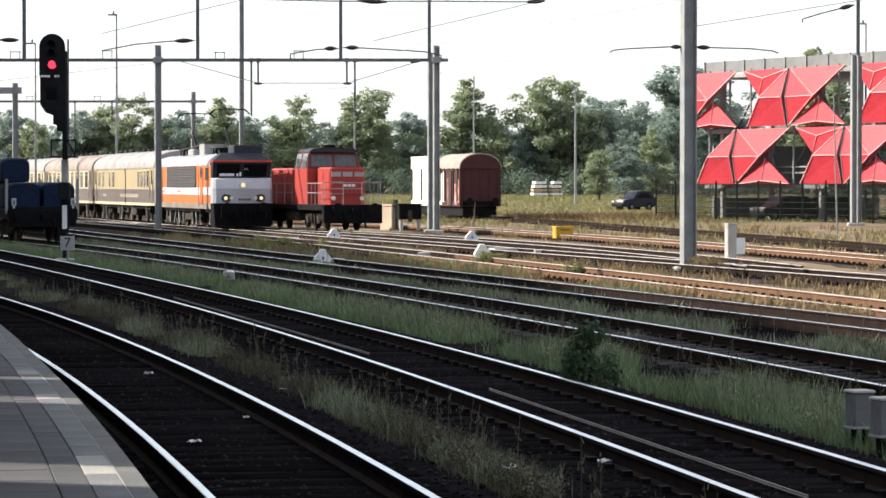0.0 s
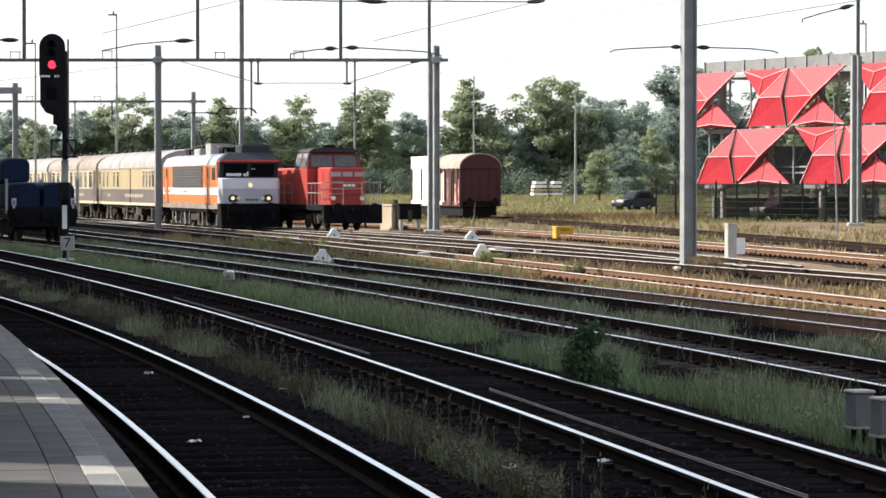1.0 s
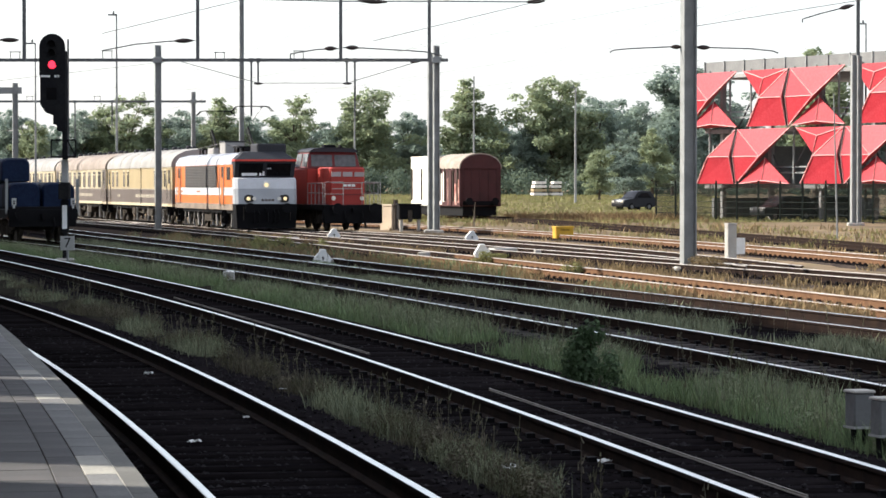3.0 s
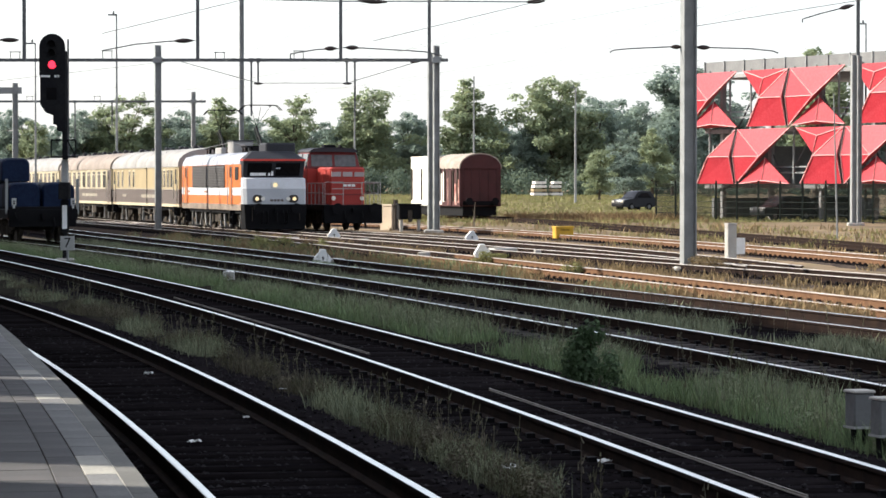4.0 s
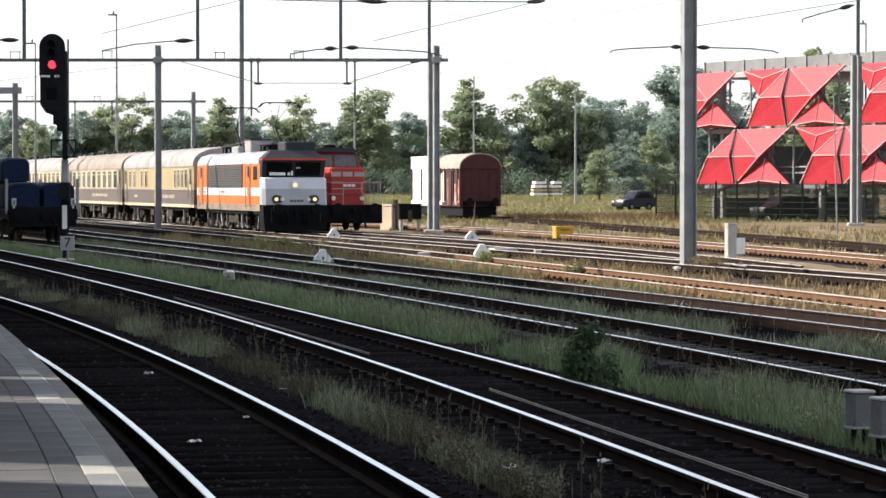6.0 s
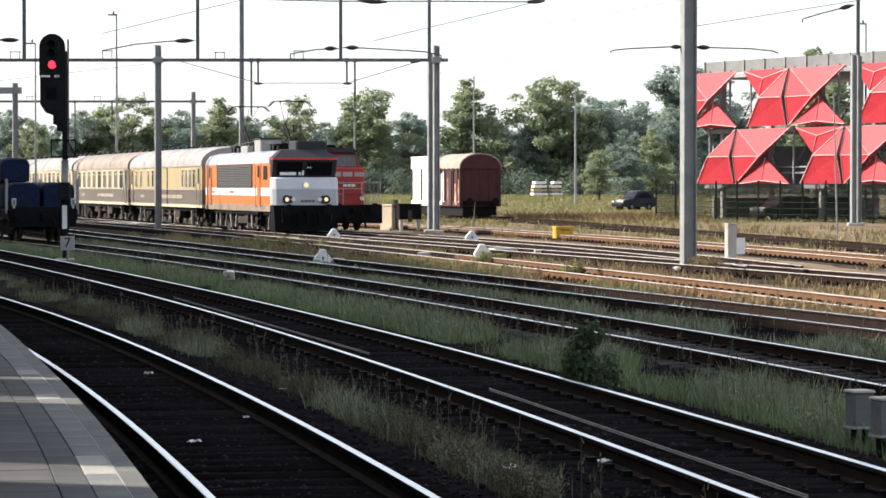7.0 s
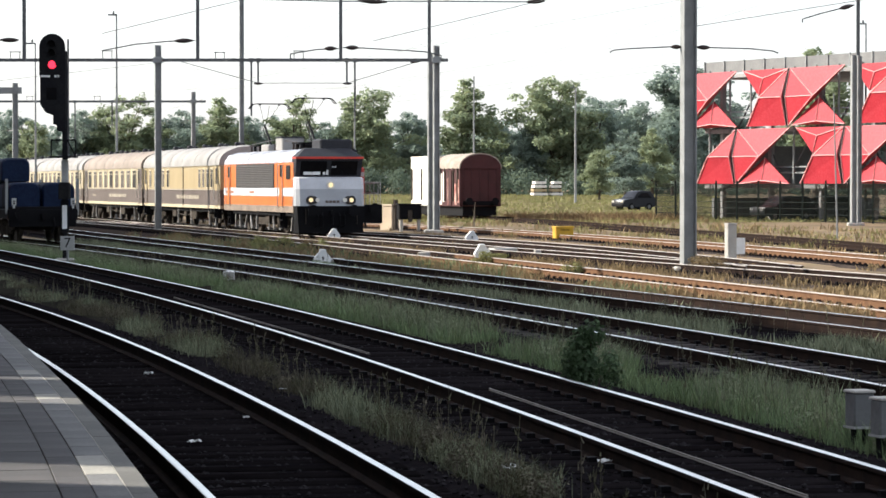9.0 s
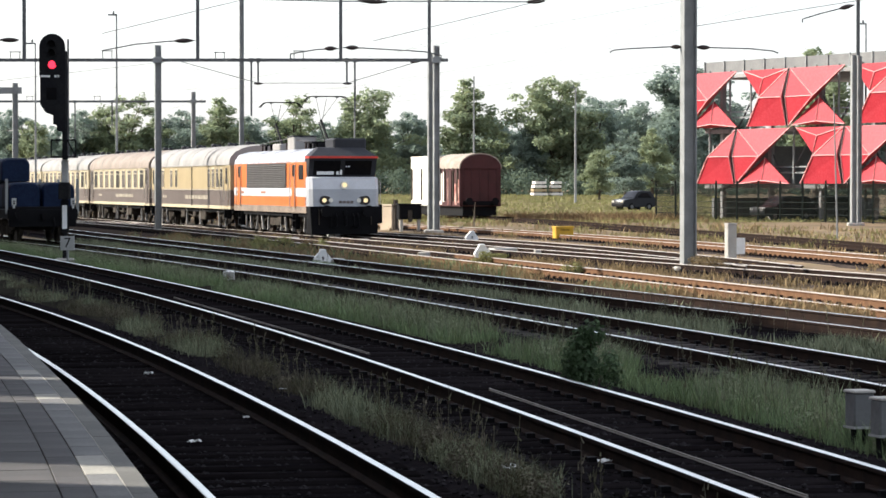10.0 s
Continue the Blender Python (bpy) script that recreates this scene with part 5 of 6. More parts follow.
def platform_edge():
    """The platform's edge: it draws a little nearer to the track towards the viewer's end."""
    near, far = offset(T1, -1.665), offset(T1, -1.74)
    out = []
    for p, q in zip(near, far):
        u = min(max((p[1] - 13.0) / 11.0, 0.0), 1.0)
        out.append((p[0] + (q[0] - p[0]) * u, p[1] + (q[1] - p[1]) * u))
    return out


def platform():
    t = thing("platform", "paved station platform with a pale edge strip along the curve", "platform", kind="structure")
    edge = platform_edge()
    long_line = [p for p in edge if p[1] < 80]
    base = Geo()
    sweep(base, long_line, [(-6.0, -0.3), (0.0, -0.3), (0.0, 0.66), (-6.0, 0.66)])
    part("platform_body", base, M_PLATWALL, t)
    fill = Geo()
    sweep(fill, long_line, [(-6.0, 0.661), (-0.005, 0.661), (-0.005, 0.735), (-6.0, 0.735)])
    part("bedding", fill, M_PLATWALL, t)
    rows = [(0.0, 0.11, 1.0, M_COPING, "coping_stone"), (0.11, 0.155, 0.5, M_STRIP, "strip_tile"), (0.265, 0.15, 0.5, M_PAVE, "paving_tile"),
            (0.415, 0.3, 0.5, M_PAVE, "paving_tile"), (0.715, 0.3, 0.5, M_PAVE, "paving_tile"), (1.015, 0.345, 0.5, M_PAVE, "paving_tile")]
    pale = {12, 13, 22, 27, 41}
    for k, (o, w, l, mt, nm) in enumerate(rows):
        me = Geo().box(0, 0, 0, w - 0.004, l - 0.005, 0.06, bevel=0.003).mesh(nm)
        me.materials.append(mt)
        me2 = Geo().box(0, 0, 0, w - 0.004, l - 0.005, 0.06, bevel=0.003).mesh(nm)
        me2.materials.append(M_PALETILE)
        line = [p for p in offset(edge, -o - w / 2) if 7 < p[1] < 45]
        for i, (x, y, rz) in enumerate(walk_along(line, l, random.uniform(0, l))[:110]):
            q = me2 if (nm == "strip_tile" and i in pale) else me
            part(nm, q, None, t, m=pose(x, y, 0.73 + random.uniform(-0.0015, 0.0015), 0, 0, rz))
    ln = Geo()
    sweep(ln, [p for p in offset(edge, -0.11) if 7 < p[1] < 45], [(-0.0025, 0.757), (0.0025, 0.757), (0.0025, 0.7605), (-0.0025, 0.7605)])
    part("edge_line", ln, M_PALETILE, t, "thin white edge line")
    rest = Geo()
    sweep(rest, [p for p in long_line if p[1] < 45], [(-6.0, 0.735), (-1.36, 0.735), (-1.36, 0.757), (-6.0, 0.757)])
    part("rear_paving", rest, M_PAVE, t)
    here = Geo()
    sweep(here, [p for p in long_line if p[1] < 7.5], [(-1.35, 0.735), (0.0, 0.735), (0.0, 0.757), (-1.35, 0.757)])
    part("near_paving", here, M_PAVE, t)


platform()


# ---- red multi-storey car park ----
M_FACADE = mat("red_perforated_panel", (0.40, 0.027, 0.039), (0.34, 0.023, 0.034), 0.45, s1=0.5, s2=8, bump=0.1, c3=(0.45, 0.065, 0.08), mix3=0.5, spec=0.12)
M_EDGEPINK = mat("pale_panel_edge", (0.75, 0.35, 0.34), None, 0.5, s2=10, bump=0.05)
M_SLAB = mat("grey_car_park_concrete", (0.34, 0.33, 0.32), (0.26, 0.25, 0.245), 0.85, s1=0.4, s2=8)
M_MESH = mat("grey_parapet_mesh", (0.20, 0.20, 0.195), (0.15, 0.15, 0.15), 0.7, 0.2, s1=1, s2=12)


def car_park():
    U, W = Vector((0.465, -0.885, 0)).normalized(), Vector((-0.885, -0.465, 0)).normalized()
    O = Vector((17.9, 209.0, 0))
    t = thing("parking_garage", "open car park clad in folded red panels with a mesh parapet", "building")
    LEN, DEP = 62.0, 16.0

    def P(u, v, z):
        return O + U * u + W * v + Vector((0, 0, z))

    def blockh(g, u0, u1, v0, v1, z0, z1):
        return g.hexa([P(u0, v0, z0), P(u1, v0, z0), P(u1, v1, z0), P(u0, v1, z0), P(u0, v0, z1), P(u1, v0, z1), P(u1, v1, z1), P(u0, v1, z1)])
    for z in (2.05, 5.9, 9.75):
        part("floor_slab", blockh(Geo(), -0.5, LEN, -DEP, -1.0, z - 0.16, z + 0.10), M_SLAB, t)
    for i in range(11):
        for v in (-1.3, -DEP + 0.3):
            part("column", blockh(Geo(), 1.0 + i * 6.0, 1.32 + i * 6.0, v - 0.3, v, -0.3, 9.7), M_SLAB, t)
    for i in range(24):
        u = 0.3 + i * 2.6
        part("steel_post", blockh(Geo(), u, u + 0.1, -0.9, -0.78, 1.9, 10.1), M_GALV, t)
    for z in (2.9, 3.3, 6.75, 7.15):
        part("guard_rail", blockh(Geo(), -0.5, LEN, -1.12, -1.06, z, z + 0.1), M_GALV, t)
    par = part("parapet", blockh(Geo(), -0.5, LEN, -0.95, -0.9, 9.95, 10.75), M_MESH, t, "grey mesh parapet")
    for i in range(26):
        part("parapet_post", blockh(Geo(), -0.4 + i * 2.5, -0.32 + i * 2.5, -0.9, -0.82, 9.9, 10.8), M_GALV, par)
    part("rear_rail", blockh(Geo(), -0.5, LEN, -DEP, -DEP + 0.06, 9.9, 10.6), M_MESH, t)
    # End walls added so that the shaded decks look dark from outside.
    part("darkening_end_wall", blockh(Geo(), -0.5, -0.3, -DEP, -1.6, -0.3, 1.2), M_MESH, t, "grey mesh wall added to darken the ground floor")
    part("darkening_end_wall", blockh(Geo(), -0.5, -0.3, -DEP, -1.6, 2.15, 4.9), M_MESH, t, "grey mesh wall added to darken the first deck")
    for u in (3.0, 9.0, 15.0, 21.0, 27.0):
        for z0, z1 in ((2.2, 5.7), (6.1, 9.5)):
            part("brace", Geo().tube(P(u, -1.5, z0), P(u + 3.0, -1.5, z1), 0.06, n=6).tube(P(u + 3.0, -1.5, z1), P(u + 6.0, -1.5, z0), 0.06, n=6), M_DARKSTEEL, t)

    def folded(name, rim, apexes, faces, label=""):
        """A folded panel: rim points (u, z) in the wall's plane, apex points (u, z, out), faces by index; and pale edges."""
        pts = [P(u, 0.0, z) for u, z in rim] + [P(u, out, z) for u, z, out in apexes]
        front = Geo().add(pts, faces)
        back = [p - W * 0.06 for p in pts]
        front.add(back, [tuple(reversed(q)) for q in faces])
        n = len(rim)
        for i in range(n):
            j = (i + 1) % n
            front.quad(pts[i], pts[j], back[j], back[i])
        ob = part(name, front, M_FACADE, t, label)
        e = Geo()
        done = set()
        for q in faces:
            for a0, b0 in zip(q, q[1:] + q[:1]):
                key = (min(a0, b0), max(a0, b0))
                if key in done or max(a0, b0) < n:
                    continue
                done.add(key)
                e.tube(pts[a0] + W * 0.02, pts[b0] + W * 0.02, 0.04, n=4)
        part("panel_edge", e, M_EDGEPINK, ob)
        return ob
    M12 = 12.75
    for row, (zb, zt, first) in enumerate(((2.2, 5.95, 4.85), (6.12, 9.95, 11.2 - M12))):
        h = zt - zb
        zm = zb + h * 0.5
        for k in range(6):
            uc = first + k * M12
            if uc - 5 > LEN:
                continue
            if uc - 4.85 > -1:
                folded("red_panel", [(uc - 4.85, zb), (uc - 0.12, zb), (uc + 0.1, zt)], [(uc - 2.7, zm, 0.5), (uc - 0.16, zm, 0.4)],
                       [(0, 1, 4, 3), (3, 4, 2), (0, 3, 2), (1, 2, 4)])
            if uc > 0:
                # Black folded strip paints the darkness of the open gap between panels.
                joint = Geo()
                joint.quad(P(uc - 0.11, 0.05, zb), P(uc + 0.09, 0.05, zb), P(uc + 0.19, 0.34, zm), P(uc - 0.09, 0.34, zm))
                joint.quad(P(uc - 0.09, 0.34, zm), P(uc + 0.19, 0.34, zm), P(uc + 0.30, 0.05, zt), P(uc + 0.10, 0.05, zt))
                part("gap_shade_strip", joint, M_BLACK, t, "black strip standing in for the dark of the gap between two panels")
            if uc + 6.6 > 1:
                folded("red_panel", [(uc + 0.12, zb), (uc + 6.6, zt), (uc + 0.32, zt)], [(uc + 0.24, zm, 0.35), (uc + 3.7, zm, 0.5)],
                       [(2, 3, 4), (2, 4, 1), (0, 1, 4), (0, 4, 3), (0, 3, 2)])
                folded("red_panel", [(uc + 0.5, zb), (uc + 6.6, zb), (uc + 3.7, zb + h * 0.47)], [(uc + 3.7, zb + h * 0.06, 0.26)], [(0, 1, 3), (1, 2, 3), (2, 0, 3)])
            folded("red_panel", [(uc + 7.35, zt), (uc + 9.3, zt - h * 0.46), (uc + 12.9, zt)], [(uc + 9.9, zt - h * 0.15, 0.06)], [(0, 1, 3), (1, 2, 3), (2, 0, 3)])
    # stair tube and ground-floor shade
    part("rear_wall", blockh(Geo(), 6.0, LEN, -DEP - 0.2, -DEP, -0.3, 1.9), M_SLAB, t)


car_park()


# ---- mesh fence ----
M_FENCE = mat("dark_green_fence_paint", (0.02, 0.026, 0.022), (0.014, 0.018, 0.016), 0.6, s2=20, bump=0.05, spec=0.05)


def fence():
    t = thing("mesh_fence", "tall dark steel mesh fence before the red building", "fence")
    U = Vector((0.465, -0.885, 0)).normalized()
    O = Vector((14.55, 202.5, -0.3))
    step = 2.5
    for i in range(16):
        p = O + U * (i * step)
        part("post", Geo().box(p.x, p.y, p.z + 1.35, 0.09, 0.09, 2.7, 62), M_FENCE, t)
        if i < 15:
            g = Geo()
            q = p + U * step
            for k in range(1, 20):
                m = p.lerp(q, k / 20)
                g.box(m.x, m.y, m.z + 1.3, 0.026, 0.026, 2.4, 62)
            for k in range(7):
                z = 0.15 + k * 0.39
                g.tube(p + Vector((0, 0, z)), q + Vector((0, 0, z)), 0.022, n=4)
            part("mesh_panel", g, M_FENCE, t)


fence()


# ---- cars ----
def car(m, paint, label, length=4.3):
    t = thing("parked_car", label, "car", m, group="parked cars")
    L, H = length / 2, 0.86
    side = [(-L, 0.35), (-L, 0.72), (-L + 0.1, 0.9), (-L + 1.0, 1.0), (-L + 1.6, 1.56), (-L + 2.0, 1.66), (L - 0.5, 1.64), (L - 0.12, 1.15), (L, 0.95), (L, 0.4), (L - 0.3, 0.28), (-L + 0.3, 0.28)]
    rings = []
    for x, k in ((-H, 0.90), (-H + 0.08, 1.0), (H - 0.08, 1.0), (H, 0.90)):
        rings.append([(x * (1.0 if z < 1.05 else 0.86), y * (1 if k == 1 else 0.985), 0.28 + (z - 0.28) * (1 if k == 1 else 0.97)) for y, z in side])
    part("body", Geo().loft(rings), paint, t, smooth=True)
    for s in (-1, 1):
        part("side_glass", Geo().hexa([(s * 0.855, -L + 1.3, 1.05), (s * 0.87, -L + 1.3, 1.05), (s * 0.87, L - 0.5, 1.05), (s * 0.855, L - 0.5, 1.05),
                                       (s * 0.745, -L + 1.95, 1.46), (s * 0.765, -L + 1.95, 1.46), (s * 0.765, L - 0.85, 1.46), (s * 0.745, L - 0.85, 1.46)]), M_GLASS, t)
        part("headlight", Geo().box(s * 0.6, -L - 0.005, 0.75, 0.36, 0.06, 0.16, bevel=0.02), M_CHROME, t)
        part("mirror", Geo().box(s * 0.93, -L + 1.4, 1.05, 0.14, 0.1, 0.12, bevel=0.03), paint, t)
        for y in (-L + 0.85, L - 0.8):
            w = part("wheel", Geo().tube((s * 0.66, y, 0.31), (s * 0.875, y, 0.31), 0.32, n=18), M_BLACK, t)
            part("rim", Geo().tube((s * 0.86, y, 0.31), (s * 0.885, y, 0.31), 0.17, n=14), M_DARKSTEEL, w)
    part("windscreen", Geo().hexa([(-0.7, -L + 1.02, 1.03), (0.7, -L + 1.02, 1.03), (0.7, -L + 1.06, 1.01), (-0.7, -L + 1.06, 1.01),
                                   (-0.62, -L + 1.68, 1.50), (0.62, -L + 1.68, 1.50), (0.62, -L + 1.72, 1.48), (-0.62, -L + 1.72, 1.48)]), M_GLASS, t)
    part("bumper", Geo().box(0, -L - 0.02, 0.45, 1.6, 0.12, 0.2, bevel=0.04), M_BLACK, t)


M_CARBLACK = mat("black_car_paint", (0.012, 0.012, 0.015), (0.009, 0.009, 0.012), 0.3, s2=6, bump=0, spec=0.15)
M_CARSILVER = mat("grey_car_paint", (0.22, 0.23, 0.25), (0.18, 0.19, 0.2), 0.25, 0.5, s2=6, bump=0)
car(pose(16.1, 250.0, -0.02, 0, 0, -55), M_CARBLACK, "dark parked car on the grass beside the fence", 3.5)
car(pose(22.6, 197.3, -0.24, 0, 0, -60), M_CARBLACK, "dark shiny car parked under the red building", 4.2)
car(pose(26.4, 204.5, -0.24, 0, 0, -75), M_CARSILVER, "grey car parked under the red building", 4.2)

# far stacks of pale timber
for x, w in ((12.75, 1.9), (15.0, 1.5)):
    t = thing("timber_stack", "pale stacked timber and crates at the edge of the trees", "timber stack", pose(x * 0.962, 380.0, 0.66, 0, 0, 10), group="pale stacks by the trees")
    for k in range(4):
        part("layer", Geo().box(random.uniform(-.08, .08), 0, 0.3 + k * 0.48, w - k * 0.15, 2.0, 0.32, bevel=0.03), M_VANWHITE if k % 3 != 1 else M_CREAM, t)
        if k < 3:
            part("batten", Geo().box(-w * .35, 0, 0.54 + k * 0.48, 0.12, 1.8, 0.18).box(w * .35, 0, 0.54 + k * 0.48, 0.12, 1.8, 0.18), M_RUNNING, t)
    part("bearer", Geo().box(-w * .35, 0, 0.07, 0.14, 1.9, 0.14).box(w * .35, 0, 0.07, 0.14, 1.9, 0.14), M_RUNNING, t)


# ---- unseen station building, added to lay shade over the near tracks ----
def station():
    t = thing("station_building", "unseen long plain station building added to shade the near tracks", "building", kind="structure")
    d = Vector((-0.167, 1, 0)).normalized()
    n = Vector((d.y, -d.x, 0))
    O = Vector((-11.0, 10.0, 0))

    def slab(g, s0, s1, w0, w1, z0, z1):
        c = [O + d * s + n * w for s, w in ((s0, w0), (s1, w0), (s1, w1), (s0, w1))]
        return g.hexa([(p.x, p.y, z0) for p in c] + [(p.x, p.y, z1) for p in c])
    TOP = 13.3
    # slots placed to let bands of sun fall across the platform
    holes = [(7.0, 8.2, 5.0, 7.2), (12.1, 12.9, 5.6, 7.3), (14.4, 14.9, 5.7, 7.3)]
    s = -60.0
    g = Geo()
    for a0, b0, z0, z1 in holes:
        slab(g, s, a0, -0.5, 0, -0.3, TOP)
        slab(g, a0, b0, -0.5, 0, -0.3, z0)
        slab(g, a0, b0, -0.5, 0, z1, TOP)
        s = b0
    slab(g, s, 133.0, -0.5, 0, -0.3, TOP)
    part("wall_east", g, M_SLAB, t)
    O = O + d * 133.0
    # second stretch bends away so that the coaches stay sunlit
    d = Vector((-0.30, 1, 0)).normalized()
    n = Vector((d.y, -d.x, 0))
    part("wall_north", slab(Geo(), 0.0, 95.0, -0.5, 0, -0.3, TOP + 0.3), M_SLAB, t)
    # unseen platform roof, added to keep sky light off the near tracks
    line = [p for p in platform_edge() if p[1] < 70]
    part("shade_canopy", sweep(Geo(), line, [(-5.6, 4.75), (-0.3, 4.75), (-0.3, 5.0), (-5.6, 5.0)]), M_SLAB, t)
    for x, y, rz in walk_along(offset(line, -4.4), 9.0, 3.0):
        part("canopy_post", Geo().box(x, y, 2.7, 0.25, 0.25, 4.1, rz), M_DARKSTEEL, t)


station()


# ---- trees ----
M_BARK = mat("grey_brown_bark", (0.10, 0.08, 0.06), (0.06, 0.05, 0.04), 0.9, s1=2, s2=15)
# Leaf colours are lifted, and the second blued, to stand in for distance haze.
M_LEAF = mat("summer_foliage", (0.28, 0.33, 0.205), (0.235, 0.285, 0.19), 0.8, s1=0.25, s2=2.0, bump=0, c3=(0.24, 0.24, 0.115), isl=0.16, mix3=0.6, spec=0.06)
M_LEAF_HAZED = mat("haze_paled_foliage", (0.25, 0.31, 0.265), (0.22, 0.27, 0.235), 0.8, s1=0.25, s2=2.0, bump=0, c3=(0.22, 0.265, 0.20), isl=0.14, mix3=0.6, spec=0.06)


def see_through(m, share):
    """Lets light pass through thin leaves."""
    nt = m.node_tree
    p = nt.nodes["Principled BSDF"]
    tr, mx = nt.nodes.new("ShaderNodeBsdfTranslucent"), nt.nodes.new("ShaderNodeMixShader")
    nt.links.new(p.inputs["Base Color"].links[0].from_socket, tr.inputs["Color"])
    mx.inputs[0].default_value = share
    nt.links.new(p.outputs[0], mx.inputs[1])
    nt.links.new(tr.outputs[0], mx.inputs[2])
    nt.links.new(mx.outputs[0], nt.nodes["Material Output"].inputs[0])


# Darker leaves: the shade below the trees is put into their colour.
M_UNDER = mat("shade_toned_undergrowth_leaves", (0.115, 0.15, 0.115), (0.085, 0.115, 0.09), 0.8, s1=0.15, s2=1.5, bump=0, c3=(0.12, 0.14, 0.07), isl=0.15, mix3=0.5, spec=0.05)
see_through(M_LEAF, 0.62)
see_through(M_LEAF_HAZED, 0.62)
see_through(M_UNDER, 0.4)


def leaf_cloud(rng, lobes, n, size):
    """Small leaf clumps spread over and inside a set of ellipsoid lobes (x, y, z, rx, rz)."""
    lobes = np.array(lobes)
    weight = lobes[:, 3] ** 2 * lobes[:, 4]
    idx = rng.choice(len(lobes), n, p=weight / weight.sum())
    d = rng.normal(size=(n, 3))
    d /= np.linalg.norm(d, axis=1)[:, None]
    r = 0.45 + 0.62 * rng.uniform(0, 1, n) + 0.22 * rng.uniform(0, 1, n) ** 6
    L = lobes[idx]
    c = L[:, :3] + d * r[:, None] * np.stack([L[:, 3], L[:, 3], L[:, 4]], 1)
    nrm = d + rng.normal(size=(n, 3)) * 0.55 + np.array([0, 0, 0.25])
    nrm /= np.linalg.norm(nrm, axis=1)[:, None]
    u = np.cross(nrm, rng.normal(size=(n, 3)))
    u /= np.linalg.norm(u, axis=1)[:, None]
    v = np.cross(nrm, u)
    s = size * rng.uniform(0.55, 1.3, n)[:, None]
    quad = np.stack([c - u * s - v * s * 0.5, c + u * s * 0.25 - v * s * 0.75, c + u * s + v * s * 0.35, c - u * s * 0.2 + v * s * 0.7], 1)
    g = Geo()
    g.v = [tuple(p) for p in quad.reshape(-1, 3)]
    g.f = [(4 * i, 4 * i + 1, 4 * i + 2, 4 * i + 3) for i in range(n)]
    return g


def tree(seed, height, spread, leaves, label, material, open_crown=0.5):
    rng = np.random.default_rng(seed)
    t = thing("tree", label, "tree", group="trees behind the yard")
    trunk = Geo()
    bend = rng.uniform(-0.4, 0.4, 2)
    pts = [Vector((bend[0] * k * k, bend[1] * k * k, height * 0.82 * k - 0.4)) for k in (0, 0.25, 0.5, 0.75, 1.0)]
    rad = [0.022 * height, 0.016 * height, 0.012 * height, 0.007 * height, 0.002 * height]
    for a0, b0, r0, r1 in zip(pts[:-1], pts[1:], rad[:-1], rad[1:]):
        trunk.tube(a0, b0, r0, r1, n=8)
    lobes = []
    for i in range(20):
        k = rng.uniform(0.05, 1.0)
        ang = rng.uniform(0, 6.28)
        out = spread * rng.uniform(0.35, 0.72) * (1.0 - 0.62 * k ** 1.6)
        c = Vector((math.cos(ang) * out, math.sin(ang) * out, height * (0.16 + 0.76 * k)))
        base = pts[0].lerp(pts[-1], min(0.95, 0.12 + 0.7 * k))
        trunk.tube(base, c, 0.006 * height, 0.0015 * height, n=5)
        for q in range(6):                       # small sprays of leaves along and round each limb
            d = base.lerp(c, rng.uniform(0.55, 1.12)) + Vector(rng.normal(size=3).tolist()) * spread * 0.09
            rr = spread * rng.uniform(0.06, 0.17)
            lobes.append((d.x, d.y, d.z, rr, rr * rng.uniform(0.55, 0.95)))
    for q in range(7):
        lobes.append((bend[0] + rng.normal() * spread * 0.09, bend[1] + rng.normal() * spread * 0.09, height * rng.uniform(0.86, 0.97), spread * 0.09, height * 0.04))
    for q in range(8):
        lobes.append((rng.normal() * spread * 0.16, rng.normal() * spread * 0.16, height * rng.uniform(0.2, 0.7), spread * rng.uniform(0.16, 0.28), height * 0.10))
    part("trunk", trunk, M_BARK, t)
    part("crown", leaf_cloud(rng, lobes, leaves, 0.0105 * height + 0.02), material, t, "loose crown of small leaves")
    return t


SUNNY, DARK, BROAD = "tall broadleaf tree with a loose sunlit crown", "leafy tree at the wood edge, coloured pale for haze", "broad leafy tree with a ragged outline"
KINDS = [tree(11, 16, 6.6, 12750, SUNNY, M_LEAF), tree(12, 16, 5.8, 11050, SUNNY, M_LEAF), tree(13, 16, 7.4, 13600, BROAD, M_LEAF),
         tree(14, 16, 6.8, 12750, DARK, M_LEAF_HAZED), tree(15, 16, 6.2, 11900, DARK, M_LEAF_HAZED), tree(16, 16, 8.0, 13600, BROAD, M_LEAF_HAZED)]
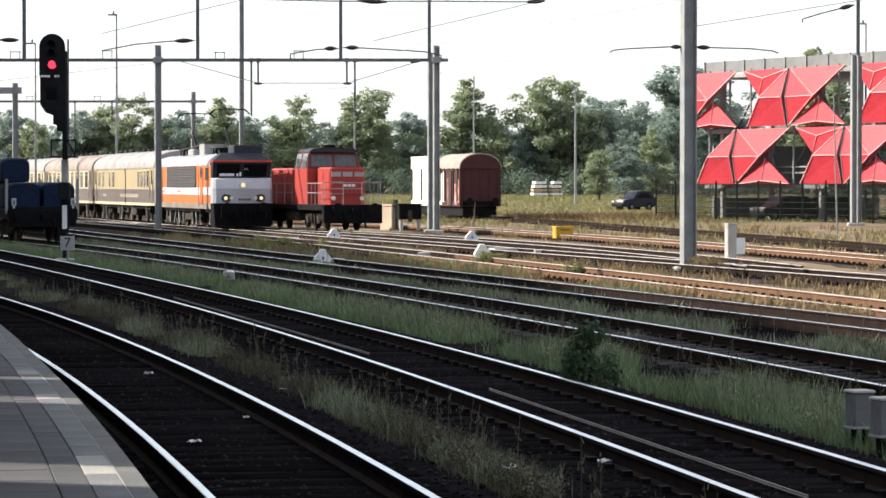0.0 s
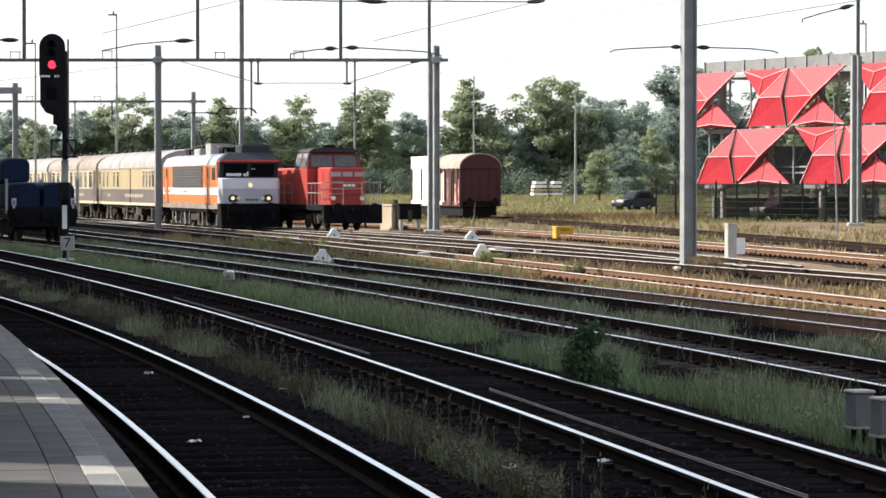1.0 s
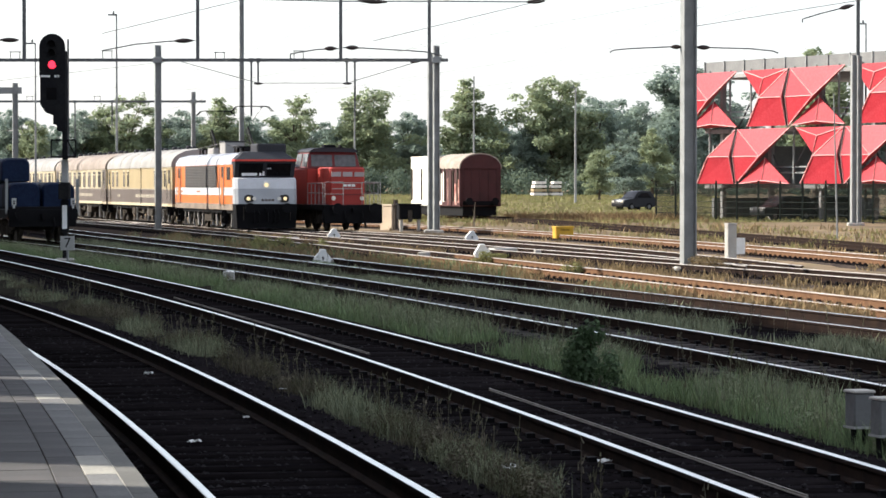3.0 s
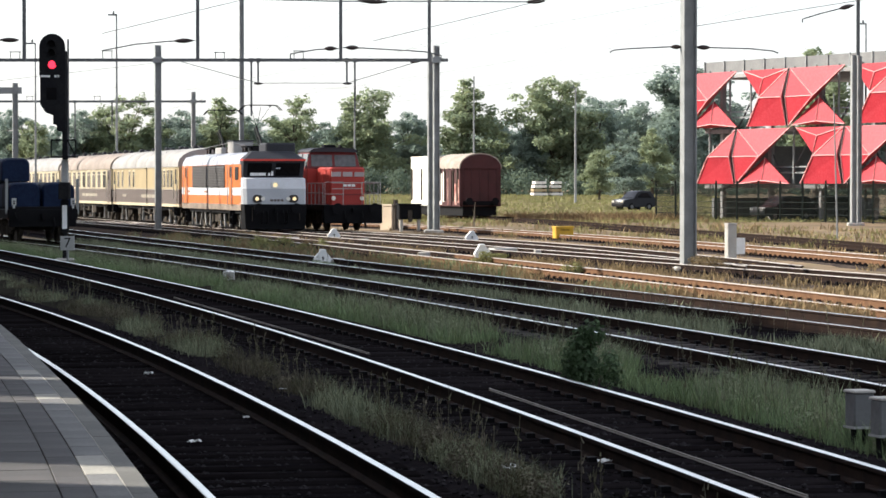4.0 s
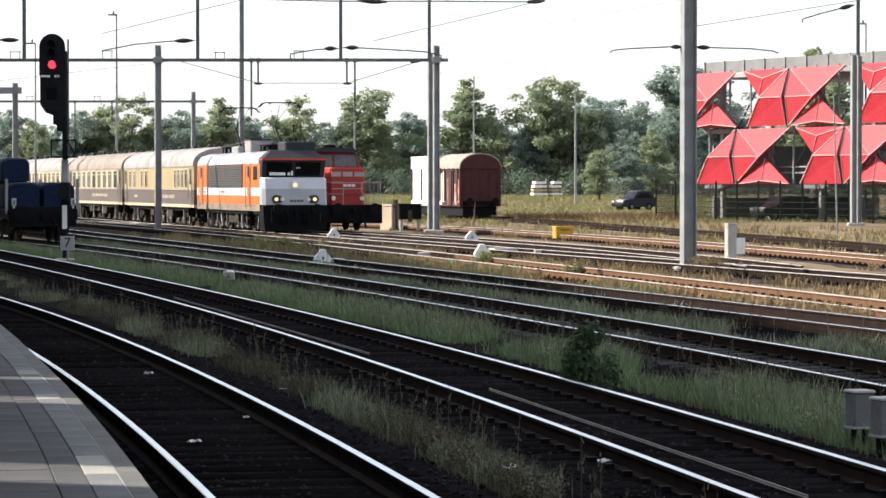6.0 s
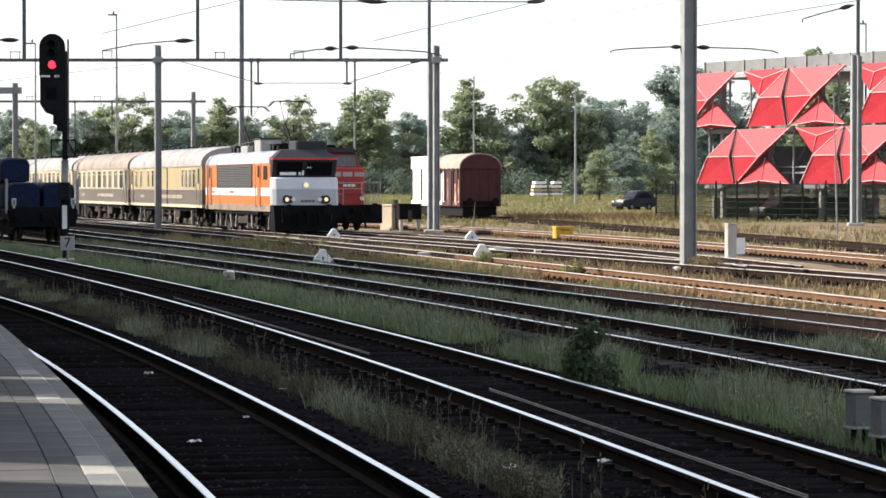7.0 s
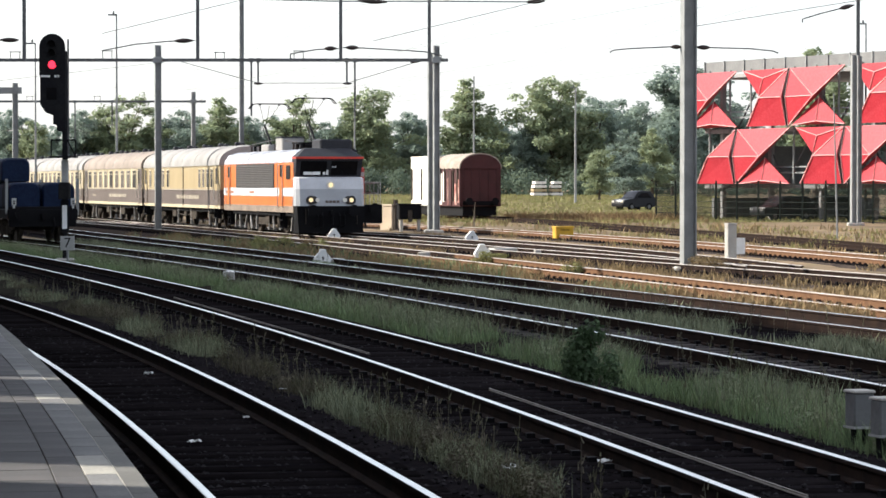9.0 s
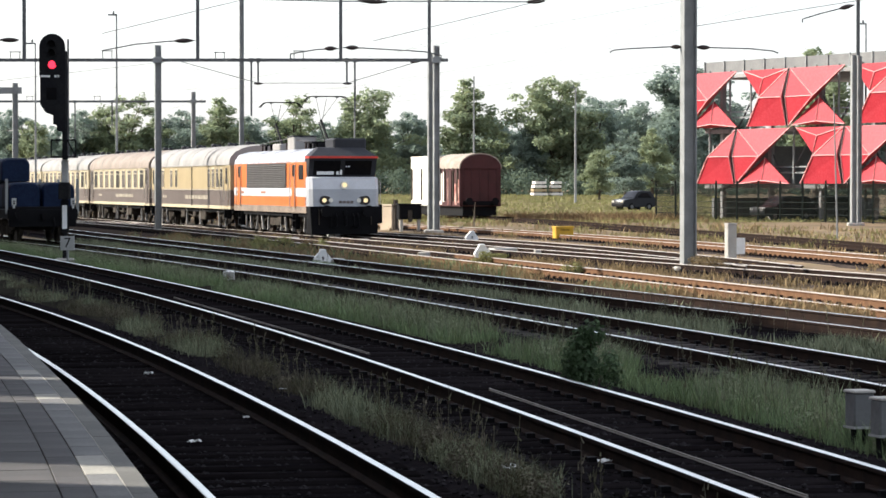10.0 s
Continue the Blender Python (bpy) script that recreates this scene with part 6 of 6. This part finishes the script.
PLACES = [(-58, 12.5, 400, 3), (-53.5, 10.6, 385, 1), (-63, 10.5, 430, 5), (-56, 10.5, 430, 4), (-52, 13.0, 430, 3), (-49, 14.0, 432, 2), (-45, 15.6, 428, 0),
          (-42.5, 13.0, 440, 4), (-39, 13.4, 445, 3), (-36, 12.8, 430, 5), (-32, 14.9, 425, 1), (-29, 12.2, 435, 3), (-25, 12.6, 440, 4), (-21.4, 15.4, 425, 0), (-17.5, 11.4, 440, 3),
          (-14.6, 12.2, 430, 4), (-10.6, 16.4, 425, 2), (-5.6, 12.8, 435, 3), (-3.2, 11.8, 440, 4), (3.4, 17.8, 425, 1), (7.8, 12.2, 440, 3), (10.0, 12.6, 445, 5), (12.6, 11.5, 425, 4),
          (15.6, 18.2, 425, 2), (19.4, 16.8, 428, 0), (22.6, 14.8, 440, 3), (31.0, 18.0, 520, 5), (26.6, 17.6, 525, 3), (33.6, 16.4, 500, 4), (32.6, 20.0, 425, 4), (35.6, 19.4, 420, 3),
          (17.4, 6.2, 330, 2), (21.2, 7.2, 345, 5), (25.4, 9.2, 360, 1), (29.0, 10.5, 375, 3), (39.5, 17.0, 430, 5), (44.0, 11.5, 430, 3), (49.0, 11.0, 430, 2), (41.5, 18.4, 330, 1),
          (54, 13.0, 440, 5), (60, 14.0, 440, 3), (66, 13.5, 440, 4), (-69, 11.5, 420, 2), (-75, 12.0, 420, 5)]
rt = random.Random(5)
for x, hgt, y, k in PLACES:
    copy_thing(KINDS[k], pose(x, y, ground_height(x, y) - 0.05, 0, 0, rt.uniform(0, 360)) @ Matrix.Diagonal((hgt / 16.0 * 1.28, hgt / 16.0 * 1.28, hgt / 16.0 * 0.93, 1)))
for i, k in enumerate(KINDS):
    k.matrix_basis = pose(-82 - 6 * i, 420 + 4 * i, 0.8)


def undergrowth():
    rng = np.random.default_rng(3)
    lobes = []
    for i in range(150):
        x = -85 + 165 * i / 150 + rng.uniform(-1, 1)
        y = 405 + rng.uniform(-12, 12)
        hgt = rng.uniform(1.2, 3.4)
        lobes.append((x, y, 0.8 + hgt * 0.45, rng.uniform(1.2, 2.4), hgt * 0.75))
    ob = link("undergrowth", leaf_cloud(rng, lobes, 42000, 0.2), M_UNDER)
    tagged(ob, "shrubs and undergrowth below the line of trees, coloured dark for their shade", "shrubs", kind="stuff")


undergrowth()


def far_wood():
    rng = np.random.default_rng(8)
    lobes = []
    for i in range(120):
        x = -130 + 290 * i / 120
        hgt = 9.5 + 2.5 * noise.noise((x * 0.05, 0, 0)) + rng.uniform(-1, 1)
        lobes.append((x, 560 + rng.uniform(-10, 10), 1.6 + hgt * 0.5, rng.uniform(2.5, 4.5), hgt * 0.55))
    ob = link("far_wood", leaf_cloud(rng, lobes, 34000, 0.55), M_LEAF_HAZED)
    tagged(ob, "belt of far woodland, coloured pale for haze", "woods", kind="stuff")


far_wood()


# ---- grass and weeds ----
M_WEED = mat("dull_green_weeds", (0.225, 0.245, 0.155), (0.17, 0.19, 0.12), 0.7, s1=0.3, s2=3.0, bump=0, c3=(0.15, 0.135, 0.08), isl=0.4, mix3=0.6, spec=0.05)
M_GREENGRASS = mat("lush_green_grass", (0.20, 0.27, 0.135), (0.155, 0.21, 0.105), 0.7, s1=0.3, s2=3.0, bump=0, c3=(0.12, 0.13, 0.04), isl=0.4, mix3=0.5, spec=0.05)
M_RUSSET = mat("russet_dock_stalks", (0.20, 0.15, 0.085), (0.15, 0.105, 0.06), 0.9, s1=0.2, s2=2.0, bump=0, c3=(0.25, 0.17, 0.08), isl=0.3, mix3=0.5, spec=0.0)
M_BROWNWEED = mat("withered_brown_weeds", (0.125, 0.11, 0.08), (0.09, 0.078, 0.056), 0.8, s1=0.3, s2=3.0, bump=0, c3=(0.07, 0.08, 0.03), isl=0.4, mix3=0.6, spec=0.05)
M_DRYGRASS = mat("dry_straw_grass", (0.27, 0.20, 0.105), (0.19, 0.142, 0.078), 0.8, s1=0.2, s2=2.0, bump=0, c3=(0.26, 0.185, 0.10), isl=0.35, mix3=0.6, spec=0.05)
M_MEADOW = mat("meadow_grass", (0.27, 0.265, 0.105), (0.20, 0.21, 0.085), 0.8, s1=0.08, s2=1.0, bump=0, c3=(0.20, 0.16, 0.07), isl=0.18, mix3=0.6, spec=0.05)


def blades(rng, x, y, h, w, n, spread, z=-0.26, lean=0.65):
    """Tufts of n bent blades at every place."""
    k = len(x)
    bx = np.repeat(x, n) + rng.normal(size=k * n) * spread
    by = np.repeat(y, n) + rng.normal(size=k * n) * spread
    bh = np.repeat(h, n) * rng.uniform(0.45, 1.1, k * n)
    ang = rng.uniform(0, 6.283, k * n)
    bw = w * rng.uniform(0.6, 1.3, k * n)
    dx, dy = np.cos(ang), np.sin(ang)
    off = bh * rng.uniform(0.05, lean, k * n)
    ld = rng.uniform(0, 6.283, k * n)
    lx, ly = np.cos(ld) * off, np.sin(ld) * off
    z0 = np.zeros(k * n) + z
    a0 = np.stack([bx - dx * bw, by - dy * bw, z0], 1)
    b0 = np.stack([bx + dx * bw, by + dy * bw, z0], 1)
    m1 = np.stack([bx + lx * .4 + dx * bw * .8, by + ly * .4 + dy * bw * .8, z0 + bh * .6], 1)
    m0 = np.stack([bx + lx * .4 - dx * bw * .8, by + ly * .4 - dy * bw * .8, z0 + bh * .6], 1)
    tip = np.stack([bx + lx, by + ly, z0 + bh], 1)
    v = np.stack([a0, b0, m1, m0, tip], 1).reshape(-1, 3)
    g = Geo()
    g.v = [tuple(p) for p in v.tolist()]
    for i in range(k * n):
        j = 5 * i
        g.f.append((j, j + 1, j + 2, j + 3))
        g.f.append((j + 3, j + 2, j + 4))
    return g


def strip(rng, la, oa, lb, ob_, y0, y1, n, patch=0.0, scale=0.25):
    """Random places between one line (set off by oa) and another (set off by ob_)."""
    A, B = np.array(offset(la, oa)), np.array(offset(lb, ob_))
    y = y0 + (y1 - y0) * rng.uniform(0, 1, n) ** 1.25
    u = rng.uniform(0, 1, n)
    x = np.interp(y, A[:, 1], A[:, 0]) * (1 - u) + np.interp(y, B[:, 1], B[:, 0]) * u
    if patch:
        keep = np.array([noise.noise((px * scale * 2, py * scale, 7.0)) > patch - 0.35 for px, py in zip(x, y)])
        x, y = x[keep], y[keep]
    return x, y


def sward(name, label, geo, material):
    ob = link(name, geo, material)
    tagged(ob, label, "grass", kind="stuff")
    return ob


rg = np.random.default_rng(21)
x, y = strip(rg, T1, 1.65, T2, -1.75, 16, 75, 5200, 0.44)
sward("weeds", "withered weeds between the platform track and the main track", blades(rg, x, y, rg.uniform(0.10, 0.36, len(x)), 0.0035, 7, 0.07), M_BROWNWEED)
x, y = strip(rg, T1, 1.6, T2, -1.7, 16, 75, 8000, 0.48, 0.35)
sward("weeds", "dull green weeds between the platform track and the main track", blades(rg, x, y, rg.uniform(0.10, 0.32, len(x)), 0.004, 7, 0.06), M_WEED)
x, y = strip(rg, T2, 1.75, T3, -1.5, 20, 110, 15000, 0.12)
sward("grass", "green grass strip between two main tracks", blades(rg, x, y, rg.uniform(0.12, 0.36, len(x)), 0.004, 7, 0.07), M_GREENGRASS)
x, y = strip(rg, T2, 1.9, T3, -1.35, 20, 110, 8000, 0.25)
sward("weeds", "dull green weeds between two main tracks", blades(rg, x, y, rg.uniform(0.2, 0.48, len(x)), 0.004, 6, 0.06), M_WEED)
x, y = strip(rg, T3, 1.2, T4, -1.2, 38, 120, 9000, 0.15)
sward("weeds", "low dull weeds among the main tracks", blades(rg, x, y, rg.uniform(0.10, 0.30, len(x)), 0.010, 6, 0.1), M_WEED)
x, y = strip(rg, T3, -0.6, T3, 0.6, 45, 120, 1500, 0.4)
sward("weeds", "low dull weeds growing in the track", blades(rg, x, y, rg.uniform(0.08, 0.22, len(x)), 0.010, 5, 0.08), M_WEED)
x, y = strip(rg, T4, -1.2, T4, 1.2, 55, 130, 2600, 0.3)
sward("weeds", "low dull weeds growing in the track", blades(rg, x, y, rg.uniform(0.08, 0.25, len(x)), 0.012, 5, 0.1), M_WEED)
x, y = strip(rg, T4, 1.1, T5, -1.0, 50, 135, 3600, 0.32)
sward("dry_grass", "golden dry grass between the yard tracks", blades(rg, x, y, rg.uniform(0.12, 0.42, len(x)), 0.012, 7, 0.12), M_DRYGRASS)
x, y = strip(rg, T4, 1.1, T5, -0.9, 60, 135, 1500, 0.45)
sward("grass", "green tufts between the yard tracks", blades(rg, x, y, rg.uniform(0.15, 0.45, len(x)), 0.012, 7, 0.12), M_GREENGRASS)
x, y = strip(rg, T5, 1.2, T6, -1.2, 60, 150, 3600, 0.35)
sward("dry_grass", "golden dry grass between the yard tracks", blades(rg, x, y, rg.uniform(0.08, 0.32, len(x)), 0.014, 6, 0.14), M_DRYGRASS)
x, y = strip(rg, T6, 1.4, T8, 1.5, 82, 190, 2600, 0.5)
sward("dry_grass", "sparse dry grass of the yard", blades(rg, x, y, rg.uniform(0.06, 0.28, len(x)), 0.018, 6, 0.18), M_DRYGRASS)
x, y = strip(rg, T8, -1.5, T9, 12.0, 85, 235, 5500, 0.42)
sward("dry_grass", "dry grass around the rusty sidings", blades(rg, x, y, rg.uniform(0.08, 0.4, len(x)), 0.022, 6, 0.22), M_DRYGRASS)
x, y = strip(rg, T8, -1.5, T9, 12.0, 105, 235, 3000, 0.45)
sward("grass", "green tufts around the rusty sidings", blades(rg, x, y, rg.uniform(0.1, 0.4, len(x)), 0.022, 6, 0.22), M_MEADOW)
n = 15000
x, y = rg.uniform(-14, 34, n), 185 + 225 * rg.uniform(0, 1, n) ** 1.2
sward("meadow", "yellow-green meadow before the trees", blades(rg, x, y, rg.uniform(0.08, 0.3, n), 0.03, 6, 0.5, z=np.repeat(-0.27 + 0.0052 * np.clip(y - 205, 0, 400), 6)), M_MEADOW)

n = 1300
x, y = rg.uniform(4.5, 17.0, n), rg.normal(205, 7, n)
sward("dry_weeds", "russet dry weeds around the end of the siding", blades(rg, x, y, rg.uniform(0.2, 0.6, n), 0.025, 6, 0.25), M_RUSSET)

def broadleaf(la, oa, lb, ob_, y0, y1, count, leaves, material, label):
    rng = np.random.default_rng(count)
    x, y = strip(rng, la, oa, lb, ob_, y0, y1, count, 0.3)
    lobes = [(px, py, -0.2 + h * 0.5, h * 0.8, h * 0.6) for px, py, h in zip(x, y, rng.uniform(0.08, 0.26, len(x)))]
    sward("weeds", label, leaf_cloud(rng, lobes, leaves, 0.012), material)


broadleaf(T1, 1.6, T2, -1.75, 16, 60, 170, 14000, M_BROWNWEED, "low broad-leaved weeds between the near tracks")
broadleaf(T2, 1.8, T3, -1.4, 20, 80, 260, 22000, M_WEED, "low broad-leaved weeds between the main tracks")

# taller single stalks with seed heads
x, y = strip(rg, T2, 1.8, T3, -1.0, 22, 95, 380)
x2, y2 = strip(rg, T1, 1.6, T2, -1.7, 17, 60, 130)
x3, y3 = strip(rg, T3, 1.0, T4, -1.0, 42, 90, 140)
g = Geo()
rs = random.Random(4)
for px, py in zip([*x, *x2, *x3], [*y, *y2, *y3]):
    hgt = rs.uniform(0.3, 0.62)
    top = (px + rs.uniform(-.1, .1), py + rs.uniform(-.1, .1), -0.24 + hgt)
    g.tube((px, py, -0.26), top, 0.004, 0.003, n=3)
    for k in range(rs.randint(3, 7)):
        u = rs.uniform(0.55, 1.02)
        q = (px + (top[0] - px) * u + rs.uniform(-.025, .025), py + (top[1] - py) * u + rs.uniform(-.025, .025), -0.26 + hgt * u)
        g.tube(q, (q[0] + rs.uniform(-.03, .03), q[1] + rs.uniform(-.03, .03), q[2] + rs.uniform(.02, .06)), 0.008, 0.002, n=4)
sward("weed_stalks", "tall thin weed stalks with seed heads beside the tracks", g, M_BROWNWEED)


def bush(x, y, w, h, n, material, label):
    rng = np.random.default_rng(int(abs(x * 100)) + n)
    t = thing("bush", label, "bush", pose(x, y, -0.24))
    st = Geo()
    lobes = []
    for i in range(9):
        a0 = rng.uniform(0, 6.28)
        r = rng.uniform(0.1, 0.9) * w / 2
        z = rng.uniform(0.25, 0.95) * h
        st.tube((0, 0, 0), (math.cos(a0) * r, math.sin(a0) * r, z), 0.012, 0.004, n=5)
        lobes.append((math.cos(a0) * r, math.sin(a0) * r, z * 0.85, w * 0.22, h * 0.2))
    part("branching_stem", st, M_BARK, t)
    part("foliage", leaf_cloud(rng, lobes, n, 0.016 + 0.012 * h), material, t)


M_BUSHLEAF = mat("dark_bush_leaves", (0.085, 0.125, 0.06), (0.06, 0.095, 0.045), 0.7, s1=2, s2=12, bump=0, isl=0.35)
see_through(M_BUSHLEAF, 0.4)
M_FLOWER = mat("ochre_yellow_blossom", (0.62, 0.42, 0.10), (0.5, 0.33, 0.08), 0.8, s1=2, s2=12, bump=0, isl=0.3)
bush(1.62, 32.9, 0.62, 0.92, 2200, M_BUSHLEAF, "dark green leafy bush growing beside the main track")
bush(1.72, 33.6, 0.45, 0.5, 600, M_BUSHLEAF, "small leafy bush growing beside the main track")
bush(1.3, 86.6, 1.0, 0.45, 1500, M_MEADOW, "low green tuft at the foot of a point indicator")
bush(-3.4, 82.4, 0.7, 0.3, 900, M_LEAF, "low green tuft at the foot of a point indicator")
bush(7.2, 79.2, 1.3, 0.5, 2000, M_DRYGRASS, "dry shrub at the foot of the steel mast")
bush(3.4, 76.5, 0.7, 0.4, 1000, M_MEADOW, "low green bush among dry grass")
bush(28.3, 188.0, 0.9, 1.4, 500, M_LEAF, "young leafy shrub beside the fence")
for x, y in ((-0.9, 85.2), (-0.42, 83.4), (0.5, 85.8)):
    bush(x, y, 0.42, 0.2, 500, M_FLOWER, "small ochre flowering tuft among dry grass")
rb = random.Random(9)
for i in range(16):
    bx, by = -7.2 + 0.19 * i + rb.uniform(-.2, .2), 106.5 + rb.uniform(-2.0, 3.5)
    bush(bx, by, rb.uniform(0.4, 0.9), rb.uniform(0.25, 0.6), 420, rb.choice([M_DRYGRASS, M_MEADOW, M_MEADOW]), "sunlit yellow-green weed clump beside the yard track")


# ---- loose ballast stones ----
def stones(lines, y0, y1, count, half, label, material, size):
    """Small angular stones strewn along tracks."""
    rng = np.random.default_rng(count)
    g = Geo()
    octa = np.array([(1, 0, 0), (-1, 0, 0), (0, 1, 0), (0, -1, 0), (0, 0, 1), (0, 0, -1)], float)
    tri = [(0, 2, 4), (2, 1, 4), (1, 3, 4), (3, 0, 4), (2, 0, 5), (1, 2, 5), (3, 1, 5), (0, 3, 5)]
    for line in lines:
        L = np.array(line)
        y = y0 + (y1 - y0) * rng.uniform(0, 1, count) ** 1.4
        o = rng.uniform(-half, half, count)
        x = np.interp(y, L[:, 1], L[:, 0]) + o
        for px, py, po in zip(x, y, o):
            if abs(abs(po) - 0.7525) < 0.1:
                continue
            s = size * rng.uniform(0.5, 1.3)
            v = octa * rng.uniform(0.6, 1.2, (6, 3)) * (s, s, s * 0.7)
            t = rng.uniform(0, 6.28)
            c, q = math.cos(t), math.sin(t)
            z = -0.178 if abs(po) < 1.6 else -0.2
            g.add([(px + a * c - b * q, py + a * q + b * c, z + h) for a, b, h in v], tri)
    tagged(link("ballast_stones", g, material), label, "ballast", kind="stuff")


# Stones carry the same shade-dark colour as the near ballast.
M_STONE = mat("shade_dark_crushed_stone", (0.026, 0.023, 0.025), (0.016, 0.015, 0.016), 1.0, s1=4, s2=30, isl=0.5, spec=0.02, bump=0, c3=(0.032, 0.028, 0.028), mix3=0.4)
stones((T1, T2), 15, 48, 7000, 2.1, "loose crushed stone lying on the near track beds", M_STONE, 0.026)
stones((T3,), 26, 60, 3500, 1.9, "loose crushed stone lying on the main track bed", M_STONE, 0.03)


# ---- what moves ----
def motions():
    times = [i * 0.25 for i in range(41)]

    def gone(t):
        return 0.155 + 1.754 * t + 0.043 * t * t
    k = math.hypot(1, SLOPE)
    for ob, back in TRAIN:
        rows = []
        for t in times:
            y = 143.2 - (gone(t) - back) / k
            rows.append((t, pose(-4.05 - SLOPE * (y - 122), y, 0, 0, 0, HEADING)))
        walk(ob, rows)
    for w, x, y, z, r in WHEELS:
        walk(w, [(t, pose(x, y, z, -math.degrees(gone(t) / r), 0, 0)) for t in times])


motions()
